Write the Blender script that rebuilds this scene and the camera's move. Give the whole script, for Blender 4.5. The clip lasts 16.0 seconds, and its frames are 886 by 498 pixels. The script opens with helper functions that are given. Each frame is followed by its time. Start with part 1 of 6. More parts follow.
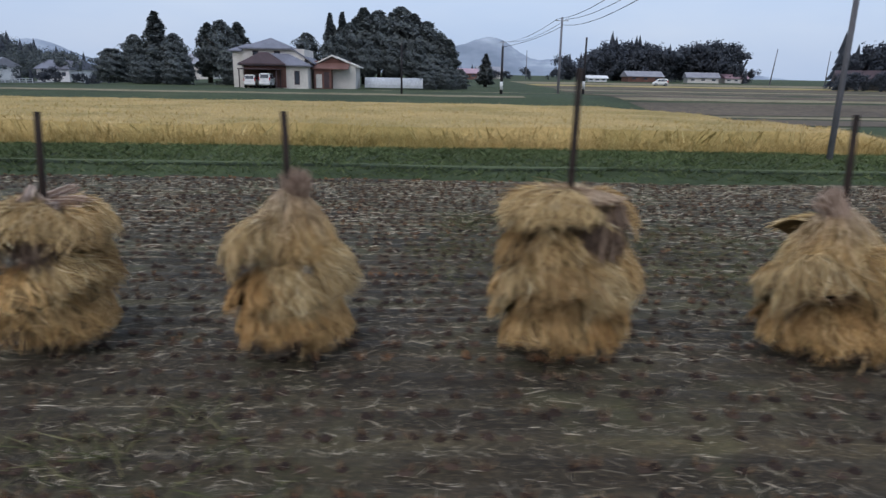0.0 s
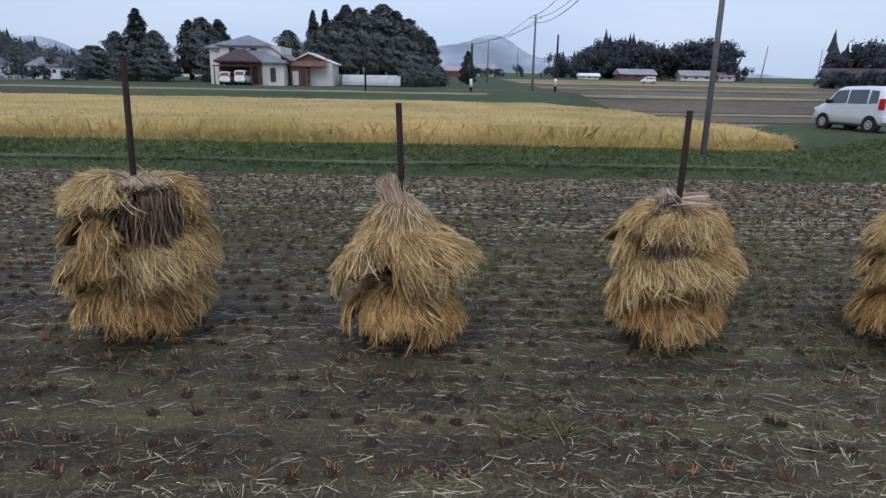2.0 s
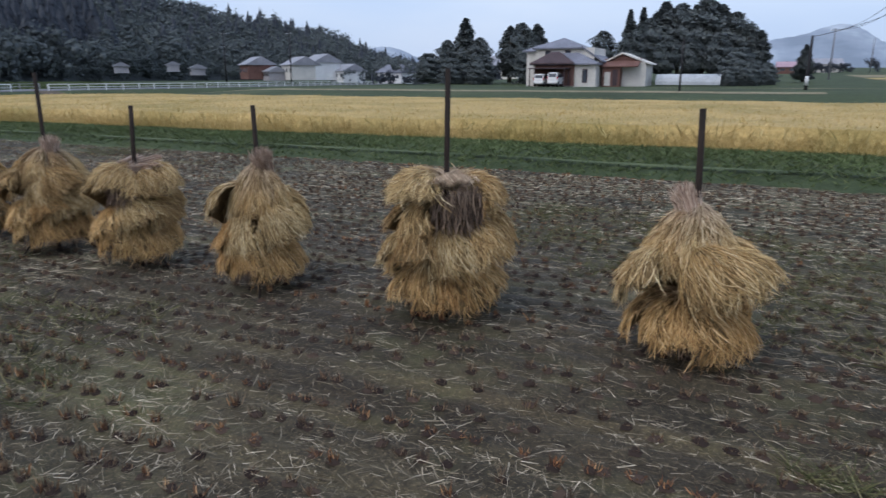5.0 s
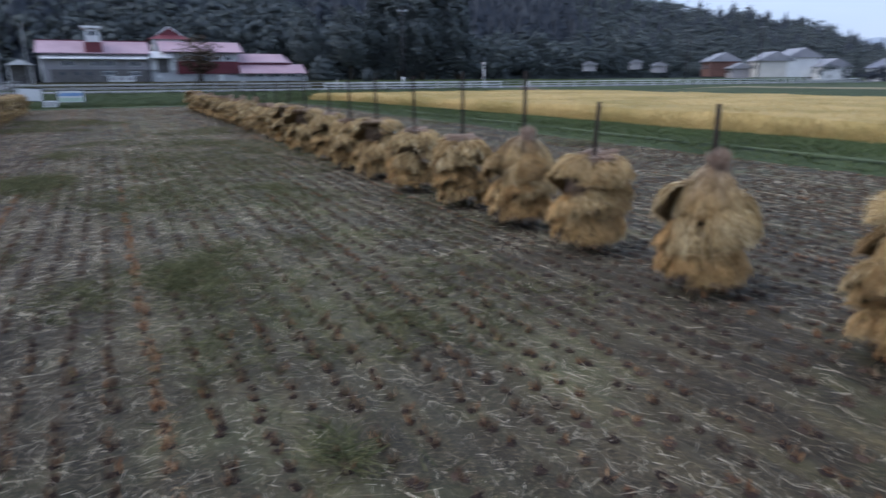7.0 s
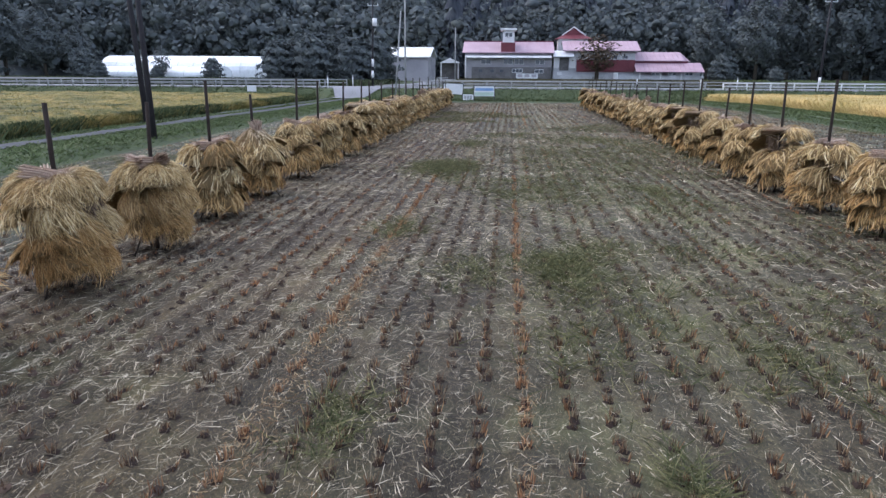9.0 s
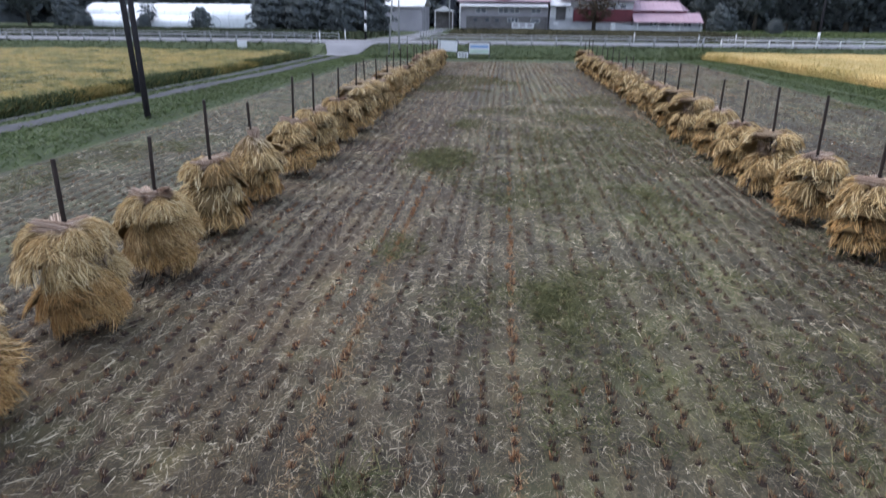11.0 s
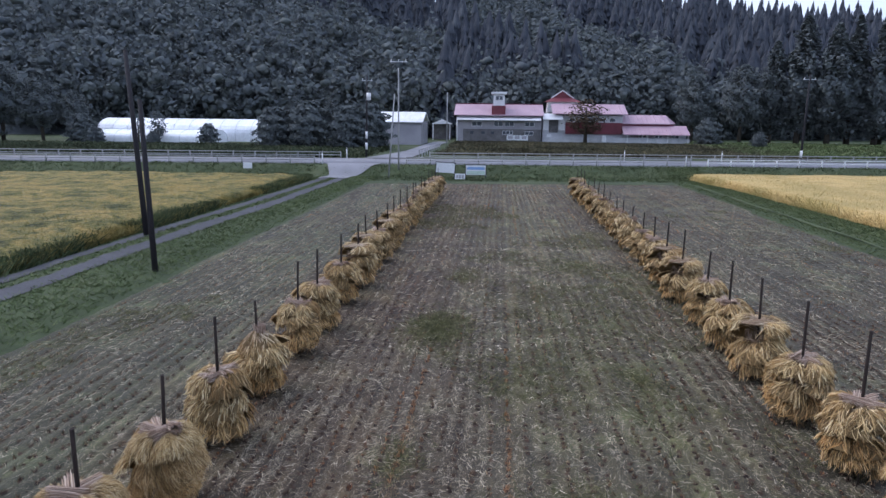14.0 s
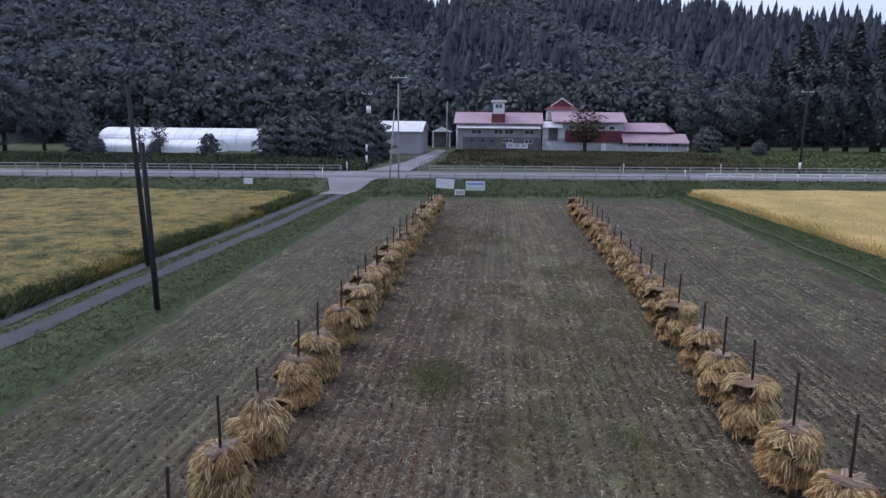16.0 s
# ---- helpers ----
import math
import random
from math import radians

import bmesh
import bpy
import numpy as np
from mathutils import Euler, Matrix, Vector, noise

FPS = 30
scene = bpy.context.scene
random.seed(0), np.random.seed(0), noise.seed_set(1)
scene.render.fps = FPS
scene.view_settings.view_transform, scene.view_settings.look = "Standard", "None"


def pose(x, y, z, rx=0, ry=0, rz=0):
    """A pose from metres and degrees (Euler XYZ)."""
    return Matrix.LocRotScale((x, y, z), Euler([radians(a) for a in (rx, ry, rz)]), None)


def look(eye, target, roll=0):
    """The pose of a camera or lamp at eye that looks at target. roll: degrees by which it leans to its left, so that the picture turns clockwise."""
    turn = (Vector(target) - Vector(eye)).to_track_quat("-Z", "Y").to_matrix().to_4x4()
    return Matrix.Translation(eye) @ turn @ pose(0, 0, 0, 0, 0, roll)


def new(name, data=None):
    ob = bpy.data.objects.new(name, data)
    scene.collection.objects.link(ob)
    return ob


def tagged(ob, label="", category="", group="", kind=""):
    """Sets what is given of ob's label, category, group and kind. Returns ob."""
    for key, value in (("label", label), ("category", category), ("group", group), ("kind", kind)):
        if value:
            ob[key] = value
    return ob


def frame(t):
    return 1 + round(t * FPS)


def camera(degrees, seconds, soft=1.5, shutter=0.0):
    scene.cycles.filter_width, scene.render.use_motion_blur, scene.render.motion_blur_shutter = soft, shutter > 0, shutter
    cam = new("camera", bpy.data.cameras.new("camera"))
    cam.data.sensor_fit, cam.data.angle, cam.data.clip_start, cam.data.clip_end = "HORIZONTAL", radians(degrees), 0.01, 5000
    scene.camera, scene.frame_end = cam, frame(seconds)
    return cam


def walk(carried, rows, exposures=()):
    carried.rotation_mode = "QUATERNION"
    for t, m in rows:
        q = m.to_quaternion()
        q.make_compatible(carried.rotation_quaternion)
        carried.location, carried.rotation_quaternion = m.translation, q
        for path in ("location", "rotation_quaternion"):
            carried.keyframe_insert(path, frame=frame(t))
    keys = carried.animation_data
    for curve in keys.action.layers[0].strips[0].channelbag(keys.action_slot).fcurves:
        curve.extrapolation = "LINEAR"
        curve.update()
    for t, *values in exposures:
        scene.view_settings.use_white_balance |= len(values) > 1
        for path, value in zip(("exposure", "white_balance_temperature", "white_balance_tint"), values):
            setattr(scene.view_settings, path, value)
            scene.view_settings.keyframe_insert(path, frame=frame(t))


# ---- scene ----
cam = camera(68.5, 16.0, soft=1.45, shutter=0.4)
# seconds, place of the drone in metres, yaw, pitch and roll in degrees
PATH = [
    (0, -3.829, 0.338, 2.364, -1.036, -14.303, -0.986),
    (0.5, -2.251, 0.223, 2.377, -0.747, -14.314, -1.100),
    (1, -0.814, 0.142, 2.387, -0.602, -14.336, -1.144),
    (1.5, -0.117, 0.110, 2.379, -0.624, -14.418, -1.154),
    (2, -0.015, 0.099, 2.356, -0.705, -14.486, -1.056),
    (2.5, 0.055, 0.080, 2.333, -0.723, -14.480, -1.045),
    (3, 0.105, 0.057, 2.332, -0.787, -14.475, -1.040),
    (3.2, 0.117, 0.045, 2.381, -0.838, -14.592, -1.067),
    (5.3, 0.081, -0.026, 2.405, 27.320, -14.691, -0.143),
    (5.5, 0.076, -0.021, 2.405, 27.543, -14.731, -0.284),
    (6, 0.063, -0.029, 2.406, 34.023, -14.781, -0.134),
    (6.5, 0.034, -0.050, 2.400, 47.761, -14.718, 0.135),
    (7, 0.020, -0.110, 2.411, 63.075, -14.818, 0.220),
    (7.5, 0.000, -0.140, 2.400, 79.538, -14.807, 0.399),
    (8, -0.004, -0.164, 2.401, 94.006, -14.846, 0.455),
    (8.5, 0.004, -0.173, 2.405, 95.793, -14.921, 0.074),
    (9, 0.005, -0.203, 2.476, 95.667, -15.034, -0.415),
    (9.2, 0.011, -0.203, 2.590, 95.640, -15.017, -0.379),
    (10.6, -0.015, -0.250, 3.440, 95.320, -15.900, -0.580),
    (11.3, -0.033, -0.278, 3.898, 95.156, -24.761, -0.737),
    (11.5, -0.041, -0.271, 4.004, 95.194, -28.422, -0.772),
    (12, -0.059, -0.276, 4.316, 95.111, -34.360, -0.839),
    (12.5, -0.075, -0.278, 4.844, 95.048, -32.735, -0.795),
    (13, -0.083, -0.303, 5.357, 94.991, -22.196, -0.843),
    (13.5, -0.075, -0.313, 5.687, 94.967, -13.202, -0.736),
    (14, -0.105, -0.330, 5.807, 94.941, -11.224, -0.656),
    (14.5, -0.078, -0.322, 6.109, 94.938, -10.932, -0.616),
    (15, -0.071, -0.317, 6.431, 94.939, -10.770, -0.634),
    (15.5, -0.135, -0.303, 6.821, 94.943, -10.693, -0.591),
    (16, -0.115, -0.294, 7.257, 94.953, -11.118, -0.565),
]
walk(cam, [(t, pose(x, y, z, 90 + pitch, roll, yaw)) for t, x, y, z, yaw, pitch, roll in PATH],
     exposures=[(0.0, 0.16, 6080, 10), (1.0, 0.14, 6080, 10), (1.5, 0.18, 6080, 10), (2.0, 0.29, 6080, 10), (3.0, 0.36, 6080, 10), (6.0, 0.35, 5900, 10), (7.0, 0.47, 5750, 11), (7.5, 0.62, 5750, 11), (8.0, 0.74, 5950, 11), (8.4, 1.02, 6050, 12), (9.0, 1.12, 6100, 13), (12.5, 0.98, 6200, 12), (13.3, 0.95, 6050, 12), (14.0, 0.76, 5900, 16), (16.0, 0.43, 5980, 19)])

# ---- sky and light: an overcast evening ----
world = bpy.data.worlds.new("overcast_sky")
scene.world = world
world.use_nodes = True
wn = world.node_tree
wn.nodes.clear()
sky = wn.nodes.new("ShaderNodeTexSky")
sky.sky_type = "NISHITA"
sky.sun_disc = False
sky.sun_elevation, sky.sun_rotation = radians(38), radians(200)
sky.air_density, sky.dust_density, sky.ozone_density = 1.0, 6.0, 2.0
veil = wn.nodes.new("ShaderNodeMix")
veil.data_type = "RGBA"
veil.inputs[0].default_value = 0.72
veil.inputs[7].default_value = (4.5, 5.4, 7.0, 1)
cloud = wn.nodes.new("ShaderNodeTexNoise")
cloud.inputs["Scale"].default_value, cloud.inputs["Detail"].default_value = 2.2, 6
stretch = wn.nodes.new("ShaderNodeMapping")
stretch.inputs["Scale"].default_value = (1, 1, 3.5)
where = wn.nodes.new("ShaderNodeTexCoord")
wn.links.new(where.outputs["Generated"], stretch.inputs[0])
wn.links.new(stretch.outputs[0], cloud.inputs["Vector"])
grey = wn.nodes.new("ShaderNodeValToRGB")
grey.color_ramp.elements[0].position, grey.color_ramp.elements[0].color = 0.35, (0.58, 0.7, 0.92, 1)
grey.color_ramp.elements[1].position, grey.color_ramp.elements[1].color = 0.68, (0.72, 0.8, 0.95, 1)
wn.links.new(cloud.outputs[0], grey.inputs[0])
lift = wn.nodes.new("ShaderNodeVectorMath")
lift.operation = "SCALE"
lift.inputs[3].default_value = 7.3
wn.links.new(grey.outputs[0], lift.inputs[0])
wn.links.new(lift.outputs[0], veil.inputs[7])
wn.links.new(sky.outputs[0], veil.inputs[6])
bg = wn.nodes.new("ShaderNodeBackground")
bg.inputs[1].default_value = 0.13
wn.links.new(veil.outputs[2], bg.inputs[0])
wo = wn.nodes.new("ShaderNodeOutputWorld")
wn.links.new(bg.outputs[0], wo.inputs[0])
sun_data = bpy.data.lights.new("sun", "SUN")
sun_data.energy, sun_data.angle, sun_data.color = 0.7, radians(40), (1.0, 0.97, 0.94)
sun = new("sun", sun_data)
sun.matrix_world = look((0, 0, 60), (12, 30, 0))


# ---- materials ----
def material(name, rough=0.8, metal=0.0):
    m = bpy.data.materials.new(name)
    m.use_nodes = True
    b = m.node_tree.nodes["Principled BSDF"]
    b.inputs["Roughness"].default_value, b.inputs["Metallic"].default_value = rough, metal
    b.inputs["Specular IOR Level"].default_value = 0.25
    return m, m.node_tree, b


def noise_node(nt, scale, detail=4.0, rough=0.6, stretch=None, kind="Object"):
    tc = nt.nodes.new("ShaderNodeTexCoord")
    src = tc.outputs[kind]
    if stretch:
        mp = nt.nodes.new("ShaderNodeMapping")
        mp.inputs["Scale"].default_value = stretch
        nt.links.new(src, mp.inputs[0])
        src = mp.outputs[0]
    n = nt.nodes.new("ShaderNodeTexNoise")
    n.inputs["Scale"].default_value, n.inputs["Detail"].default_value, n.inputs["Roughness"].default_value = scale, detail, rough
    nt.links.new(src, n.inputs["Vector"])
    return n.outputs["Fac"]


def ramp(nt, fac, stops):
    r = nt.nodes.new("ShaderNodeValToRGB")
    while len(r.color_ramp.elements) < len(stops):
        r.color_ramp.elements.new(0.5)
    for e, (p, c) in zip(r.color_ramp.elements, stops):
        e.position, e.color = p, (*c, 1)
    nt.links.new(fac, r.inputs[0])
    return r.outputs[0]


def mixed(nt, fac, a, b, mode="MIX"):
    m = nt.nodes.new("ShaderNodeMix")
    m.data_type, m.blend_type = "RGBA", mode
    for sock, v in ((m.inputs[0], fac), (m.inputs[6], a), (m.inputs[7], b)):
        if isinstance(v, (int, float)):
            sock.default_value = v
        elif isinstance(v, tuple):
            sock.default_value = (*v, 1)
        else:
            nt.links.new(v, sock)
    return m.outputs[2]


def bumped(nt, b, fac, strength, distance):
    n = nt.nodes.new("ShaderNodeBump")
    n.inputs["Strength"].default_value, n.inputs["Distance"].default_value = strength, distance
    nt.links.new(fac, n.inputs["Height"])
    nt.links.new(n.outputs[0], b.inputs["Normal"])


def two_scale(name, stops, wide, fine, rough=0.85, bump=0.3, depth=0.02, metal=0.0, stretch=None, dark=0.6):
    """A surface with broad stains and fine grain."""
    m, nt, b = material(name, rough, metal)
    base = ramp(nt, noise_node(nt, wide, 5, 0.6, stretch), stops)
    g = noise_node(nt, fine, 4, 0.65, stretch)
    shade = ramp(nt, g, [(0.3, (dark, dark, dark)), (0.7, (1.15, 1.15, 1.15))])
    nt.links.new(mixed(nt, 1.0, base, shade, "MULTIPLY"), b.inputs["Base Color"])
    if bump:
        bumped(nt, b, g, bump, depth)
    return m


def island_mat(name, stops, rough=0.8, wide=None, spread=0.0, random_object=False, speckle=None, rows=False, thin=0.0):
    """Many small pieces joined: the colour varies from piece to piece, and broadly over the ground."""
    m, nt, b = material(name, rough)
    b.inputs["Specular IOR Level"].default_value = 0.15
    geo = nt.nodes.new("ShaderNodeNewGeometry")
    fac = geo.outputs["Random Per Island"]
    col = ramp(nt, fac, stops)
    if wide:
        n = noise_node(nt, wide, 3, 0.5)
        col = mixed(nt, 1.0, col, ramp(nt, n, [(0.3, (1 - spread,) * 3), (0.7, (1 + spread,) * 3)]), "MULTIPLY")
    if random_object:
        oi = nt.nodes.new("ShaderNodeObjectInfo")
        col = mixed(nt, 1.0, col, ramp(nt, oi.outputs["Random"], [(0.0, (0.72, 0.68, 0.6)), (0.5, (1, 1, 1)), (1.0, (1.12, 1.05, 0.9))]), "MULTIPLY")
    if speckle:
        n = noise_node(nt, speckle[0], 5, 0.75, speckle[1])
        col = mixed(nt, 1.0, col, ramp(nt, n, [(0.32, (0.78, 0.78, 0.8)), (0.5, (1, 1, 1)), (0.68, (1.28, 1.28, 1.22))]), "MULTIPLY")
    if rows:
        n = noise_node(nt, 1.0, 3, 0.6, (0.06, 2.6, 0.0))
        col = mixed(nt, 1.0, col, ramp(nt, n, [(0.4, (0.85, 0.88, 0.9)), (0.55, (1.1, 1.05, 0.95)), (0.66, (1.9, 1.25, 0.8))]), "MULTIPLY")
    nt.links.new(col, b.inputs["Base Color"])
    if thin:
        # daylight shining through thin leaves
        tl = nt.nodes.new("ShaderNodeBsdfTranslucent")
        nt.links.new(col, tl.inputs[0])
        ms = nt.nodes.new("ShaderNodeMixShader")
        ms.inputs[0].default_value = thin
        nt.links.new(b.outputs[0], ms.inputs[1])
        nt.links.new(tl.outputs[0], ms.inputs[2])
        out = [n for n in nt.nodes if n.type == "OUTPUT_MATERIAL"][0]
        nt.links.new(ms.outputs[0], out.inputs[0])
    return m


# ---- mesh helpers ----
rng = np.random.default_rng(7)


def mesh_np(name, verts, faces, mats):
    """A mesh from arrays: faces are all of one size."""
    verts, faces = np.asarray(verts, np.float32), np.asarray(faces, np.int32)
    me = bpy.data.meshes.new(name)
    k = faces.shape[1]
    me.vertices.add(len(verts))
    me.vertices.foreach_set("co", verts.ravel())
    me.loops.add(faces.size)
    me.loops.foreach_set("vertex_index", faces.ravel())
    me.polygons.add(len(faces))
    me.polygons.foreach_set("loop_start", np.arange(0, faces.size, k, dtype=np.int32))
    me.update(calc_edges=True)
    for m in mats if isinstance(mats, (list, tuple)) else [mats]:
        me.materials.append(m)
    return me


def smooth(me):
    me.polygons.foreach_set("use_smooth", [True] * len(me.polygons))
    return me


def part(name, bm, mat, parent=None, label=""):
    """Links a bmesh as one mesh object under a thing or a part."""
    me = bpy.data.meshes.new(name)
    bm.to_mesh(me)
    bm.free()
    me.materials.append(mat)
    ob = new(name, me)
    ob.parent = parent
    if label:
        ob["label"] = label
    return ob


def shared(name, me, parent, m=None, label=""):
    ob = new(name, me)
    ob.parent = parent
    if m is not None:
        ob.matrix_basis = m
    if label:
        ob["label"] = label
    return ob


def thing(name, m, label, category, group="", kind=""):
    ob = new(name)
    ob.matrix_basis = m
    ob.empty_display_size = 0.2
    return tagged(ob, label, category, group, kind)


def add_box(bm, x0, x1, y0, y1, z0, z1, bevel=0.0):
    r = bmesh.ops.create_cube(bm, size=1.0)
    for v in r["verts"]:
        v.co = Vector(((x0 + x1) / 2 + v.co.x * (x1 - x0), (y0 + y1) / 2 + v.co.y * (y1 - y0), (z0 + z1) / 2 + v.co.z * (z1 - z0)))
    if bevel:
        es = list({e for v in r["verts"] for e in v.link_edges})
        bmesh.ops.bevel(bm, geom=es, offset=bevel, segments=2, affect="EDGES", profile=0.5)
    return bm


def box(x0, x1, y0, y1, z0, z1, bevel=0.0):
    return add_box(bmesh.new(), x0, x1, y0, y1, z0, z1, bevel)


def add_tube(bm, pts, radii, n=8, caps=True):
    """A tapered tube along points."""
    rings = []
    pts = [Vector(p) for p in pts]
    for i, p in enumerate(pts):
        d = (pts[min(i + 1, len(pts) - 1)] - pts[max(i - 1, 0)]).normalized()
        a = d.orthogonal().normalized()
        if abs(d.z) < 0.99:
            a = d.cross(Vector((0, 0, 1))).normalized()
        b = d.cross(a)
        r = radii[i] if isinstance(radii, (list, tuple)) else radii
        rings.append([bm.verts.new(p + (a * math.cos(q) + b * math.sin(q)) * r) for q in [2 * math.pi * k / n for k in range(n)]])
    for r0, r1 in zip(rings, rings[1:]):
        for k in range(n):
            f = bm.faces.new((r0[k], r0[(k + 1) % n], r1[(k + 1) % n], r1[k]))
            f.smooth = True
    if caps:
        bm.faces.new(rings[0][::-1])
        bm.faces.new(rings[-1])
    return bm


def tube(pts, radii, n=8):
    return add_tube(bmesh.new(), pts, radii, n)


def prism(profile, length, axis="y", at=0.0):
    """A closed outline in (a, z), drawn out along y or x."""
    bm = bmesh.new()
    ends = []
    for s in (at, at + length):
        ends.append([bm.verts.new((a, s, z) if axis == "y" else (s, a, z)) for a, z in profile])
    n = len(profile)
    bm.faces.new(ends[0])
    bm.faces.new(ends[1][::-1])
    for k in range(n):
        bm.faces.new((ends[0][k], ends[1][k], ends[1][(k + 1) % n], ends[0][(k + 1) % n]))
    bmesh.ops.recalc_face_normals(bm, faces=bm.faces)
    return bm


def blades(base, tip, width, bend=0.0, segs=2, up=(0, 0, 1.0)):
    """Flat tapering blades from arrays of base and tip points; they bow by bend (sink of the tip)."""
    base, tip = np.asarray(base, float), np.asarray(tip, float)
    n = len(base)
    d = tip - base
    side = np.cross(d, rng.normal(size=(n, 3)) + np.array(up))
    side /= np.maximum(np.linalg.norm(side, axis=1, keepdims=True), 1e-6)
    w = np.broadcast_to(np.asarray(width, float), (n,))[:, None] * 0.5
    sink = np.broadcast_to(np.asarray(bend, float), (n,))[:, None]
    V = []
    for k in range(segs + 1):
        s = k / segs
        c = base + d * s
        c = c - np.array([0, 0, 1.0]) * sink * s * s
        ww = w * (1 - 0.65 * s)
        V += [c - side * ww, c + side * ww]
    V = np.stack(V, 1).reshape(-1, 3)
    m = 2 * (segs + 1)
    f = np.array([[2 * k, 2 * k + 1, 2 * k + 3, 2 * k + 2] for k in range(segs)])
    F = (np.arange(n)[:, None, None] * m + f[None]).reshape(-1, 4)
    return V, F


def join(*pairs):
    V, F, o = [], [], 0
    for v, f in pairs:
        V.append(v)
        F.append(f + o)
        o += len(v)
    return np.concatenate(V), np.concatenate(F)


def fbm(x, y, scale, seed=0):
    """Smooth pseudo-random relief from a few sums of waves, for arrays."""
    r = np.random.default_rng(seed)
    out = 0
    for k in range(9):
        a, ph, fr = r.uniform(0, 6.283), r.uniform(0, 6.283), scale * 1.45 ** k
        out = out + np.sin((x * math.cos(a) + y * math.sin(a)) * fr + ph) / 1.35 ** k
    return out / 3.0


def smoothstep(a, b, v):
    s = np.clip((v - a) / (b - a), 0, 1)
    return s * s * (3 - 2 * s)


def past_road(x, y):
    """Metres beyond the near edge of the main road (minus: on the field's side)."""
    return (-68.4 - 0.124 * (y + 35.9) - x) * 0.992


ROAD_Z = 0.95


def land(x, y):
    """The height of the open land."""
    s = past_road(x, y)
    z = ROAD_Z * smoothstep(-5.5, -1.0, s)
    z = z + 0.45 * smoothstep(20, 55, s)
    north = 0.3 * smoothstep(16.8, 18.8, y) + 1.0 * smoothstep(50, 66, y) + 0.02 * np.clip(y - 95, 0, 400)
    z = z + north * smoothstep(-78, -50, x)
    z = z + 0.5 * smoothstep(11.5, 15.5, x - 0.12 * (y - 24)) * smoothstep(13, 19, y) * (1 - smoothstep(29, 34, y)) * (1 - smoothstep(24, 34, x))
    return z


# field: X from FIELD_W(y) to 30, Y from -12.4 to 15.6
def field_end(y):
    return -60.2 - 0.13 * (y + 8.5)


soil_mat, nt, b = material("wet_paddy_soil", 0.68)
wide = ramp(nt, noise_node(nt, 0.9, 7, 0.7, (0.4, 1.0, 1.0)), [(0.3, (0.02, 0.018, 0.016)), (0.48, (0.043, 0.039, 0.031)), (0.72, (0.092, 0.083, 0.061))])
grain = noise_node(nt, 22, 6, 0.8)
col = mixed(nt, 1.0, wide, ramp(nt, grain, [(0.3, (0.4, 0.38, 0.38)), (0.5, (0.9, 0.9, 0.88)), (0.7, (1.75, 1.7, 1.5))]), "MULTIPLY")
green = ramp(nt, noise_node(nt, 0.55, 5, 0.7), [(0.5, (0, 0, 0)), (0.68, (1, 1, 1))])
col = mixed(nt, green, col, mixed(nt, 0.5, col, (0.1, 0.112, 0.058)))
fleck = ramp(nt, noise_node(nt, 75, 3, 0.8, (0.5, 1, 1)), [(0.58, (0, 0, 0)), (0.68, (1, 1, 1))])
col = mixed(nt, fleck, col, (0.215, 0.185, 0.135))
streak = ramp(nt, noise_node(nt, 1.0, 4, 0.6, (0.05, 2.2, 1.0)), [(0.32, (0.72, 0.66, 0.62)), (0.5, (1.0, 0.98, 0.94)), (0.68, (1.45, 1.38, 1.15))])
col = mixed(nt, 1.0, col, streak, "MULTIPLY")
patch = ramp(nt, noise_node(nt, 0.13, 4, 0.6, (0.5, 1.0, 1.0)), [(0.35, (1.12, 1.0, 0.95)), (0.5, (1.15, 1.12, 1.05)), (0.65, (1.14, 1.18, 0.98))])
col = mixed(nt, 1.0, col, patch, "MULTIPLY")
# trampled reddish chaff along the stack rows, greener soil outside them
tc = nt.nodes.new("ShaderNodeTexCoord")
sep = nt.nodes.new("ShaderNodeSeparateXYZ")
nt.links.new(tc.outputs["Object"], sep.inputs[0])
across = nt.nodes.new("ShaderNodeMapRange")
across.inputs[1].default_value, across.inputs[2].default_value = -12.5, 16.5
wob = nt.nodes.new("ShaderNodeMath")
wob.operation = "MULTIPLY_ADD"
wob.inputs[1].default_value = 3.0
nt.links.new(noise_node(nt, 0.4, 4, 0.7), wob.inputs[0])
nt.links.new(sep.outputs["Y"], wob.inputs[2])
nt.links.new(wob.outputs[0], across.inputs[0])
band = ramp(nt, across.outputs[0], [(0.0, (0.95, 1.08, 1.0)), (0.22, (0.95, 1.08, 1.0)), (0.27, (1.0, 0.84, 0.8)), (0.38, (1.02, 0.87, 0.82)), (0.46, (1.08, 1.05, 1.0)), (0.52, (1.32, 1.3, 1.18)), (0.58, (1.28, 1.28, 1.16)), (0.64, (1.12, 1.08, 1.02)), (0.7, (1.0, 1.0, 1.0)), (1.0, (0.98, 1.05, 1.0))])
col = mixed(nt, 1.0, col, band, "MULTIPLY")
nt.links.new(col, b.inputs["Base Color"])
bumped(nt, b, grain, 0.9, 0.03)

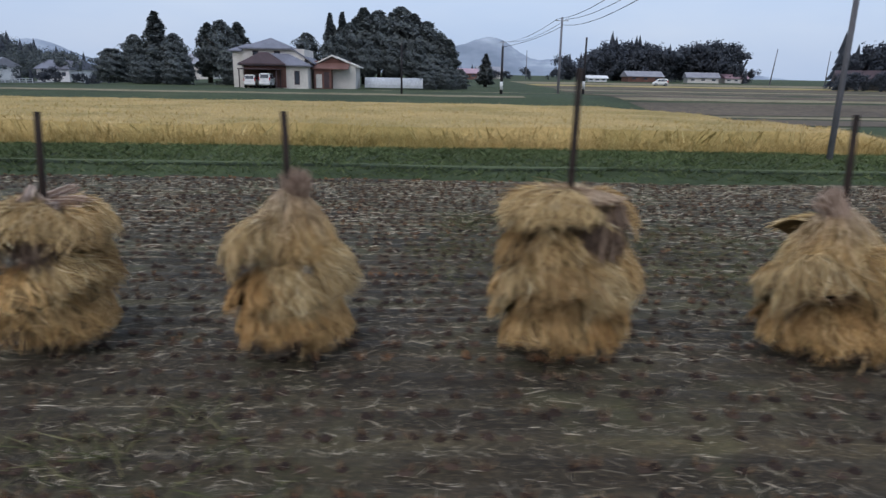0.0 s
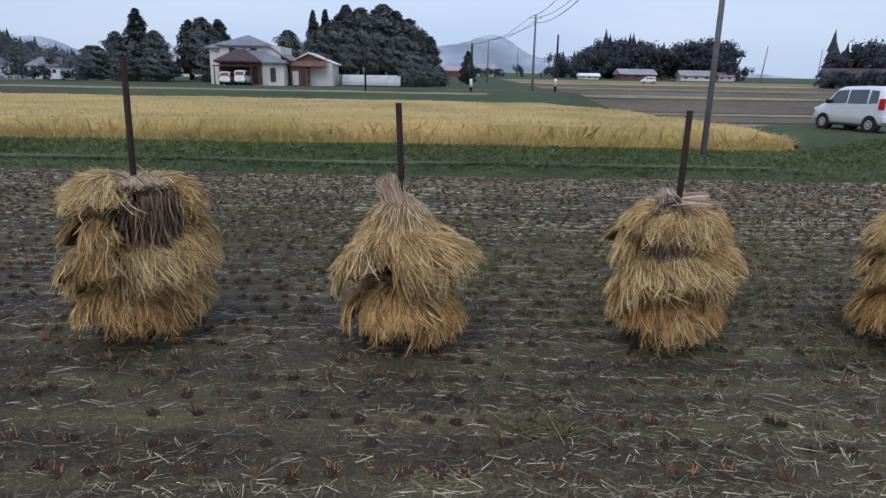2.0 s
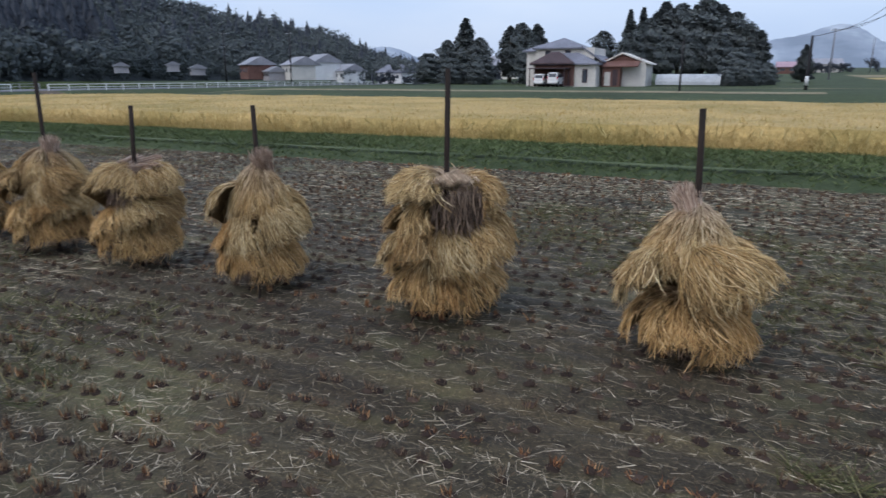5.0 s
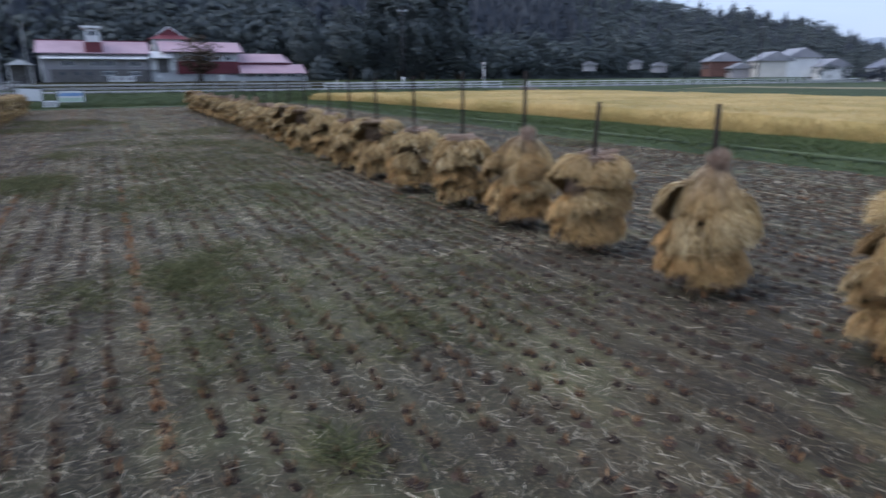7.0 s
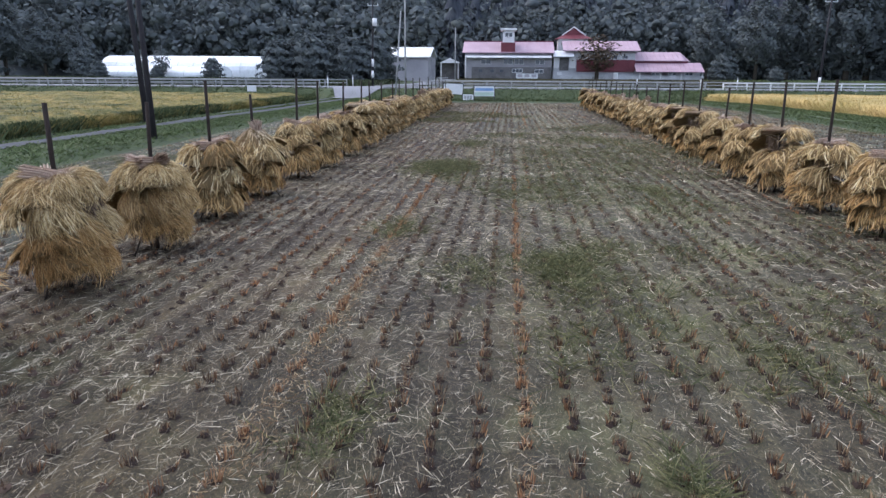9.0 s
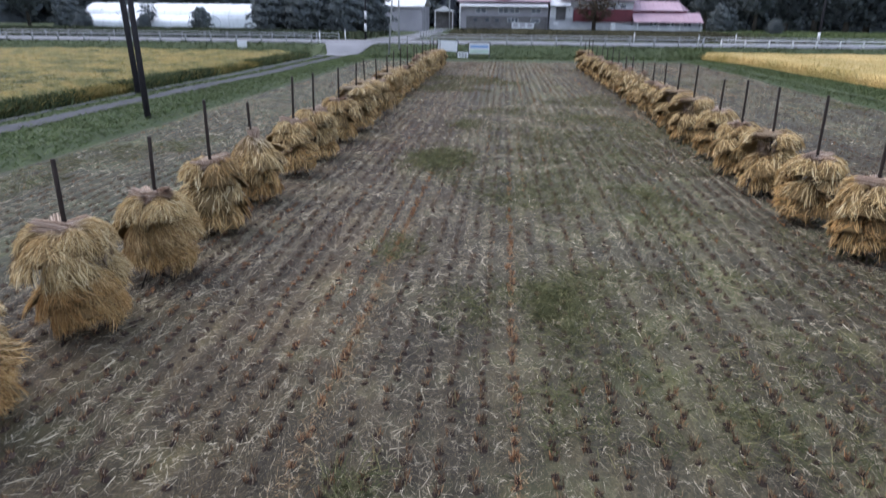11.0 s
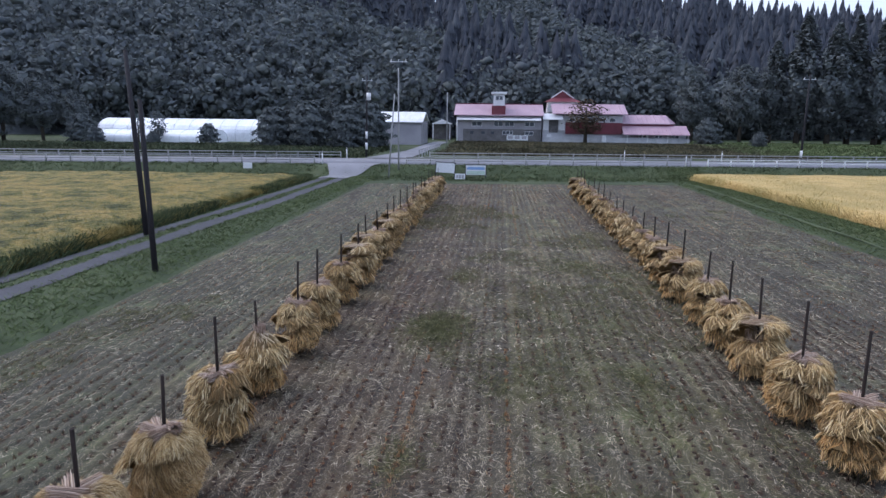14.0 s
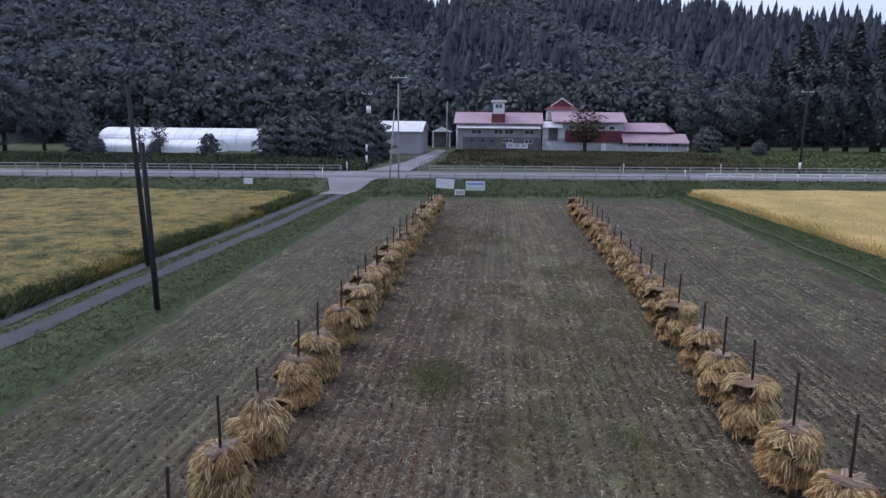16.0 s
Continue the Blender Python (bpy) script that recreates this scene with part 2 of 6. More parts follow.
grass_mat = two_scale("meadow_grass", [(0.3, (0.036, 0.05, 0.022)), (0.55, (0.056, 0.076, 0.032)), (0.75, (0.09, 0.1, 0.048))], 0.12, 3.0, 0.9, 0.6, 0.05)
asphalt_mat = two_scale("pale_asphalt", [(0.3, (0.16, 0.16, 0.175)), (0.7, (0.22, 0.22, 0.238))], 0.25, 30, 0.8, 0.25, 0.005, dark=0.8)
gravel_mat = two_scale("gravel_track", [(0.3, (0.048, 0.049, 0.056)), (0.7, (0.086, 0.087, 0.098))], 0.5, 12, 0.9, 0.6, 0.02, dark=0.7)
rice_mat, nt, b = material("ripe_rice", 0.75)
geo = nt.nodes.new("ShaderNodeNewGeometry")
c1 = ramp(nt, geo.outputs["Random Per Island"], [(0.0, (0.42, 0.3, 0.115)), (0.5, (0.55, 0.415, 0.18)), (1.0, (0.67, 0.54, 0.275))])
c2 = ramp(nt, noise_node(nt, 0.22, 4, 0.6), [(0.32, (0.7, 0.74, 0.62)), (0.6, (1.08, 1.06, 1.05))])
fine = noise_node(nt, 5, 5, 0.75)
c2 = mixed(nt, 1.0, c2, ramp(nt, fine, [(0.36, (0.84, 0.84, 0.78)), (0.64, (1.2, 1.18, 1.17))]), "MULTIPLY")
bumped(nt, b, fine, 0.8, 0.15)
nt.links.new(mixed(nt, 1.0, c1, c2, "MULTIPLY"), b.inputs["Base Color"])
stubble_mat = island_mat("rice_stubble", [(0.0, (0.045, 0.028, 0.021)), (0.45, (0.11, 0.068, 0.046)), (0.8, (0.21, 0.14, 0.09)), (1.0, (0.36, 0.28, 0.18))], 0.85, 0.25, 0.3, rows=True)
litter_mat = island_mat("straw_litter", [(0.0, (0.06, 0.044, 0.032)), (0.3, (0.15, 0.122, 0.084)), (0.65, (0.34, 0.285, 0.2)), (1.0, (0.78, 0.68, 0.52))], 0.7, 1.1, 0.35)
weed_mat = island_mat("green_weeds", [(0.0, (0.045, 0.052, 0.022)), (0.6, (0.105, 0.108, 0.045)), (1.0, (0.25, 0.22, 0.11))], 0.7)
bank_mat = island_mat("bank_grass", [(0.0, (0.06, 0.083, 0.032)), (0.6, (0.088, 0.12, 0.046)), (1.0, (0.15, 0.165, 0.078))], 0.75, 0.15, 0.25)


def sheet(xs, ys, height):
    X, Y = np.meshgrid(xs, ys, indexing="ij")
    V = np.stack([X, Y, height(X, Y)], -1).reshape(-1, 3)
    i, j = np.meshgrid(np.arange(len(xs) - 1), np.arange(len(ys) - 1), indexing="ij")
    a = (i * len(ys) + j).ravel()
    return V, np.stack([a, a + len(ys), a + len(ys) + 1, a + 1], 1)


def graded(lo, hi, fine0, fine1, step, grow=1.35):
    v = list(np.arange(fine0, fine1 + step / 2, step))
    d = step
    while v[-1] < hi:
        d *= grow
        v.append(min(v[-1] + d, hi))
    d = step
    while v[0] > lo:
        d *= grow
        v.insert(0, max(v[0] - d, lo))
    return np.array(v)


def ground_height(X, Y):
    z = land(X, Y) + 0.03 * fbm(X, Y, 0.5, 3)
    inside = smoothstep(0, 1.0, X - field_end(Y)) * smoothstep(-12.4, -11.6, Y) * (1 - smoothstep(15.8, 16.6, Y))
    z = z - 0.12 * inside
    # earth banks beside the cut field
    bank = 0.22 * np.exp(-((Y - 17.3) / 0.4) ** 2) + 0.03 * smoothstep(18.2, 19.4, Y) * (1 - smoothstep(40, 50, Y)) + 0.16 * smoothstep(-12.4, -13.2, Y) * (1 - smoothstep(-17.2, -18.2, Y) * 0.8)
    s = past_road(X, Y)
    return z + bank * (1 - smoothstep(-8, -5, s)) * (1 - smoothstep(9, 14, X) * (Y > 0))


V, F = sheet(graded(-3000, 3000, -95, 34, 0.75), graded(-3000, 3000, -55, 60, 0.6), ground_height)
ground = tagged(new("ground", smooth(mesh_np("ground", V, F, grass_mat))), "open farmland of green and tan grass", "ground", kind="structure")

ROW = 0.322
HILL = 0.18


def row_y(k):
    """Where the k-th planted row lies: the planter left slightly wider gaps between its passes."""
    return np.where(k >= 0, 0.322 * k + 0.03 * (k > 0) + 0.1 * (k > 5), 0.315 * k - 0.03 * (k < -5)) - 0.02


def soil_height(X, Y):
    ridge = 0.02 * np.cos(2 * math.pi * (Y - 0.13 * smoothstep(0.5, 2, Y)) / ROW)
    return 0.0 + ridge + 0.02 * fbm(X, Y, 3.1, 5) + 0.02 * fbm(X * 0.4, Y, 0.8, 6)


xs = np.concatenate([np.arange(-66, -24, 0.6), np.arange(-24, 9, 0.16), np.arange(9, 30.1, 0.8)])
V, F = sheet(xs, np.arange(-12.4, 16.61, 0.0775), soil_height)
keep = V[F[:, 0], 0] > field_end(V[F[:, 0], 1])
field = tagged(new("harvested_paddy", smooth(mesh_np("harvested_paddy", V, F[keep], soil_mat))), "damp grey-brown soil of a harvested rice paddy", "field", kind="structure")


def scatter_tufts(P, blades_each, height, spread, width, lean=0.5):
    n = len(P)
    base = np.repeat(P, blades_each, 0) + rng.normal(size=(n * blades_each, 3)) * [spread, spread, 0]
    h = height * rng.uniform(0.6, 1.3, (len(base), 1))
    out = np.concatenate([rng.normal(size=(len(base), 2)) * lean, np.ones((len(base), 1))], 1) * h
    return blades(base, base + out, width * rng.uniform(0.7, 1.3, len(base)), bend=h[:, 0] * 0.25, segs=1)


# stubble: the cut hills of rice in their rows
rows_k = np.arange(-38, 51)
xs = np.arange(-64, 15, HILL)
X, K = np.meshgrid(xs, rows_k, indexing="ij")
X = X + rng.uniform(0, HILL, len(rows_k))[None, :]
P = np.stack([X.ravel(), row_y(K.ravel()), np.zeros(X.size)], 1)
P[:, :2] += rng.normal(size=(len(P), 2)) * [0.045, 0.018]
P[:, 1] += 0.025 * fbm(P[:, 0] * 0.25, P[:, 1] * 3.0, 0.9, 17)
P = P[(P[:, 0] > field_end(P[:, 1]) + 0.5) & (rng.random(len(P)) < 0.8 + 0.35 * fbm(P[:, 0], P[:, 1], 0.4, 93))]
P[:, 2] = soil_height(P[:, 0], P[:, 1]) - 0.006
hill_seed = rng.random(len(P))


def stubble_hills(P, stalks, height, foot, width, lean=0.16):
    """Cut hills: bunches of upright stalks, sheared off at one height."""
    n = len(P)
    a, q = rng.uniform(0, 6.283, n * stalks), np.sqrt(rng.random(n * stalks))
    size = np.repeat(rng.uniform(0.5, 1.25, n), stalks)
    off = np.stack([np.cos(a) * q * 1.25, np.sin(a) * q, 0 * a], 1) * (foot * size)[:, None]
    base = np.repeat(P, stalks, 0) + off
    h = np.repeat(height * rng.uniform(0.45, 1.3, n), stalks) * rng.uniform(0.75, 1.15, n * stalks)
    top = base + off * 0.45 + np.stack([rng.normal(0, lean, n * stalks) * h, rng.normal(0, lean, n * stalks) * h, h], 1)
    return blades(base, top, width * rng.uniform(0.7, 1.3, n * stalks), 0.0, 1)


def clods(P, wide):
    """The dark root clod under each hill."""
    k = 6
    ang = np.arange(k) * 2 * math.pi / k
    rad = wide * rng.uniform(0.7, 1.3, (len(P), k))
    ring = np.stack([P[:, None, 0] + 1.2 * rad * np.cos(ang), P[:, None, 1] + rad * np.sin(ang), P[:, None, 2] + 0 * rad], -1)
    tip = P[:, None, :] + np.stack([rng.normal(0, 0.008, len(P)), rng.normal(0, 0.008, len(P)), rng.uniform(0.02, 0.045, len(P))], 1)[:, None, :]
    V = np.concatenate([ring, tip], 1).reshape(-1, 3)
    return V, (np.arange(len(P))[:, None, None] * (k + 1) + np.array([[j, (j + 1) % k, k] for j in range(k)])[None]).reshape(-1, 3)


clod_mat = island_mat("stubble_roots", [(0.0, (0.026, 0.018, 0.015)), (0.6, (0.048, 0.033, 0.026)), (1.0, (0.08, 0.054, 0.04))], 0.95)
red_mat_stubble = island_mat("rusty_stubble", [(0.0, (0.1, 0.046, 0.026)), (0.4, (0.25, 0.12, 0.06)), (0.8, (0.42, 0.225, 0.115)), (1.0, (0.58, 0.39, 0.22))], 0.85, 0.25, 0.3)
ALL_HILLS = P
near = P[:, 0] > -16
# the stretch of hills that lies closest to the lens becomes pieces of their own, further down
CLOSE_HILLS = (P[:, 0] > -6.3) & (P[:, 0] < -3.25) & (np.abs(P[:, 1] - 0.1) < 3.3)
yellow_row = np.abs(P[:, 1] + 1.91) < 0.12
rusty = ((np.abs(P[:, 1]) < 0.12) & (P[:, 0] < -2.5)) | (yellow_row & (P[:, 0] < -3)) | (fbm(P[:, 0] * 0.12, P[:, 1] * 2.0, 0.8, 91) > 0.86)
tagged(new("stubble_roots", mesh_np("stubble_roots", *clods(P[(P[:, 0] > -20) & ~CLOSE_HILLS], 0.05), clod_mat)), "dark root clods under the cut rice", "stubble", kind="stuff")
pick = near & rusty & ~CLOSE_HILLS
tagged(new("rusty_stubble", mesh_np("rusty_stubble", *stubble_hills(P[pick], 26, 0.075, 0.04, 0.0085), red_mat_stubble)), "rows of rust-red cut rice stubble", "stubble", kind="stuff")
pick = near & ~rusty & ~CLOSE_HILLS
pairs = [stubble_hills(P[pick], 18, 0.062, 0.038, 0.0085, 0.3), stubble_hills(P[~near], 4, 0.06, 0.085, 0.018, 0.6)]
stubble = tagged(new("rice_stubble", mesh_np("rice_stubble", *join(*pairs), stubble_mat)), "rows of short brown cut rice stubble", "stubble", kind="stuff")


def strewn(n, x0, x1, y0, y1, long0, long1, wide, seed, grow=1.0):
    """Loose straw on the soil, thicker between the rows and in drifts along them."""
    P = np.stack([rng.uniform(x0, x1, n), rng.uniform(y0, y1, n), np.zeros(n)], 1)
    drift = 0.62 + 0.75 * fbm(P[:, 0] * 0.12, P[:, 1] * 1.9, 0.7, seed) + 0.3 * fbm(P[:, 0], P[:, 1], 0.6, seed + 1)
    between = 0.74 - 0.36 * np.cos(2 * math.pi * (P[:, 1] - 0.13 * smoothstep(0.5, 2, P[:, 1])) / ROW)
    P = P[rng.random(n) < np.clip(drift, 0.12, 1.2) * between]
    n = len(P)
    P[:, 2] = soil_height(P[:, 0], P[:, 1]) + rng.uniform(0.008, 0.022, n)
    a = np.where(rng.random(n) < 0.35, rng.normal(0, 0.5, n), rng.uniform(0, 6.283, n))
    d = np.stack([np.cos(a), np.sin(a), rng.normal(0, 0.1, n)], 1) * (rng.uniform(long0, long1, n) * np.where(rng.random(n) < 0.05, 1.9, 1.0))[:, None]
    return blades(P - d / 2, P + d / 2, wide * rng.uniform(0.6, 1.4, n) * grow, 0.0, 1)


litter = join(strewn(300000, -16, 6, -12, 9.6, 0.05, 0.18, 0.004, 95), strewn(150000, -59, -16, -12, 16.4, 0.08, 0.26, 0.012, 97), strewn(170000, -18, 14, 9.6, 16.5, 0.06, 0.2, 0.009, 99), strewn(130000, -30, -7.5, -12, 9.6, 0.06, 0.2, 0.0075, 103))
tagged(new("straw_litter", mesh_np("straw_litter", *litter, litter_mat)), "scattered pale straw lying on the soil", "straw", kind="stuff")
fine_straw = strewn(160000, -12.5, 4.5, -7.5, 9.5, 0.02, 0.1, 0.0036, 101)
tagged(new("chopped_straw", mesh_np("chopped_straw", *fine_straw, litter_mat)), "fine chopped straw thrown over the soil", "straw", kind="stuff")

# two rows where the stubble has kept its golden straw
n = 2600
X = rng.uniform(-12, -3.2, n)
P = np.stack([X, np.where(rng.random(n) < 0.72, -1.91 + rng.normal(0, 0.09, n), 0.0 + rng.normal(0, 0.05, n)), np.zeros(n)], 1)
P[:, 2] = soil_height(P[:, 0], P[:, 1]) + rng.uniform(0.015, 0.05, n)
a = rng.uniform(0, 6.283, n)
d = np.stack([np.cos(a), np.sin(a) * 0.7, rng.normal(0.1, 0.35, n)], 1) * rng.uniform(0.03, 0.12, (n, 1))
gold_mat = island_mat("golden_row_straw", [(0.0, (0.13, 0.075, 0.04)), (0.5, (0.3, 0.185, 0.095)), (1.0, (0.55, 0.42, 0.24))], 0.8)
tagged(new("golden_row_straw", mesh_np("golden_row_straw", *blades(P - d / 2, P + d / 2, rng.uniform(0.003, 0.007, n), 0.0, 1), gold_mat)), "golden straw along two stubble rows", "straw", kind="stuff")

# weeds: thin green regrowth with denser patches
n = 46000
P = np.stack([rng.uniform(-45, 6, n), rng.uniform(-12, 16, n), np.zeros(n)], 1)
P = P[fbm(P[:, 0], P[:, 1], 0.35, 21) > 0.3]
clumps = [(-8.4, 0.55, 0.5, 420), (-8.0, -0.6, 0.5, 100), (-17.6, -1.85, 0.9, 900), (-4.2, -1.4, 0.3, 70), (-6.5, 1.0, 1.0, 110), (-14, 0.6, 1.4, 260), (-22, 1.0, 1.6, 300), (-5.75, 2.3, 0.28, 45), (-3.7, 1.0, 0.16, 50), (-14.5, 3.0, 0.6, 150), (-10.4, -2.0, 0.4, 110), (-24.0, -1.5, 0.8, 200), (0.75, 4.15, 0.12, 26), (-9.3, 1.2, 0.45, 90), (-26, 3, 0.9, 160)]
for cx, cy, r, k in clumps:
    q = np.stack([rng.normal(cx, r, k), rng.normal(cy, r * 0.55, k), np.zeros(k)], 1)
    P = np.concatenate([P, q])
P[:, 2] = soil_height(P[:, 0], P[:, 1])
weeds = tagged(new("green_weeds", mesh_np("green_weeds", *scatter_tufts(P, 6, 0.12, 0.05, 0.0085, 1.1), weed_mat)), "sparse yellowish green weeds on the soil", "weeds", kind="stuff")


# ---- standing rice ----
def in_north_rice(x, y):
    south = 21.1 + 0.045 * np.minimum(0, x + 12)
    north = 47 + 0.13 * np.minimum(0, -x) * 1.0
    east = 12.4 - 0.010 * (y - 28) ** 2 * (y > 28) - 0.25 * np.maximum(0, 23.2 - y) ** 2
    return (y > south) & (y < north) & (x < east) & (past_road(x, y) < -8)


def in_south_rice(x, y):
    return (y < -18.3) & (y > -60) & (x < 4) & (past_road(x, y) < -9.5 - 0.08 * np.maximum(0, y + 30))


green_rice, nt, b = material("yellow_green_rice", 0.75)
geo = nt.nodes.new("ShaderNodeNewGeometry")
c1 = ramp(nt, geo.outputs["Random Per Island"], [(0.0, (0.17, 0.135, 0.045)), (0.5, (0.3, 0.235, 0.085)), (1.0, (0.42, 0.335, 0.14))])
c2 = ramp(nt, noise_node(nt, 0.6, 6, 0.75), [(0.38, (0.2, 0.3, 0.2)), (0.48, (0.75, 0.82, 0.68)), (0.58, (1.2, 1.1, 0.95))])
fine = noise_node(nt, 5, 5, 0.75)
c2 = mixed(nt, 1.0, c2, ramp(nt, fine, [(0.36, (0.5, 0.55, 0.45)), (0.64, (1.4, 1.35, 1.25))]), "MULTIPLY")
bumped(nt, b, fine, 1.0, 0.25)
nt.links.new(mixed(nt, 1.0, c1, c2, "MULTIPLY"), b.inputs["Base Color"])


def rice_field(name, inside, x0, x1, y0, y1, seed, label, near_edge, rice_mat=rice_mat):
    step = 0.5
    xs, ys = np.arange(x0, x1, step), np.arange(y0, y1, step)
    X, Y = np.meshgrid(xs, ys, indexing="ij")
    top = lambda x, y: land(x, y) + 0.10 + 0.6 * (0.35 + 0.65 * smoothstep(0.0, 2.2, np.where(near_edge < 0, -18.3 - y, 12.6 - 0.010 * (y - 28) ** 2 * (y > 28) - 0.25 * np.maximum(0, 23.2 - y) ** 2 - x))) + (0.07 if near_edge > 0 else 0.12) * fbm(x, y, 0.9, seed) - 0.22 * np.maximum(0, fbm(x, y, 0.33, seed + 1) - 0.45)
    V, F = sheet(xs, ys, lambda x, y: 0 * x)
    V[:, 1] += 0.1 + 0.045 * np.minimum(0, V[:, 0] + 12) * (near_edge > 0)
    V[:, 2] = np.where(inside(V[:, 0], V[:, 1]), top(V[:, 0], V[:, 1]), land(V[:, 0], V[:, 1]) - 0.15)
    body = smooth(mesh_np(name, V, F[inside(V[F[:, 0], 0], V[F[:, 0], 1]) | inside(V[F[:, 2], 0], V[F[:, 2], 1])], rice_mat))
    ob = tagged(new(name, body), label, "rice", kind="stuff")
    # ears and leaves over the whole top, thicker along the near edge
    n = int((x1 - x0) * (y1 - y0) * 32)
    P = np.stack([rng.uniform(x0, x1, n), rng.uniform(y0, y1, n)], 1)
    close = np.exp(-np.abs(P[:, 1] - near_edge) / 9)
    P = P[inside(P[:, 0], P[:, 1]) & (rng.random(len(P)) < 0.25 + 0.75 * close)]
    z = top(P[:, 0], P[:, 1])
    m = len(P)
    base = np.stack([P[:, 0], P[:, 1], z - 0.34], 1)
    lean = np.stack([fbm(P[:, 0], P[:, 1], 0.5, seed + 3) * 0.16 + rng.normal(0, 0.16, m), fbm(P[:, 0], P[:, 1], 0.5, seed + 4) * 0.16 + rng.normal(0, 0.16, m), 0.47 + rng.uniform(-0.06, 0.08, m)], 1)
    V1, F1 = blades(base, base + lean, rng.uniform(0.03, 0.06, m), 0.1, 2)
    # the ragged standing side
    k = 52000
    Q = np.stack([rng.uniform(x0, x1, k), near_edge + rng.uniform(-0.7, 0.7, k)], 1)
    Q[:, 1] += 0.045 * np.minimum(0, Q[:, 0] + 12) * (near_edge > 0)
    Q = Q[inside(Q[:, 0], Q[:, 1])]
    b0 = np.stack([Q[:, 0], Q[:, 1], land(Q[:, 0], Q[:, 1]) + 0.05], 1)
    V2, F2 = blades(b0, b0 + np.stack([rng.normal(0, 0.2, len(Q)), rng.normal(0, 0.2, len(Q)), rng.uniform(0.4, 0.72, len(Q))], 1), 0.017, 0.2, 2)
    ears = new(name.replace("standing", "eared"), mesh_np(name, *join((V1, F1), (V2, F2)), rice_mat))
    tagged(ears, "ripe golden rice ears and leaves", "rice", kind="stuff")


rice_field("standing_rice_north", in_north_rice, -80, 14, 17, 60, 31, "golden ripe rice standing in an uncut paddy", 21.2)
rice_field("standing_rice_south", in_south_rice, -62, 5, -56, -18, 41, "yellow-green ripening rice beside the lane", -18.6, green_rice)

# grass on the banks
n = 60000
P = np.stack([rng.uniform(-75, 16, n), np.where(rng.random(n) < 0.55, rng.uniform(16.65, 21.3, n), rng.uniform(-18.6, -12.5, n)), np.zeros(n)], 1)
s = past_road(P[:, 0], P[:, 1])
wander = 0.55 * smoothstep(24, 48, -P[:, 0])
track = (np.abs(P[:, 1] + 15.95 - wander) < 0.42) | (np.abs(P[:, 1] + 17.65 - wander) < 0.42)
P = P[(s < -1.5) & ~track & ~((P[:, 1] > 17.2) & (P[:, 1] < 17.55)) & (P[:, 0] > field_end(P[:, 1]) - 14)]
m = 26000
Q = np.stack([rng.uniform(-80, -58, m), rng.uniform(-60, 30, m), np.zeros(m)], 1)
s = past_road(Q[:, 0], Q[:, 1])
Q = Q[(s > -8) & (s < -0.8) & ~((Q[:, 1] > -19.5) & (Q[:, 1] < -12.5))]
P = np.concatenate([P, Q])
P[:, 2] = ground_height(P[:, 0], P[:, 1]) - 0.01
bank_grass = tagged(new("bank_grass", mesh_np("bank_grass", *scatter_tufts(P, 3, 0.12, 0.07, 0.026, 0.9), bank_mat)), "dark green grass on the paddy banks", "grass", kind="stuff")


# rough taller grass on the slope between the field's end and the road
n = 15000
P = np.stack([rng.uniform(-84, -58, n), rng.uniform(-60, 45, n), np.zeros(n)], 1)
s = past_road(P[:, 0], P[:, 1])
P = P[(s < -0.7) & (P[:, 0] < field_end(P[:, 1]) - 0.6) & (s > -9.5) & ~((P[:, 1] > -19.5) & (P[:, 1] < -13.3)) & ~in_north_rice(P[:, 0], P[:, 1]) & ~in_south_rice(P[:, 0], P[:, 1])]
P[:, 2] = ground_height(P[:, 0], P[:, 1]) - 0.02
verge_mat = island_mat("verge_grass", [(0.0, (0.035, 0.05, 0.02)), (0.6, (0.06, 0.082, 0.034)), (1.0, (0.12, 0.125, 0.06))], 0.8, 0.25, 0.35)
tagged(new("verge_grass", mesh_np("verge_grass", *scatter_tufts(P, 5, 0.3, 0.16, 0.04, 0.6), verge_mat)), "rough dark green grass on the road bank", "grass", kind="stuff")


# ---- road and lane ----
def strip(name, edge_a, edge_b, ys, mat, lift):
    V = np.array([[edge_a(y), y, 0] for y in ys] + [[edge_b(y), y, 0] for y in ys], float)
    V[:, 2] = lift(V[:, 0], V[:, 1])
    k = len(ys)
    top = np.array([[i, i + k, i + k + 1, i + 1] for i in range(k - 1)])
    V2 = np.concatenate([V, V - [0, 0, 0.25]])
    sides = np.array([[i, i + 1, i + 1 + 2 * k, i + 2 * k] for i in range(k - 1)] + [[i + k + 1, i + k, i + 3 * k, i + 1 + 3 * k] for i in range(k - 1)])
    return new(name, mesh_np(name, V2, np.concatenate([top, sides]), mat))


ys = np.arange(-260, 300, 4.0)
road = strip("road", lambda y: -68.4 - 0.124 * (y + 35.9) - 0.3, lambda y: -68.4 - 0.124 * (y + 35.9) - 10.2, ys, asphalt_mat, lambda x, y: ROAD_Z + 0.06 + 0 * x)
tagged(road, "pale grey asphalt main road on an embankment", "road", kind="structure")

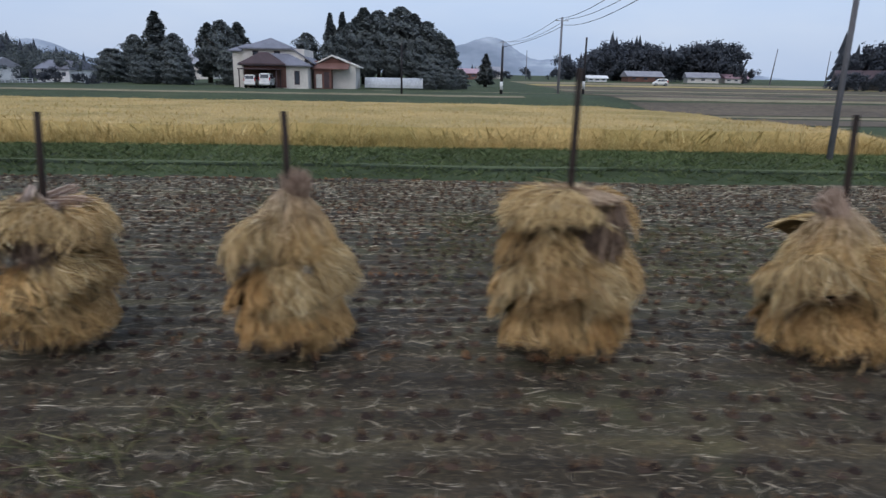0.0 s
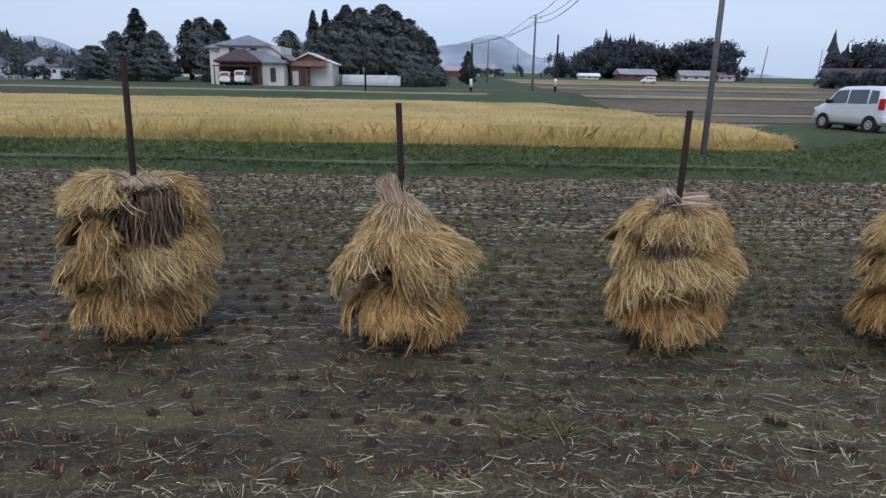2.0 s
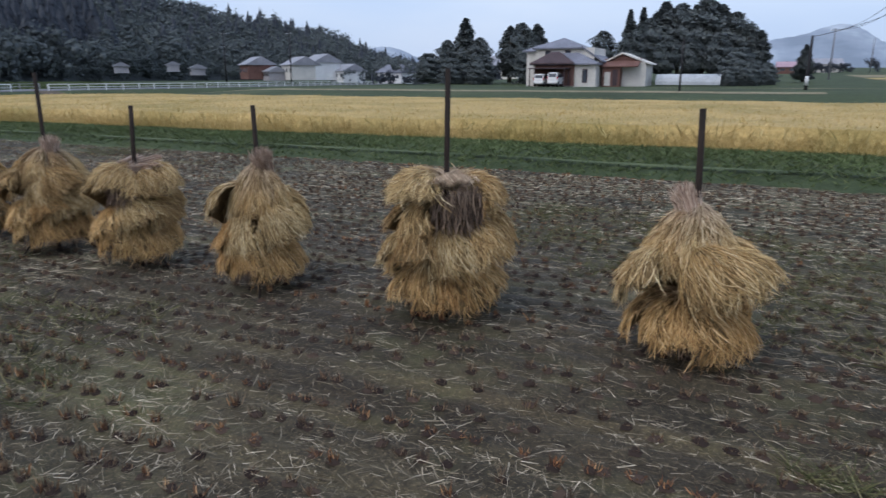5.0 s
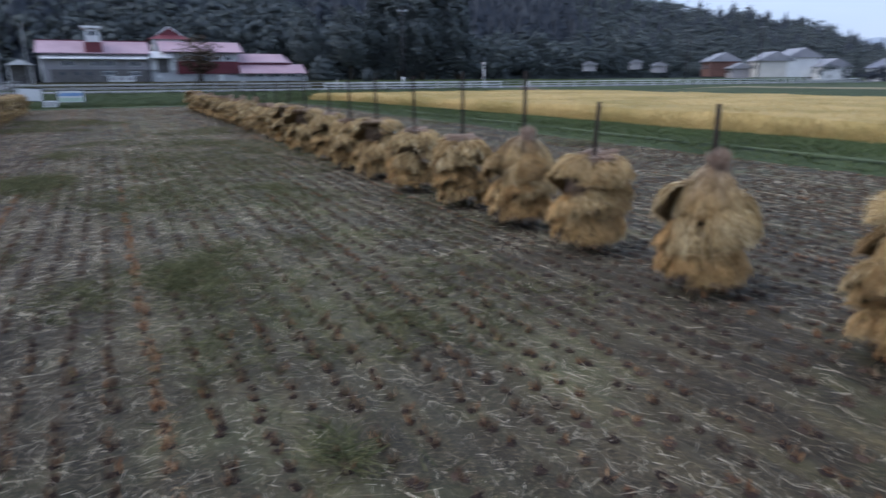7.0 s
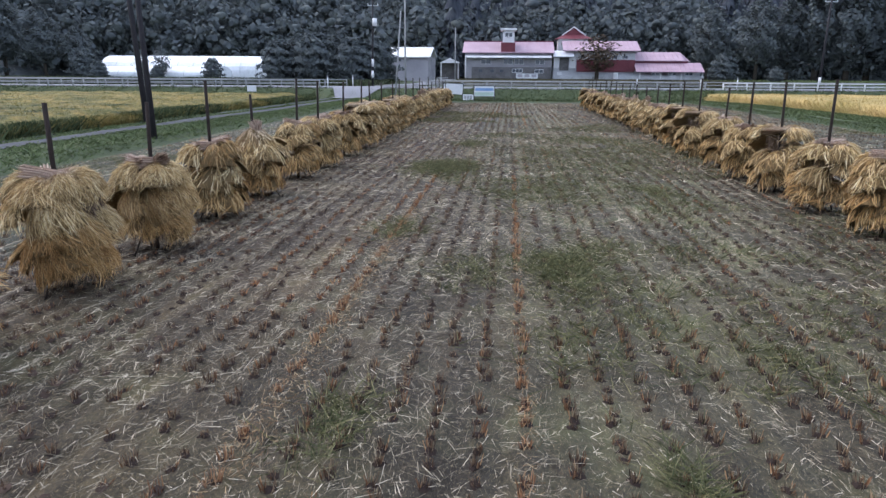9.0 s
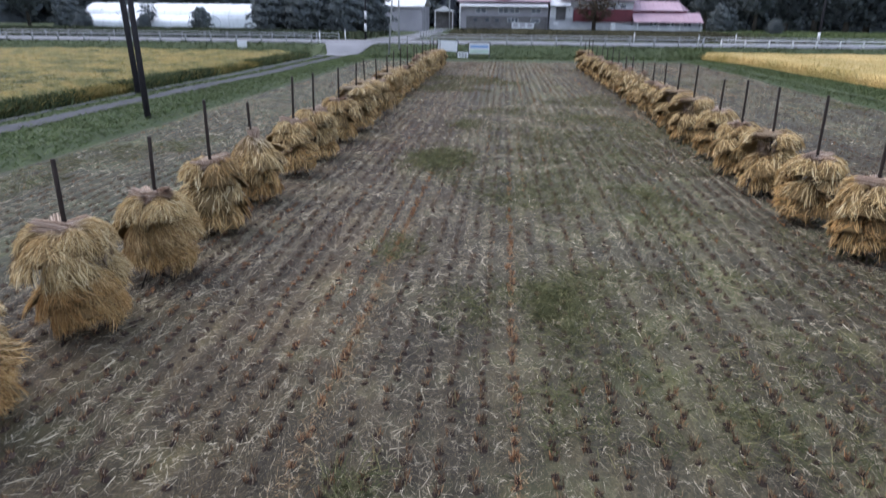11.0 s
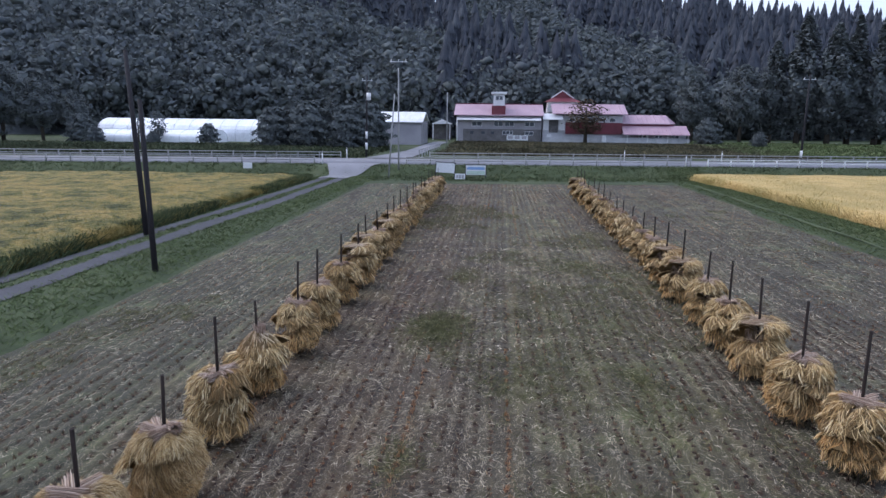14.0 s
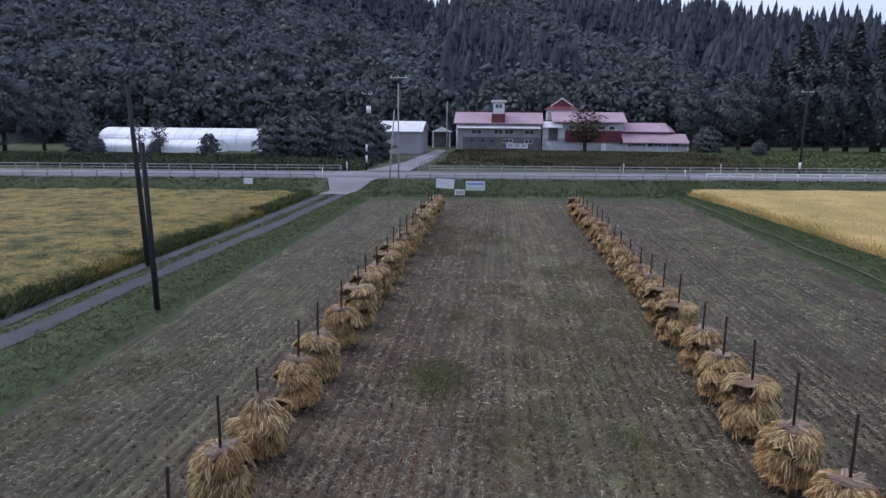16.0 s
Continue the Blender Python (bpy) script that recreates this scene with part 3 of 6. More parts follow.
# trodden pale line along the bank and the weedy edge of the south rice
xs = np.arange(-60, 10, 1.0)
V = np.array([(x, 17.27 + 0.06 * math.sin(x * 0.7), 0) for x in xs] + [(x, 17.45 + 0.07 * math.sin(x * 0.7 + 0.2), 0) for x in xs])
V[:, 2] = ground_height(V[:, 0], V[:, 1]) + 0.02
k = len(xs)
path_mat = two_scale("pale_trodden_grass", [(0.3, (0.07, 0.09, 0.042)), (0.7, (0.11, 0.13, 0.06))], 0.6, 14, 0.9, 0.4, 0.02)
tagged(new("bank_path", mesh_np("bank_path", V, [[i, i + 1, i + k + 1, i + k] for i in range(k - 1)], path_mat)), "pale trodden grass line along the bank", "path", kind="structure")
n = 5200
P = np.stack([rng.uniform(-62, 4, n), -18.35 - np.abs(rng.normal(0, 0.7, n)), np.zeros(n)], 1)
P = P[fbm(P[:, 0], P[:, 1], 0.5, 63) > -0.15]
P[:, 2] = ground_height(P[:, 0], P[:, 1])
tagged(new("lane_side_weeds", mesh_np("lane_side_weeds", *scatter_tufts(P, 6, 0.62, 0.16, 0.05, 0.4), verge_mat)), "tall dark green weeds along the lane", "weeds", kind="stuff")


# ---- rice sheaves hung on stakes ----
def straw(name, tint):
    m, nt, b = material(name, 0.7)
    geo = nt.nodes.new("ShaderNodeNewGeometry")
    tone = ramp(nt, geo.outputs["Random Per Island"], [(0.0, (0.16, 0.104, 0.051)), (0.3, (0.41, 0.278, 0.128)), (0.7, (0.61, 0.455, 0.222)), (1.0, (0.85, 0.72, 0.46))])
    pale = ramp(nt, geo.outputs["Random Per Island"], [(0.0, (0.19, 0.135, 0.095)), (0.5, (0.44, 0.34, 0.24)), (1.0, (0.72, 0.61, 0.47))])
    tc = nt.nodes.new("ShaderNodeTexCoord")
    sep = nt.nodes.new("ShaderNodeSeparateXYZ")
    nt.links.new(tc.outputs["Object"], sep.inputs[0])
    tone = mixed(nt, ramp(nt, sep.outputs["X"], [(0.14, (0, 0, 0)), (0.46, (1, 1, 1))]), pale, tone)
    oi = nt.nodes.new("ShaderNodeObjectInfo")
    tone = mixed(nt, 1.0, tone, ramp(nt, oi.outputs["Random"], [(0.0, (0.7, 0.6, 0.5)), (0.3, (1, 0.93, 0.85)), (0.7, (1, 1, 1)), (1.0, (1.12, 1.1, 1.05))]), "MULTIPLY")
    tone = mixed(nt, 1.0, tone, tint, "MULTIPLY")
    nt.links.new(tone, b.inputs["Base Color"])
    return m


straw_mat, russet_mat = straw("dry_rice_straw", (1, 1, 1)), straw("russet_rice_straw", (1.0, 0.89, 0.77))
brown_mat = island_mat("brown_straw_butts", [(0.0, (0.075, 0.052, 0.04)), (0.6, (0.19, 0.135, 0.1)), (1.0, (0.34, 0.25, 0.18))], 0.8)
pale_butt_mat = island_mat("pinkish_straw_butts", [(0.0, (0.17, 0.11, 0.08)), (0.5, (0.4, 0.285, 0.215)), (1.0, (0.7, 0.57, 0.46))], 0.8)
# straw inside the sheaves, coloured darker for the shade between them
core_mat = two_scale("shaded_inner_straw", [(0.3, (0.12, 0.08, 0.035)), (0.7, (0.24, 0.16, 0.07))], 6, 70, 0.85, 0.8, 0.02, stretch=(0.25, 1, 0.6))
stake_mat = two_scale("dark_stake_wood", [(0.3, (0.018, 0.013, 0.011)), (0.7, (0.042, 0.028, 0.022))], 3, 40, 0.85, 0.5, 0.004, stretch=(1, 1, 0.2))


def strands(P0, P1, P2, width, segs=4):
    """Ribbons along quadratic curves."""
    n = len(P0)
    side = np.cross(P2 - P0, rng.normal(size=(n, 3)))
    side /= np.linalg.norm(side, axis=1, keepdims=True)
    V = []
    for k in range(segs + 1):
        s = k / segs
        c = P0 * (1 - s) ** 2 + 2 * P1 * s * (1 - s) + P2 * s * s
        w = width[:, None] * (0.4, 0.5, 0.55, 0.15)[min(3, round(3 * s))]
        V += [c - side * w, c + side * w]
    V = np.stack(V, 1).reshape(-1, 3)
    m = 2 * (segs + 1)
    f = np.array([[2 * k, 2 * k + 1, 2 * k + 3, 2 * k + 2] for k in range(segs)])
    return V, (np.arange(n)[:, None, None] * m + f[None]).reshape(-1, 4)


def sheaf_mesh(count, seed, length=0.8, rise=24, fall=-72, fan=33, width=0.0065, mat=None, thick=0.11):
    """One sheaf: tied at the stake, combed outwards over a rounded back and bent down into a shaggy fringe of ears.
    rise and fall: its slope in degrees at the tie and at the tips; fan: half its spread."""
    r = np.random.default_rng(seed)
    grid = np.linspace(0, 1.3, 53)
    slope = np.radians(rise + (fall - rise) * np.clip(grid, 0, 1.05) ** 1.25)
    run = np.concatenate([[0], np.cumsum((np.cos(slope[1:]) + np.cos(slope[:-1])) / 2 * np.diff(grid))]) * length + 0.03
    fallen = np.concatenate([[0], np.cumsum((np.sin(slope[1:]) + np.sin(slope[:-1])) / 2 * np.diff(grid))]) * length

    def over(q, u, layer):
        """A point of the sheaf at share q of its length, u across (-1 to 1), layer 0 its underside and 1 its back."""
        a = np.interp(q, grid, slope)
        t = layer * thick * (0.5 + 0.5 * np.sin(np.clip(q, 0, 1) * 2.6)) * np.sqrt(np.clip(1 - 0.8 * u * u, 0, 1))
        t = t + 0.012 * np.sin(u * 9 + seed) * np.clip(q, 0, 1)
        rr, zz = np.interp(q, grid, run) - np.sin(a) * t, np.interp(q, grid, fallen) + np.cos(a) * t
        phi = np.radians(fan) * u * (0.35 + 0.65 * np.clip(q, 0, 1))
        return np.stack([rr * np.cos(phi), rr * np.sin(phi) + 0.05 * u, zz - 0.035 * u * u * q], 1)
    u = np.clip(r.normal(0, 0.55, count), -1.08, 1.08)
    q0 = np.where(r.random(count) < 0.62, r.uniform(0.5, 0.86, count), r.uniform(0.0, 0.6, count))
    layer = np.where(r.random(count) < 0.8, r.uniform(0.82, 1.06, count), r.uniform(0.05, 0.8, count))
    reach = r.uniform(0.15, 0.29, count)
    q2 = np.minimum(q0 + reach, 1.03 + r.exponential(0.035, count))
    P0 = over(q0, u, layer * 0.94)
    P1 = over((q0 + q2) / 2, u + r.normal(0, 0.03, count), layer * 1.03 + 0.05)
    P2 = over(q2, u + r.normal(0, 0.2, count), layer + r.uniform(-0.05, 0.3, count) + np.where(r.random(count) < 0.08, 0.3, 0))
    P2 += r.normal(0, 0.016, (count, 3))
    V, F = strands(P0, P1, P2, width * r.uniform(0.6, 1.5, count), 3)
    # the packed inside of the sheaf, its dark colour giving the shade in the gaps
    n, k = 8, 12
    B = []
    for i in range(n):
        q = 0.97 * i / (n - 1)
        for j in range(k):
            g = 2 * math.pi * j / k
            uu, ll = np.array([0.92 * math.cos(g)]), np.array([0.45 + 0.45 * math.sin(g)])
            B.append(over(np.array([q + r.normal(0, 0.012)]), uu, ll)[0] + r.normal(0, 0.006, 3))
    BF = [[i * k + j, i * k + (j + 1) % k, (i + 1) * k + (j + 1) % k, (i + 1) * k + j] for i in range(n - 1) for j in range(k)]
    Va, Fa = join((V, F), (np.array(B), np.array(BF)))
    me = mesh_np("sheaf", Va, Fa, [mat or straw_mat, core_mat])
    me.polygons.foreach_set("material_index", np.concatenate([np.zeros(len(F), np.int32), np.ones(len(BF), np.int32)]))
    return me


def knot_mesh(count, seed, height, flare, mat):
    """The cut butt ends of the topmost sheaf, tied and standing up."""
    r = np.random.default_rng(seed)
    a, q = r.uniform(0, 6.283, count), np.sqrt(r.random(count))
    c, s = np.cos(a) * q, np.sin(a) * q
    P0 = np.stack([c * 0.13, s * 0.13, np.full(count, -0.2)], 1)
    P1 = np.stack([c * 0.05 + r.normal(0, 0.02, count), s * 0.05 + r.normal(0, 0.02, count), np.full(count, 0.05)], 1)
    P2 = np.stack([c * flare, s * flare, height * r.uniform(0.45, 1.05, count) * (1.1 - 0.35 * q)], 1)
    return mesh_np("topknot", *strands(P0, P1, P2, r.uniform(0.006, 0.011, count), 3), mat)


def flat_mesh(count, seed):
    """A sheaf laid level over the top: cut ends at one side, ears hanging over the other."""
    r = np.random.default_rng(seed)
    q, h = r.normal(0, 0.5, count), r.random(count)
    P0 = np.stack([-0.4 + r.normal(0, 0.05, count), q * 0.2, -0.04 + 0.1 * h], 1)
    P1 = np.stack([0.15 + 0 * q, q * 0.2, 0.1 + 0.1 * h], 1)
    P2 = np.stack([0.5 + 0.14 * r.random(count), q * 0.34 + r.normal(0, 0.03, count), -0.2 + 0.12 * r.normal(size=count)], 1)
    return mesh_np("laid_sheaf", *strands(P0, P1, P2, r.uniform(0.005, 0.0095, count)), [straw_mat])


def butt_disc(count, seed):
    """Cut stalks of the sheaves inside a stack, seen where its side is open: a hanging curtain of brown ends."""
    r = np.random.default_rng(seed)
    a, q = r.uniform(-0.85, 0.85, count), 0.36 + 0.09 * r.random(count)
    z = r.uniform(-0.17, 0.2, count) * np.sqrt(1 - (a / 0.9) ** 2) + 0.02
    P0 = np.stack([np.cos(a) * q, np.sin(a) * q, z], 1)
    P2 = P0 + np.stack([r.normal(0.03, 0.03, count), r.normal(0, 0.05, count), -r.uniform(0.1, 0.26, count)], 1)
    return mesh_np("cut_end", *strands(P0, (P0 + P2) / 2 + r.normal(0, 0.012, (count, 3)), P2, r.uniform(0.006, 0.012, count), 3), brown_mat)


def stub_mesh(count, seed):
    """The tied cut end of a sheaf lying beside the stake: a short round bundle of stalks."""
    r = np.random.default_rng(seed)
    a, q = r.uniform(0, 6.283, count), np.sqrt(r.uniform(0.2, 1, count)) * 0.075
    c, s = np.cos(a) * q, np.sin(a) * q
    P0 = np.stack([-0.2 + r.normal(0, 0.025, count), c * 1.3, s * 1.25], 1)
    P1 = np.stack([0.0 * c, c * 0.8, s * 0.8], 1)
    P2 = np.stack([0.26 + r.normal(0, 0.05, count), c * 1.9, s * 1.5 - 0.08], 1)
    return mesh_np("cut_end", *strands(P0, P1, P2, r.uniform(0.006, 0.011, count), 3), [pale_butt_mat])


def sheaf_set(n, w):
    return {"top": [sheaf_mesh(n, 100 + k, 0.74, 22 + 5 * k, -52 - 5 * k, 34, w) for k in range(3)],
            "mid": [sheaf_mesh(n, 120 + k, 0.8 + 0.03 * (k % 2), 18, -70 - 4 * k, 36, w) for k in range(4)],
            "low": [sheaf_mesh(n, 130 + k, 0.74, 10, -72 - 4 * k, 38, w, russet_mat) for k in range(3)],
            "steep": [sheaf_mesh(n, 140 + k, 0.72, -28 - 6 * k, -66, 40, w, None, 0.09) for k in range(3)]}


FINE, MEDIUM, COARSE = sheaf_set(940, 0.005), sheaf_set(200, 0.0118), sheaf_set(80, 0.019)
KNOTS = [knot_mesh(520, 160, 0.24, 0.15, pale_butt_mat)]
FLATS = [flat_mesh(420, 170), flat_mesh(380, 171)]
STUBS = [stub_mesh(190, 190), stub_mesh(170, 191)]
DISCS = [butt_disc(420, 180), butt_disc(380, 181)]
ROUGH_DISCS = [butt_disc(90, 182), butt_disc(80, 183)]


def strawed(name, me, root, m, label=""):
    shared(name, me, root, m, label)["kind"] = "stuff"


def stack(x, y, seed, top, stake_height, group, facing=0.0, lean=(0, 0), width=1.0, height=1.0, kinds=None):
    """A stake with sheaves hung round it. top: knot, flat or mop."""
    r = random.Random(seed)
    words = {"knot": "golden rice sheaves hung on a stake, tied topknot above", "flat": "golden rice sheaves on a stake, flat-laid top sheaf", "mop": "golden drying rice sheaves heaped round a stake"}[top]
    root = thing("rice_stack", pose(x, y, 0, lean[0], lean[1], facing), words, "rice stack", group)
    bm = tube([(0, 0, -0.1), (0.004, 0, 0.7), (-0.003, 0.004, 1.5), (0.003, 0, stake_height)], [0.03, 0.029, 0.028, 0.027], 9)
    part("stake", bm, stake_mat, root, "dark weathered wooden stake")
    for k in range(3):
        a = r.uniform(0, 1.2) + k * 2.09
        bm = tube([(0.48 * math.cos(a), 0.48 * math.sin(a), -0.03), (0.04 * math.cos(a), 0.04 * math.sin(a), 0.6)], [0.012, 0.011], 6)
        part("prop_leg", bm, stake_mat, root)
    width *= {"mop": 0.81, "knot": 0.79, "flat": 0.86}[top]
    discs = DISCS if kinds is FINE else ROUGH_DISCS
    # a ring of sheaves low down, the rest wound up the stake in a rising spiral, the ears outwards
    hole = -45 - facing if top == "flat" else r.uniform(0, 360)
    end_z = {"knot": 1.14, "flat": 1.2, "mop": 1.08}[top]
    pitch = r.uniform(0.3, 0.38)
    step = r.uniform(50, 56)
    skew = r.choice((1, 1, -1)) * r.uniform(18, 26)
    skew = abs(skew) if top == "flat" or kinds is FINE else skew
    a = hole - 30 - step * math.ceil((end_z - 0.7) / (pitch * step / 360))
    z = 0.7
    for k in range(7):
        s = width * r.uniform(0.84, 1.0)
        m = pose(0, 0, (0.52 + r.uniform(-0.04, 0.05)) * height, skew * 0.6 + r.uniform(-12, 12), r.uniform(-8, 6), a + k * 51.4 + r.uniform(-9, 9)) @ Matrix.Diagonal((s, s * r.uniform(0.95, 1.12), r.uniform(0.88, 1.08), 1))
        strawed("sheaf", r.choice(kinds["low"]), root, m)
    while z < end_z:
        kind = "low" if z < 0.76 else "mid"
        s = width * r.uniform(0.86, 1.1)
        m = pose(0, 0, (z + r.uniform(-0.05, 0.05)) * height, skew + r.uniform(-12, 12), r.uniform(-11, 6), a + r.uniform(-12, 12)) @ Matrix.Diagonal((s, s * r.uniform(0.9, 1.12), r.uniform(0.88, 1.1), 1))
        strawed("sheaf", r.choice(kinds[kind]), root, m)
        a += step
        z += pitch * step / 360
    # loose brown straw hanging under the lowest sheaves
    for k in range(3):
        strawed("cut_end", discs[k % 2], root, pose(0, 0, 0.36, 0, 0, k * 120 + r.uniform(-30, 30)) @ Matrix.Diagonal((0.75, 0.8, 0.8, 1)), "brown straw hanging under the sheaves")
    if top != "knot":
        strawed("cut_end", r.choice(discs), root, pose(0, 0, (end_z - 0.02) * height, 0, 0, hole + 8) @ Matrix.Diagonal((0.97, 0.62, 0.8, 1)), "brown cut straw ends")
    if top == "knot":
        for k in range(6):
            m = pose(0, 0, 1.44 * height, 0, r.uniform(-4, 4), hole + k * 60 + r.uniform(-8, 8)) @ Matrix.Diagonal((width * r.uniform(0.92, 1.05), width, 1.0, 1))
            strawed("sheaf", r.choice(kinds["steep"]), root, m)
        strawed("topknot", KNOTS[0], root, pose(0.06, 0.02, 1.42 * height, r.uniform(-22, 22), r.uniform(-8, 26), 0), "pale cut straw ends tied in a knot")
    elif top == "flat":
        for k in range(6):
            m = pose(0, 0, (1.28 + 0.015 * k) * height, r.uniform(-6, 6), r.uniform(-4, 6), hole + 66 + k * 46 + r.uniform(-6, 6)) @ Matrix.Diagonal((width * r.uniform(0.9, 1.0), width, 0.95, 1))
            strawed("sheaf", r.choice(kinds["top"]), root, m)
        for k, turn in enumerate((-95, 100, 150)):
            strawed("laid_sheaf", r.choice(FLATS), root, pose(0, 0, (1.37 + 0.025 * k) * height, 0, r.uniform(-3, 3), hole + turn + r.uniform(-12, 12)) @ Matrix.Diagonal((1, 1, 0.5, 1)))
        if kinds is FINE:
            strawed("cut_end", discs[0], root, pose(0, 0, 1.24 * height, 0, 0, hole) @ Matrix.Diagonal((1.1, 0.8, 0.95, 1)), "brown cut straw ends")
        strawed("laid_sheaf", FLATS[0], root, pose(0, 0, 1.43 * height, 0, 0, hole + 170) @ Matrix.Diagonal((1, 1, 0.5, 1)))
    else:
        for k in range(6):
            m = pose(0, 0, (1.15 + r.uniform(-0.03, 0.04)) * height, r.uniform(-9, 9), r.uniform(-6, 8), hole + k * 60 + r.uniform(-9, 9)) @ Matrix.Diagonal((width * r.uniform(0.84, 0.98), width * r.uniform(0.9, 1.05), r.uniform(0.95, 1.15), 1))
            strawed("sheaf", r.choice(kinds["top"]), root, m)
        for k in range(4):
            a = hole + k * 62 + r.uniform(-20, 20)
            strawed("cut_end", r.choice(STUBS), root, pose(0.08 * math.cos(radians(a + 90)) + 0.1 * math.cos(radians(a)), 0.08 * math.sin(radians(a + 90)) + 0.1 * math.sin(radians(a)), (1.29 + 0.025 * k) * height, 0, r.uniform(-8, 10), a + 180), "pinkish brown cut straw ends")
    return root


RIGHT = [(4.55, "mop", 2.0), (2.13, "mop", 2.15, 0.86), (-0.25, "knot", 2.17, 1.02), (-2.65, "flat", 2.5), (-4.97, "knot", 2.12, 0.92), (-7.15, "mop", 2.08, 0.94), (-8.85, "knot", 2.49), (-10.8, "mop", 2.5), (-12.8, "mop", 2.44), (-14.95, "flat", 2.38), (-17.0, "mop", 2.36), (-18.9, "mop", 2.2), (-21.6, "flat", 2.41)]
LEFT = [(-4.85, "mop", 2.2), (-6.9, "mop", 2.14), (-8.7, "mop", 2.08), (-10.85, "mop", 2.35), (-12.9, "knot", 2.06), (-15.3, "mop", 2.36), (-17.3, "mop", 2.29), (-20.0, "mop", 2.24)]
for row, y, group, last in ((RIGHT, 5.78, "rice stacks in the north row", -51), (LEFT, -5.26, "rice stacks in the south row", -50.5)):
    r = random.Random(y)
    row = list(row)
    while row[-1][0] > last:
        row.append((row[-1][0] - r.uniform(1.95, 2.35), r.choice(["mop", "mop", "knot", "flat"]), r.uniform(2.0, 2.45)))
    for k, (x, top, hs, *girth) in enumerate(row):
        stack(x, y + r.uniform(-0.06, 0.06), int(k + 100 * y), top, hs, group, facing=r.uniform(-15, 15) + (r.choice([0, 90, 180]) if top != "flat" else -30), lean=(r.uniform(-2, 2), r.uniform(-2, 2)), width=r.uniform(0.94, 1.08) if not girth else girth[0], height=r.uniform(0.95, 1.03), kinds=FINE if x > -9.5 else MEDIUM if x > -22 else COARSE)


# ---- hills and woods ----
# distance haze is mixed into these base colours, making them bluer and paler
hill_mat = two_scale("hazed_forest_floor", [(0.3, (0.075, 0.085, 0.09)), (0.7, (0.09, 0.102, 0.102))], 0.05, 0.6, 1.0, 0.0)
cedar_mat = island_mat("hazed_cedar_foliage", [(0.0, (0.056, 0.063, 0.079)), (0.6, (0.07, 0.078, 0.095)), (1.0, (0.09, 0.1, 0.114))], 0.95, speckle=(0.6, (1, 1, 0.5)), thin=0.2)
leaf_mat = island_mat("hazed_broad_leaves", [(0.0, (0.1, 0.114, 0.124)), (0.6, (0.12, 0.136, 0.138)), (1.0, (0.145, 0.16, 0.15))], 0.9, thin=0.2)


def bearing(a):
    """Unit vector at a degrees from north towards west."""
    return -math.sin(radians(a)), math.cos(radians(a))


CREST = [(20, 0.2), (28, 0.8), (30, 2.0), (34, 4.0), (38, 4.8), (42, 5.5), (48, 6.7), (55, 7.6), (61, 8.1), (68, 9.0), (75, 10.3), (80, 10.9), (86, 12.0), (92, 12.0), (97, 10.9), (101, 12.4), (115, 15.0), (140, 12.0), (170, 6.0)]
FOOT = [(20, 620), (31, 560), (42, 420), (55, 260), (65, 205), (80, 175), (95, 165), (110, 168), (140, 190), (170, 260)]


def hill_height(a, r):
    foot = np.interp(a, *zip(*FOOT))
    crest = np.tan(np.radians(np.interp(a, *zip(*CREST))))
    far = foot + 230
    s = np.clip((r - foot) / (far - foot), 0, 1)
    bump = 1 + 0.03 * np.sin(a * 1.3) + 0.02 * np.sin(a * 3.7 + 1) + 0.04 * np.sin(r * 0.03 + a)
    return 1.0 + (crest * far * 0.94 - 13) * (s ** 0.85) * bump * (crest > 0.02)


A = np.linspace(20, 170, 151)
S = np.linspace(0, 1.25, 26)
V = []
for a in A:
    f = np.interp(a, *zip(*FOOT))
    for s in S:
        rr = f + s * 230
        bx, by = bearing(a)
        z = hill_height(a, rr) if s > 0 else 0.2
        V.append((bx * rr, by * rr, z * (1 if s <= 1.05 else 0.9)))
F = [[i * 26 + j, i * 26 + j + 1, (i + 1) * 26 + j + 1, (i + 1) * 26 + j] for i in range(150) for j in range(25)]
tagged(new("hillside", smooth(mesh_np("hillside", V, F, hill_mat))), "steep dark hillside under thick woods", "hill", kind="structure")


def cedar_arrays(h, seed, tiers=8, ring=7):
    """A cedar: drooping jagged skirts of branches up a narrow crown."""
    r = np.random.default_rng(seed)
    V, F = [], []
    for k in range(tiers):
        s = k / tiers
        z0 = h * (0.1 + 0.85 * s)
        rad = h * 0.19 * (1 - s) ** 0.75 + 0.3
        ox, oy = r.normal(0, 0.1 * rad, 2)
        o = len(V)
        V.append((ox, oy, z0 + h * 0.2))
        for j in range(2 * ring):
            a = 3.1416 * (j + r.random() * 0.5) / ring
            q = rad * (r.uniform(0.85, 1.25) if j % 2 else r.uniform(0.4, 0.62))
            V.append((ox + q * math.cos(a), oy + q * math.sin(a), z0 - h * 0.02 + (-h * 0.03 * r.uniform(0, 2) if j % 2 else h * 0.03)))
        for j in range(2 * ring):
            F.append((o, o + 1 + j, o + 1 + (j + 1) % (2 * ring)))
    return np.array(V), np.array(F)


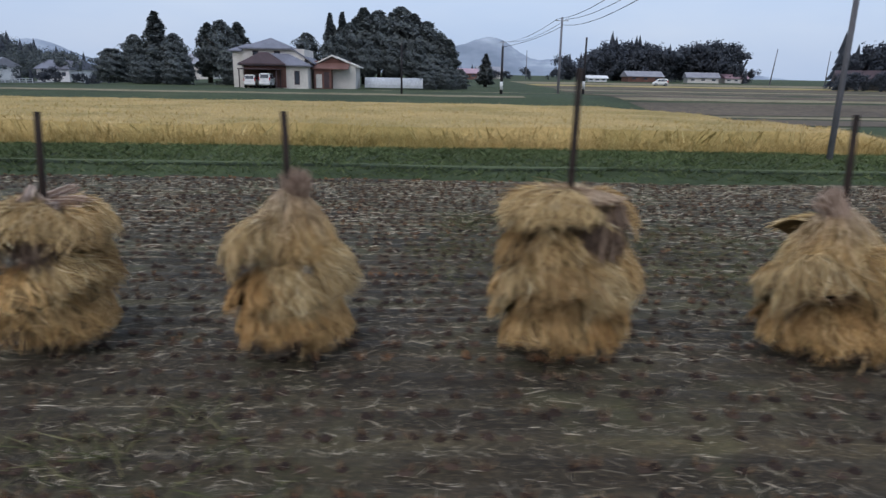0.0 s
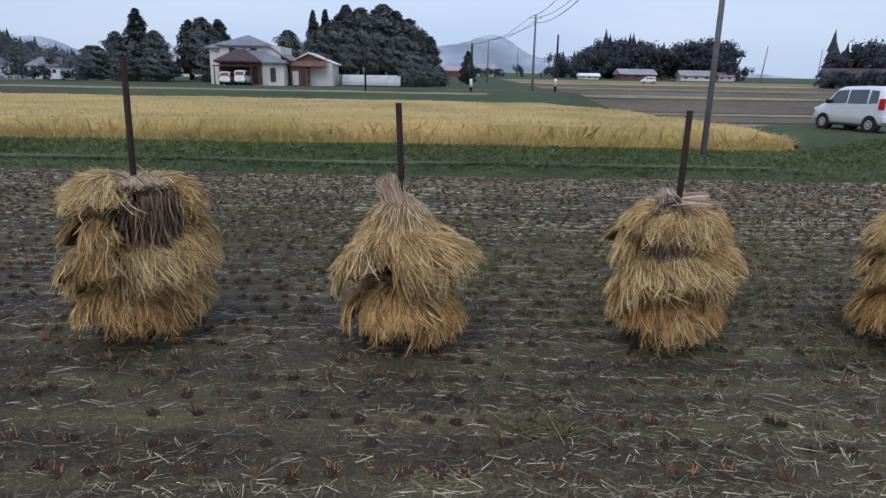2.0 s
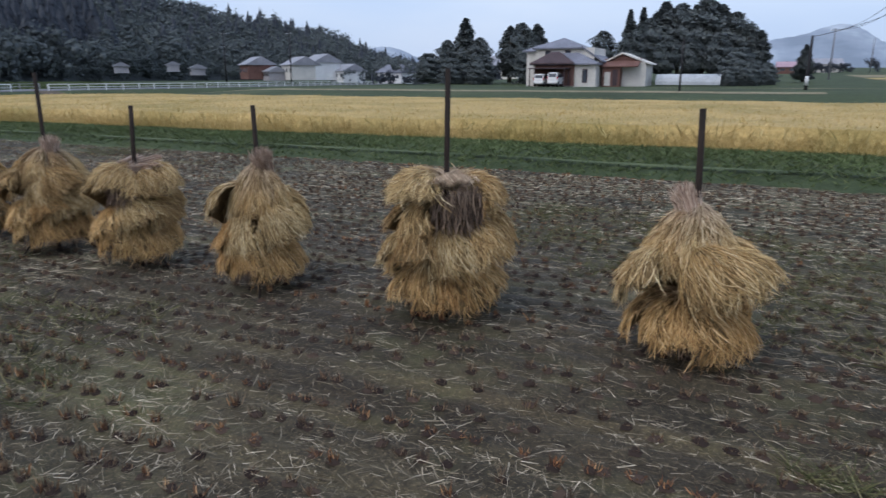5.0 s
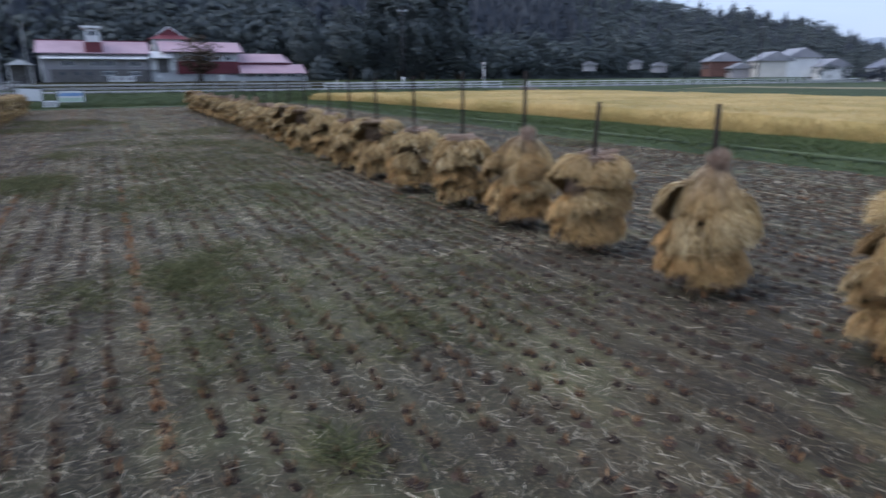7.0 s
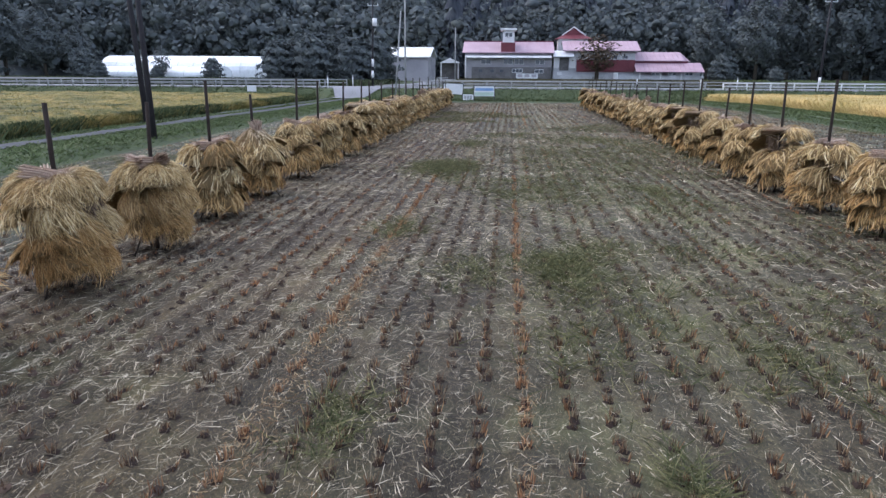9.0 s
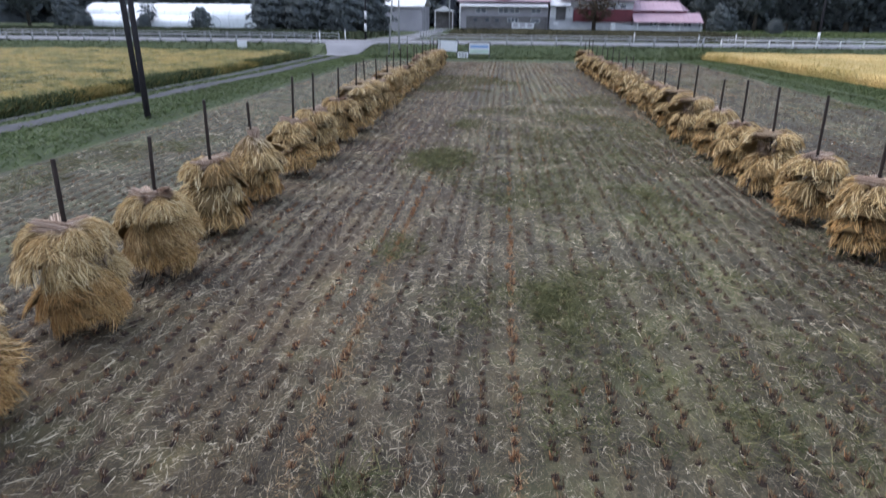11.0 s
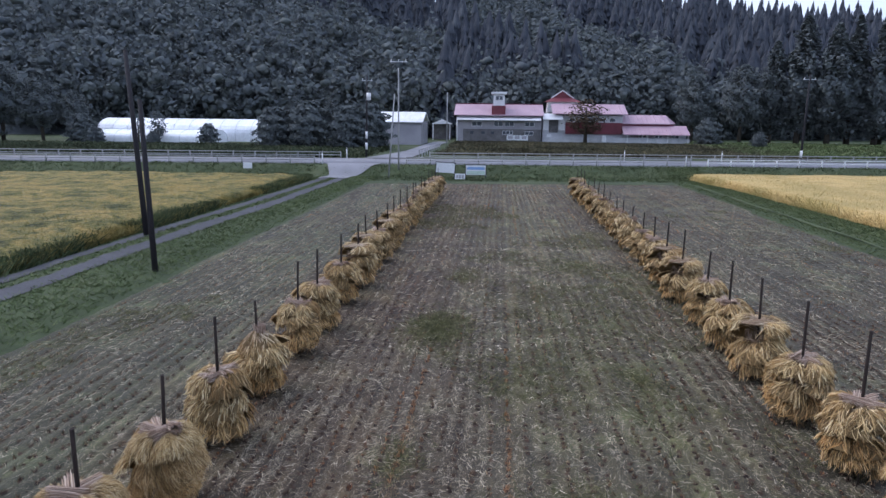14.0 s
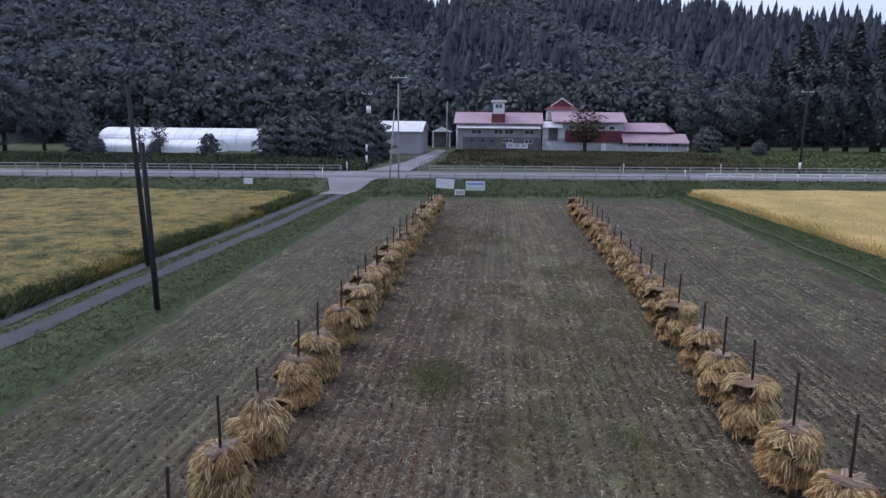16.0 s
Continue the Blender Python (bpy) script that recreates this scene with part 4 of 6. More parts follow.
def broad_arrays(h, seed, leaves=70, clumps=11):
    """A crown of leafy clumps, each a rough rounded mass with loose sprays round it."""
    r = np.random.default_rng(seed)
    g = (1 + 5 ** 0.5) / 2
    ico = np.array([(-1, g, 0), (1, g, 0), (-1, -g, 0), (1, -g, 0), (0, -1, g), (0, 1, g), (0, -1, -g), (0, 1, -g), (g, 0, -1), (g, 0, 1), (-g, 0, -1), (-g, 0, 1)]) / 1.902
    tri = np.array([(0, 11, 5), (0, 5, 1), (0, 1, 7), (0, 7, 10), (0, 10, 11), (1, 5, 9), (5, 11, 4), (11, 10, 2), (10, 7, 6), (7, 1, 8), (3, 9, 4), (3, 4, 2), (3, 2, 6), (3, 6, 8), (3, 8, 9), (4, 9, 5), (2, 4, 11), (6, 2, 10), (8, 6, 7), (9, 8, 1)])
    c = r.normal(size=(clumps, 3)) * [0.2 * h, 0.2 * h, 0.16 * h] + [0, 0, 0.56 * h]
    q = h * r.uniform(0.1, 0.21, clumps)
    cores = [(c[i] + ico * q[i] * r.uniform(0.25, 0.6, (12, 1)) * [1, 1, 0.85], tri) for i in range(clumps)]
    k = r.integers(0, clumps, leaves)
    d = r.normal(size=(leaves, 3)) + [0, 0, 0.35]
    d /= np.linalg.norm(d, axis=1, keepdims=True)
    p = c[k] + d * q[k, None] * (0.6 + 0.75 * r.random((leaves, 1)) ** 1.5)
    d = d + r.normal(size=(leaves, 3)) * 0.4
    d /= np.linalg.norm(d, axis=1, keepdims=True)
    u = np.cross(d, r.normal(size=(leaves, 3)))
    u /= np.linalg.norm(u, axis=1, keepdims=True)
    w = np.cross(d, u)
    sz = h * 0.033 * r.uniform(0.6, 1.5, (leaves, 1))
    V = np.stack([p - u * sz, p + w * sz * 0.8, p + u * sz, p - w * sz * 0.8], 1).reshape(-1, 3)
    F = np.arange(leaves * 4).reshape(-1, 4)
    return join((V, np.concatenate([F[:, [0, 1, 2]], F[:, [0, 2, 3]]])), *cores)


def woods(name, kinds, places, mat, label):
    Vs, Fs, o = [], [], 0
    for k, (x, y, z, sc) in enumerate(places):
        V, F = kinds[k % len(kinds)]
        a = rng.uniform(0, 6.283)
        R = np.array([[math.cos(a), -math.sin(a), 0], [math.sin(a), math.cos(a), 0], [0, 0, 1]])
        Vs.append(V @ R.T * sc + [x, y, z])
        Fs.append(F + o)
        o += len(V)
    return tagged(new(name, smooth(mesh_np(name, np.concatenate(Vs), np.concatenate(Fs), mat))), label, "woods", kind="stuff")


CEDARS = [cedar_arrays(16, 200 + k) for k in range(6)]
BROADS = [broad_arrays(13, 220 + k, 300) for k in range(6)]
conifers, broads = [], []
for k in range(6300):
    a = rng.uniform(27, 128)
    f = np.interp(a, *zip(*FOOT))
    s = rng.random() ** 1.3 * 1.02
    rr = f + s * 230
    bx, by = bearing(a)
    x, y, z = bx * rr, by * rr, float(hill_height(a, rr)) - 1
    # the far ridge takes rounded crowns; their paler leaf colour stands for its mist
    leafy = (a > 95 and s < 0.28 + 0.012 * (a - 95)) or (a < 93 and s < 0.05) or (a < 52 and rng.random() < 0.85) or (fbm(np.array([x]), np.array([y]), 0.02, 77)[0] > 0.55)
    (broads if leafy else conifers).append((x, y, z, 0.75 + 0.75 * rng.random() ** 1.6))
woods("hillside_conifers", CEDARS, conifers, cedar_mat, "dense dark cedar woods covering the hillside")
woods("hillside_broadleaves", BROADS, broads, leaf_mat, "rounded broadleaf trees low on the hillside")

# mist and its brighter wisps are painted into the far hills' base colour
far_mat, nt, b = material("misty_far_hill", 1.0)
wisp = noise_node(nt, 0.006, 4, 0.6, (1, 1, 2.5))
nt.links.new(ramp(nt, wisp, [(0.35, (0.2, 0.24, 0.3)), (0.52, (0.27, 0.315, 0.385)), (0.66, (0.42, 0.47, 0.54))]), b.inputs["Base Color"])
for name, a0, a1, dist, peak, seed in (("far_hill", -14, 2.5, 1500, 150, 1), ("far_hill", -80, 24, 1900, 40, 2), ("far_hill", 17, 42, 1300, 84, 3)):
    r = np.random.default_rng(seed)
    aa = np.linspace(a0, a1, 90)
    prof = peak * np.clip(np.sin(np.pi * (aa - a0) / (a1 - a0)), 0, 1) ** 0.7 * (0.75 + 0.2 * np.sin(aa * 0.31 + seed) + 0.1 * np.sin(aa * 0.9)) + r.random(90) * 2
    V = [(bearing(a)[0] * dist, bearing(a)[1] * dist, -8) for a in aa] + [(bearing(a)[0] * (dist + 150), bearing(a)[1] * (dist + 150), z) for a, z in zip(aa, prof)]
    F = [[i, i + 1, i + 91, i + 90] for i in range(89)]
    tagged(new(name, mesh_np(name, V, F, far_mat)), "pale blue wooded hill, mist painted into its colour", "hill", kind="structure")


# ---- trees as single things ----
bark_mat = two_scale("tree_bark", [(0.3, (0.05, 0.042, 0.035)), (0.7, (0.1, 0.085, 0.07))], 2, 20, 0.9, 0.5, 0.01)
rust_mat = island_mat("rusty_leaves", [(0.0, (0.05, 0.036, 0.026)), (0.6, (0.085, 0.062, 0.042)), (1.0, (0.12, 0.09, 0.055))], 0.9, speckle=(2.5, (1, 1, 1)))
# evergreen colour with the haze's blue-grey lift painted in
dark_leaf = island_mat("hazed_evergreen_leaves", [(0.0, (0.1, 0.115, 0.125)), (0.6, (0.122, 0.138, 0.142)), (1.0, (0.145, 0.162, 0.156))], 0.9, speckle=(2.2, (1, 1, 1)), thin=0.2)


def crown_np(h, profile, n, size, seed):
    """Leaf clumps spread through an envelope (height share, radius share) with lumps and gaps."""
    r = np.random.default_rng(seed)
    zs = r.uniform(profile[0][0], profile[-1][0], n * 3)
    rad = np.interp(zs, [p[0] for p in profile], [p[1] for p in profile])
    a = r.uniform(0, 6.283, n * 3)
    lump = 0.72 + 0.28 * np.sin(a * 3 + zs * 19 + seed) * np.sin(a * 2 - zs * 11 + 2 * seed) + 0.14 * np.sin(a * 7 + zs * 31)
    q = rad * lump * np.sqrt(r.uniform(0.2, 1, n * 3))
    keep = r.random(n * 3) < (0.25 + rad / max(p[1] for p in profile))
    p = np.stack([np.cos(a) * q, np.sin(a) * q, zs], 1)[keep][:n] * h
    n = len(p)
    d = p - np.array([0, 0, h * 0.45])
    d = d / np.linalg.norm(d, axis=1, keepdims=True) + r.normal(size=(n, 3)) * 0.4
    d /= np.linalg.norm(d, axis=1, keepdims=True)
    u = np.cross(d, r.normal(size=(n, 3)))
    u /= np.linalg.norm(u, axis=1, keepdims=True)
    w = np.cross(d, u)
    s = h * size * r.uniform(0.5, 1.5, (n, 1))
    V = np.stack([p - u * s, p + w * s * 0.7, p + u * s, p - w * s * 0.7 - d * s * 0.3], 1).reshape(-1, 3)
    F = np.arange(n * 4).reshape(-1, 4)
    return V, F


ROUND = [(0.22, 0.12), (0.35, 0.3), (0.55, 0.36), (0.8, 0.28), (0.97, 0.1), (1.0, 0.04)]
CONE = [(0.06, 0.16), (0.2, 0.2), (0.5, 0.145), (0.8, 0.075), (1.0, 0.012)]
PLUME = [(0.1, 0.1), (0.3, 0.17), (0.6, 0.17), (0.85, 0.1), (1.0, 0.02)]
BUSH = [(0.0, 0.5), (0.3, 0.62), (0.7, 0.5), (1.0, 0.2)]


def tree(x, y, h, profile, mat, seed, label, z=None, n=1500, size=0.022, name="tree", group=""):
    z = float(land(np.array(x, float), np.array(y, float))) - 0.1 if z is None else z
    root = thing(name, pose(x, y, z, 0, 0, seed * 37 % 360), label, name.replace("_", " "), group)
    r = random.Random(seed)
    if profile is not BUSH:
        bm = tube([(0, 0, 0), (r.uniform(-.02, .02) * h, 0, h * 0.4), (0, r.uniform(-.02, .02) * h, h * 0.85)], [h * 0.022 + 0.06, h * 0.015 + 0.03, 0.03], 7)
        for k in range(7):
            a, zz = r.uniform(0, 6.28), r.uniform(0.2, 0.7) * h
            rr = 0.8 * np.interp(zz / h + 0.08, [p[0] for p in profile], [p[1] for p in profile]) * h
            add_tube(bm, [(0, 0, zz), (rr * 0.5 * math.cos(a), rr * 0.5 * math.sin(a), zz + 0.05 * h), (rr * math.cos(a), rr * math.sin(a), zz + 0.12 * h)], [h * 0.01 + 0.02, h * 0.006 + 0.01, 0.01], 5)
        part("trunk", bm, bark_mat, root)
    ob = shared("crown", smooth(mesh_np("crown", *crown_np(h, profile, n, size, seed), mat)), root)
    ob["kind"] = "stuff"
    return root


# ---- the farm across the road ----
white_mat = two_scale("white_paint", [(0.3, (0.6, 0.6, 0.61)), (0.7, (0.78, 0.78, 0.78))], 0.4, 9, 0.6, 0.1, 0.01, dark=0.85)
wall_mat = two_scale("grey_siding", [(0.3, (0.3, 0.29, 0.31)), (0.7, (0.42, 0.4, 0.42))], 0.3, 9, 0.75, 0.2, 0.01, dark=0.8)
block_mat = two_scale("old_dark_block_wall", [(0.3, (0.1, 0.095, 0.095)), (0.7, (0.2, 0.19, 0.19))], 0.8, 6, 0.85, 0.4, 0.03)
pale_wall = two_scale("weathered_pale_wall", [(0.3, (0.4, 0.41, 0.43)), (0.7, (0.58, 0.58, 0.6))], 0.5, 8, 0.8, 0.2, 0.01, dark=0.75)
pink_roof = two_scale("faded_red_metal_roof", [(0.3, (0.34, 0.22, 0.26)), (0.7, (0.45, 0.31, 0.355))], 0.2, 6, 0.45, 0.1, 0.01, dark=0.88)
red_mat = two_scale("dark_red_paint", [(0.3, (0.12, 0.03, 0.04)), (0.7, (0.19, 0.05, 0.06))], 0.4, 8, 0.5, 0.1, 0.01, dark=0.85)
maroon_mat = two_scale("maroon_ridge_metal", [(0.3, (0.14, 0.04, 0.06)), (0.7, (0.2, 0.06, 0.08))], 0.4, 8, 0.5, 0, 0)
glass_mat, nt, b = material("window_glass", 0.08)
b.inputs["Base Color"].default_value = (0.05, 0.06, 0.08, 1)
b.inputs["Specular IOR Level"].default_value = 0.8
film_mat = two_scale("white_greenhouse_film", [(0.3, (0.66, 0.68, 0.7)), (0.7, (0.82, 0.83, 0.85))], 0.15, 3, 0.4, 0.15, 0.03, dark=0.9)
steel_mat = two_scale("galvanised_steel", [(0.3, (0.4, 0.42, 0.44)), (0.7, (0.56, 0.57, 0.6))], 1.0, 25, 0.45, 0.1, 0.003, metal=0.5, dark=0.85)
concrete_mat = two_scale("grey_concrete", [(0.3, (0.26, 0.26, 0.26)), (0.7, (0.38, 0.38, 0.38))], 1.0, 25, 0.85, 0.3, 0.004, dark=0.8)
pole_mat = two_scale("weathered_pole", [(0.3, (0.15, 0.15, 0.17)), (0.7, (0.23, 0.23, 0.25))], 1.5, 30, 0.85, 0.3, 0.004, stretch=(1, 1, 0.2), dark=0.8)
tar_pole_mat = two_scale("dark_tarred_pole", [(0.3, (0.02, 0.019, 0.022)), (0.7, (0.045, 0.04, 0.044))], 1.5, 30, 0.8, 0.3, 0.004, stretch=(1, 1, 0.2))
wire_mat, nt, b = material("black_cable", 0.6)
b.inputs["Base Color"].default_value = (0.03, 0.03, 0.035, 1)


def window(parent, x, y0, y1, z0, z1, panes=2, frame=None):
    """A framed window in a wall that faces +x, with its panes."""
    frame = frame or white_mat
    w = 0.09
    bm = bmesh.new()
    for q in ((y0, y1, z0, z0 + w), (y0, y1, z1 - w, z1), (y0, y0 + w, z0 + w, z1 - w), (y1 - w, y1, z0 + w, z1 - w)):
        add_box(bm, x - 0.05, x + 0.08, *q)
    for k in range(1, panes):
        m = y0 + (y1 - y0) * k / panes
        add_box(bm, x - 0.03, x + 0.07, m - 0.04, m + 0.04, z0 + w, z1 - w)
    fr = part("window", bm, frame, parent)
    for k in range(panes):
        a, c = y0 + (y1 - y0) * k / panes, y0 + (y1 - y0) * (k + 1) / panes
        part("pane", box(x - 0.04, x - 0.01 + 0.03, a + 0.06, c - 0.06, z0 + w, z1 - w), glass_mat, fr)
    return fr


def ribbed_slope(x0, z0, x1, z1, y0, y1, th=0.12):
    """A sloping slab between eave and ridge."""
    bm = bmesh.new()
    def slab(a, c, lift, t):
        vs = [bm.verts.new(p) for p in ((x0, a, z0 + lift), (x1, a, z1 + lift), (x1, c, z1 + lift), (x0, c, z0 + lift), (x0, a, z0 + lift - t), (x1, a, z1 + lift - t), (x1, c, z1 + lift - t), (x0, c, z0 + lift - t))]
        for f in ((0, 1, 2, 3), (7, 6, 5, 4), (0, 4, 5, 1), (1, 5, 6, 2), (2, 6, 7, 3), (3, 7, 4, 0)):
            bm.faces.new([vs[i] for i in f])
    slab(y0, y1, 0, th)
    bmesh.ops.recalc_face_normals(bm, faces=bm.faces)
    return bm


def metal_roof(name, slope, mat, parent, label=""):
    """A roof slope with its standing seams as parts."""
    x0, z0, x1, z1, y0, y1 = slope[:6]
    roof = part(name, ribbed_slope(*slope[:6]), mat, parent, label)
    for k in range(1, int((y1 - y0) / 0.9)):
        y = y0 + k * 0.9
        metal_roof("seam", (x0, z0 + 0.07, x1, z1 + 0.07, y - 0.03, y + 0.03, 0.066), mat, roof)


FX = -142.0
barn = thing("farm_building", pose(0, 0, 0), "two-storey grey farm building with faded red roof", "building")
part("wall", box(FX - 10, FX, -9.7, 8.4, 0.9, 7.2), wall_mat, barn)
part("lower_wall", box(FX, FX + 0.5, -8.2, 8.3, 0.9, 4.0), block_mat, barn, "dark stained block lower wall")
metal_roof("roof", (FX + 0.9, 6.95, FX - 5, 9.35, -10.2, 8.8), pink_roof, barn, "faded pinkish red metal roof")
metal_roof("roof", (FX - 10.9, 6.95, FX - 5, 9.35, -10.2, 8.8), pink_roof, barn)
part("ridge_cap", box(FX - 5.2, FX - 4.8, -10.25, 8.85, 9.3, 9.45), maroon_mat, barn)
bm = prism([(FX, 7.0), (FX - 5, 9.25), (FX - 10, 7.0)], 18.0, "y", -9.65)
part("gable", bm, wall_mat, barn)
metal_roof("canopy", (FX + 1.7, 5.95, FX + 0.02, 6.5, -9.4, 8.2), white_mat, barn, "white sheet-metal canopy")
for y0, y1, z0, z1, n in ((-6.4, -4.2, 4.6, 5.6, 2), (-1.7, 0.3, 4.6, 5.7, 2), (0.6, 2.6, 4.6, 5.7, 2), (4.9, 6.9, 4.6, 5.6, 2)):
    window(barn, FX, y0, y1, z0, z1, n)
for y0, y1, z0, z1, n in ((0.2, 2.4, 2.9, 3.7, 3), (4.9, 6.7, 2.8, 3.6, 2)):
    window(barn, FX + 0.5, y0, y1, z0, z1, n)
for y0 in (-6.8, -4.4, -2.4):
    window(barn, FX + 0.5, y0, y0 + 0.9, 2.9, 3.6, 1, block_mat)
part("panel", box(FX + 0.5, FX + 0.8, 1.1, 5.6, 1.7, 2.75, 0.03), white_mat, barn, "white panelled shutters")
for k in range(3):
    part("shutter_pane", box(FX + 0.8, FX + 0.83, 1.4 + k * 1.45, 2.4 + k * 1.45, 2.0, 2.6), wall_mat, barn)
part("drain_pipe", tube([(FX + 0.5, -9.5, 6.4), (FX + 0.5, -9.5, 0.9)], 0.12, 8), white_mat, barn)
tower = thing("roof_tower", pose(0, 0, 0), "small white lookout tower on a dark red base", "tower")
part("tower_base", box(FX - 3.4, FX + 0.7, -2.2, 0.7, 6.9, 8.9, 0.03), red_mat, tower, "dark red tower base")
part("tower_wall", box(FX - 3.0, FX - 0.2, -1.9, 0.5, 8.9, 11.3, 0.03), white_mat, tower)
window(tower, FX - 0.2, -1.5, 0.1, 10.0, 10.95, 2)
part("tower_roof", box(FX - 3.5, FX + 0.3, -2.4, 0.95, 11.3, 11.75, 0.06), white_mat, tower)

# middle wing with its small hipped roof lantern
mid = thing("middle_wing", pose(0, 0, 0), "two-storey middle wing with ribbed pale red roof", "building")
part("wall", box(FX - 9, FX - 0.5, 8.7, 25.3, 0.9, 7.2), pale_wall, mid)
part("red_wall", box(FX - 0.5, FX - 0.2, 13.5, 25.3, 3.2, 5.6), red_mat, mid, "dark red boarded wall")
metal_roof("roof", (FX + 0.6, 7.4, FX - 5, 9.5, 10.6, 26.2), pink_roof, mid)
metal_roof("roof", (FX - 10, 7.4, FX - 5, 9.5, 10.6, 26.2), pink_roof, mid)
part("gable", prism([(FX - 0.3, 7.1), (FX - 5, 9.3), (FX - 9.2, 7.1)], 14.8, "y", 11), pale_wall, mid)
metal_roof("low_roof", (FX + 0.9, 6.2, FX - 0.6, 7.4, 8.6, 12.8), white_mat, mid, "white metal porch roof")
for y0, y1 in ((8.8, 9.9), (12.0, 13.3)):
    part("shutter", box(FX - 0.5, FX - 0.1, y0, y1, 3.9, 6.0, 0.03), white_mat, mid)
# a solid slab whose dark colour gives the shade inside the open loft
part("doorway", box(FX - 0.5, FX - 0.42, 10.0, 11.9, 3.4, 6.0), block_mat, mid, "dark panel standing for the shaded open loft doorway")
for k in range(5):
    window(mid, FX - 0.5, 14.2 + 2.1 * k, 15.5 + 2.1 * k, 5.75, 6.5, 1)
part("door", box(FX - 0.3, FX + 0.02, 9.6, 10.5, 1.2, 3.1, 0.03), white_mat, mid, "white door")
lantern = thing("roof_lantern", pose(FX - 9, 13.2, 9.2), "dark red hipped roof lantern with white gable trim", "roof")
part("lantern_wall", box(-2.6, 2.6, -3.2, 3.2, -1.5, 0.9), white_mat, lantern)
bm = bmesh.new()
lo = [bm.verts.new(p) for p in ((3.4, -4, 0.8), (3.4, 4, 0.8), (-3.4, 4, 0.8), (-3.4, -4, 0.8))]
hi = [bm.verts.new(p) for p in ((1.8, -2.0, 1.7), (1.8, 2.0, 1.7), (-1.8, 2.0, 1.7), (-1.8, -2.0, 1.7))]
for k in range(4):
    bm.faces.new((lo[k], lo[(k + 1) % 4], hi[(k + 1) % 4], hi[k]))
bm.faces.new(hi)
bm.faces.new(lo[::-1])
part("hip_roof", bm, red_mat, lantern)
part("upper_gable", prism([(-2.2, 1.6), (0, 3.1), (2.2, 1.6)], 3.6, "x", -1.8), red_mat, lantern)
for s in (-1, 1):
    part("gable_trim", prism([(s * 2.5, 1.45), (s * 2.5, 1.7), (0, 3.4), (0, 3.12)], 0.2, "x", 1.8), white_mat, lantern, "white gable board")

# long low shed
shed = thing("long_shed", pose(0, 0, 0), "long low shed with two-step faded red roof", "building")
part("wall", box(FX - 8, FX - 0.4, 25.4, 38.6, 0.8, 3.5), pale_wall, shed)
part("front_wall", box(FX + 1.5, FX + 1.8, 9.0, 38.8, 0.7, 2.5), pale_wall, shed, "pale weathered block wall")
metal_roof("upper_roof", (FX - 0.6, 5.5, FX - 5, 7.3, 25.3, 35.2), pink_roof, shed)
part("upper_wall", box(FX - 8, FX - 1.0, 25.4, 36, 3.4, 5.4), maroon_mat, shed)
metal_roof("upper_roof", (FX - 9.4, 5.5, FX - 5, 7.3, 25.3, 35.2), pink_roof, shed)
bm = bmesh.new()
v = [bm.verts.new(p) for p in ((FX - 0.6, 35.2, 5.5), (FX - 5, 35.2, 7.3), (FX - 9.4, 35.2, 5.5), (FX - 5, 37.6, 5.4))]
for f in ((0, 3, 1), (1, 3, 2), (0, 2, 3)):
    bm.faces.new([v[i] for i in f])
part("hip_end", bm, pink_roof, shed)
metal_roof("lower_roof", (FX + 2.6, 3.3, FX - 1.2, 5.1, 25.2, 38.6), pink_roof, shed)
for k in range(4):
    part("post", box(FX + 1.8, FX + 2.0, 26 + k * 4.1, 26.2 + k * 4.1, 0.8, 3.4), white_mat, shed)
for k in range(3):
    window(shed, FX + 1.6, 28.4 + k * 3.3, 30.0 + k * 3.3, 2.55, 3.2, 2, steel_mat)
part("base_course", box(FX + 1.8, FX + 2.2, 9.0, 38.9, 0.5, 0.95), concrete_mat, shed)
for y in (20.7,):
    part("water_tank", box(FX + 2.3, FX + 3.0, y, y + 0.9, 0.9, 3.0, 0.15), white_mat, shed, "white plastic tank")

# greenhouses
def greenhouse(x, y0, y1, w, h, label, z=0.9):
    root = thing("greenhouse", pose(x, y0, z), label, "greenhouse")
    prof = [(w / 2 * math.cos(a), h * (0.45 + 0.55 * math.sin(a)) if math.sin(a) > 0.02 else 0.45 * h) for a in [math.pi * k / 12 for k in range(13)]]
    prof = [(w / 2, 0)] + prof + [(-w / 2, 0)]
    part("film_cover", prism(prof, y1 - y0, "y", 0), film_mat, root)
    bm = bmesh.new()
    for k in range(int((y1 - y0) / 3) + 1):
        add_tube(bm, [(a * 1.006, k * 3.0, zz * 1.006) for a, zz in prof], 0.04, 4)
    part("hoop_frame", bm, steel_mat, root)["kind"] = "stuff"
    return root


greenhouse(-124, -76.5, -43.2, 9.0, 4.6, "long white film greenhouse behind the road")
greenhouse(-115, -74.5, -50.5, 6.5, 2.6, "low bright white film tunnel greenhouse")
shelter = thing("machine_shed", pose(-122, -18.5, 0.9), "open grey shed with white metal roof", "shed")
metal_roof("roof", (4.5, 4.5, -1, 6.3, -4.6, 4.4), white_mat, shelter)
metal_roof("roof", (-6.5, 4.7, -1, 6.3, -4.6, 4.4), white_mat, shelter)
part("side_wall", box(-6, 4, 3.7, 4.0, 0, 4.6), wall_mat, shelter)
part("front_wall", box(3.7, 4.0, -4.0, 3.7, 0, 4.4), wall_mat, shelter)
for k in range(5):
    part("post", box(-5.6 + k * 2.3, -5.4 + k * 2.3, 4.05, 4.2, 0, 4.6), concrete_mat, shelter)
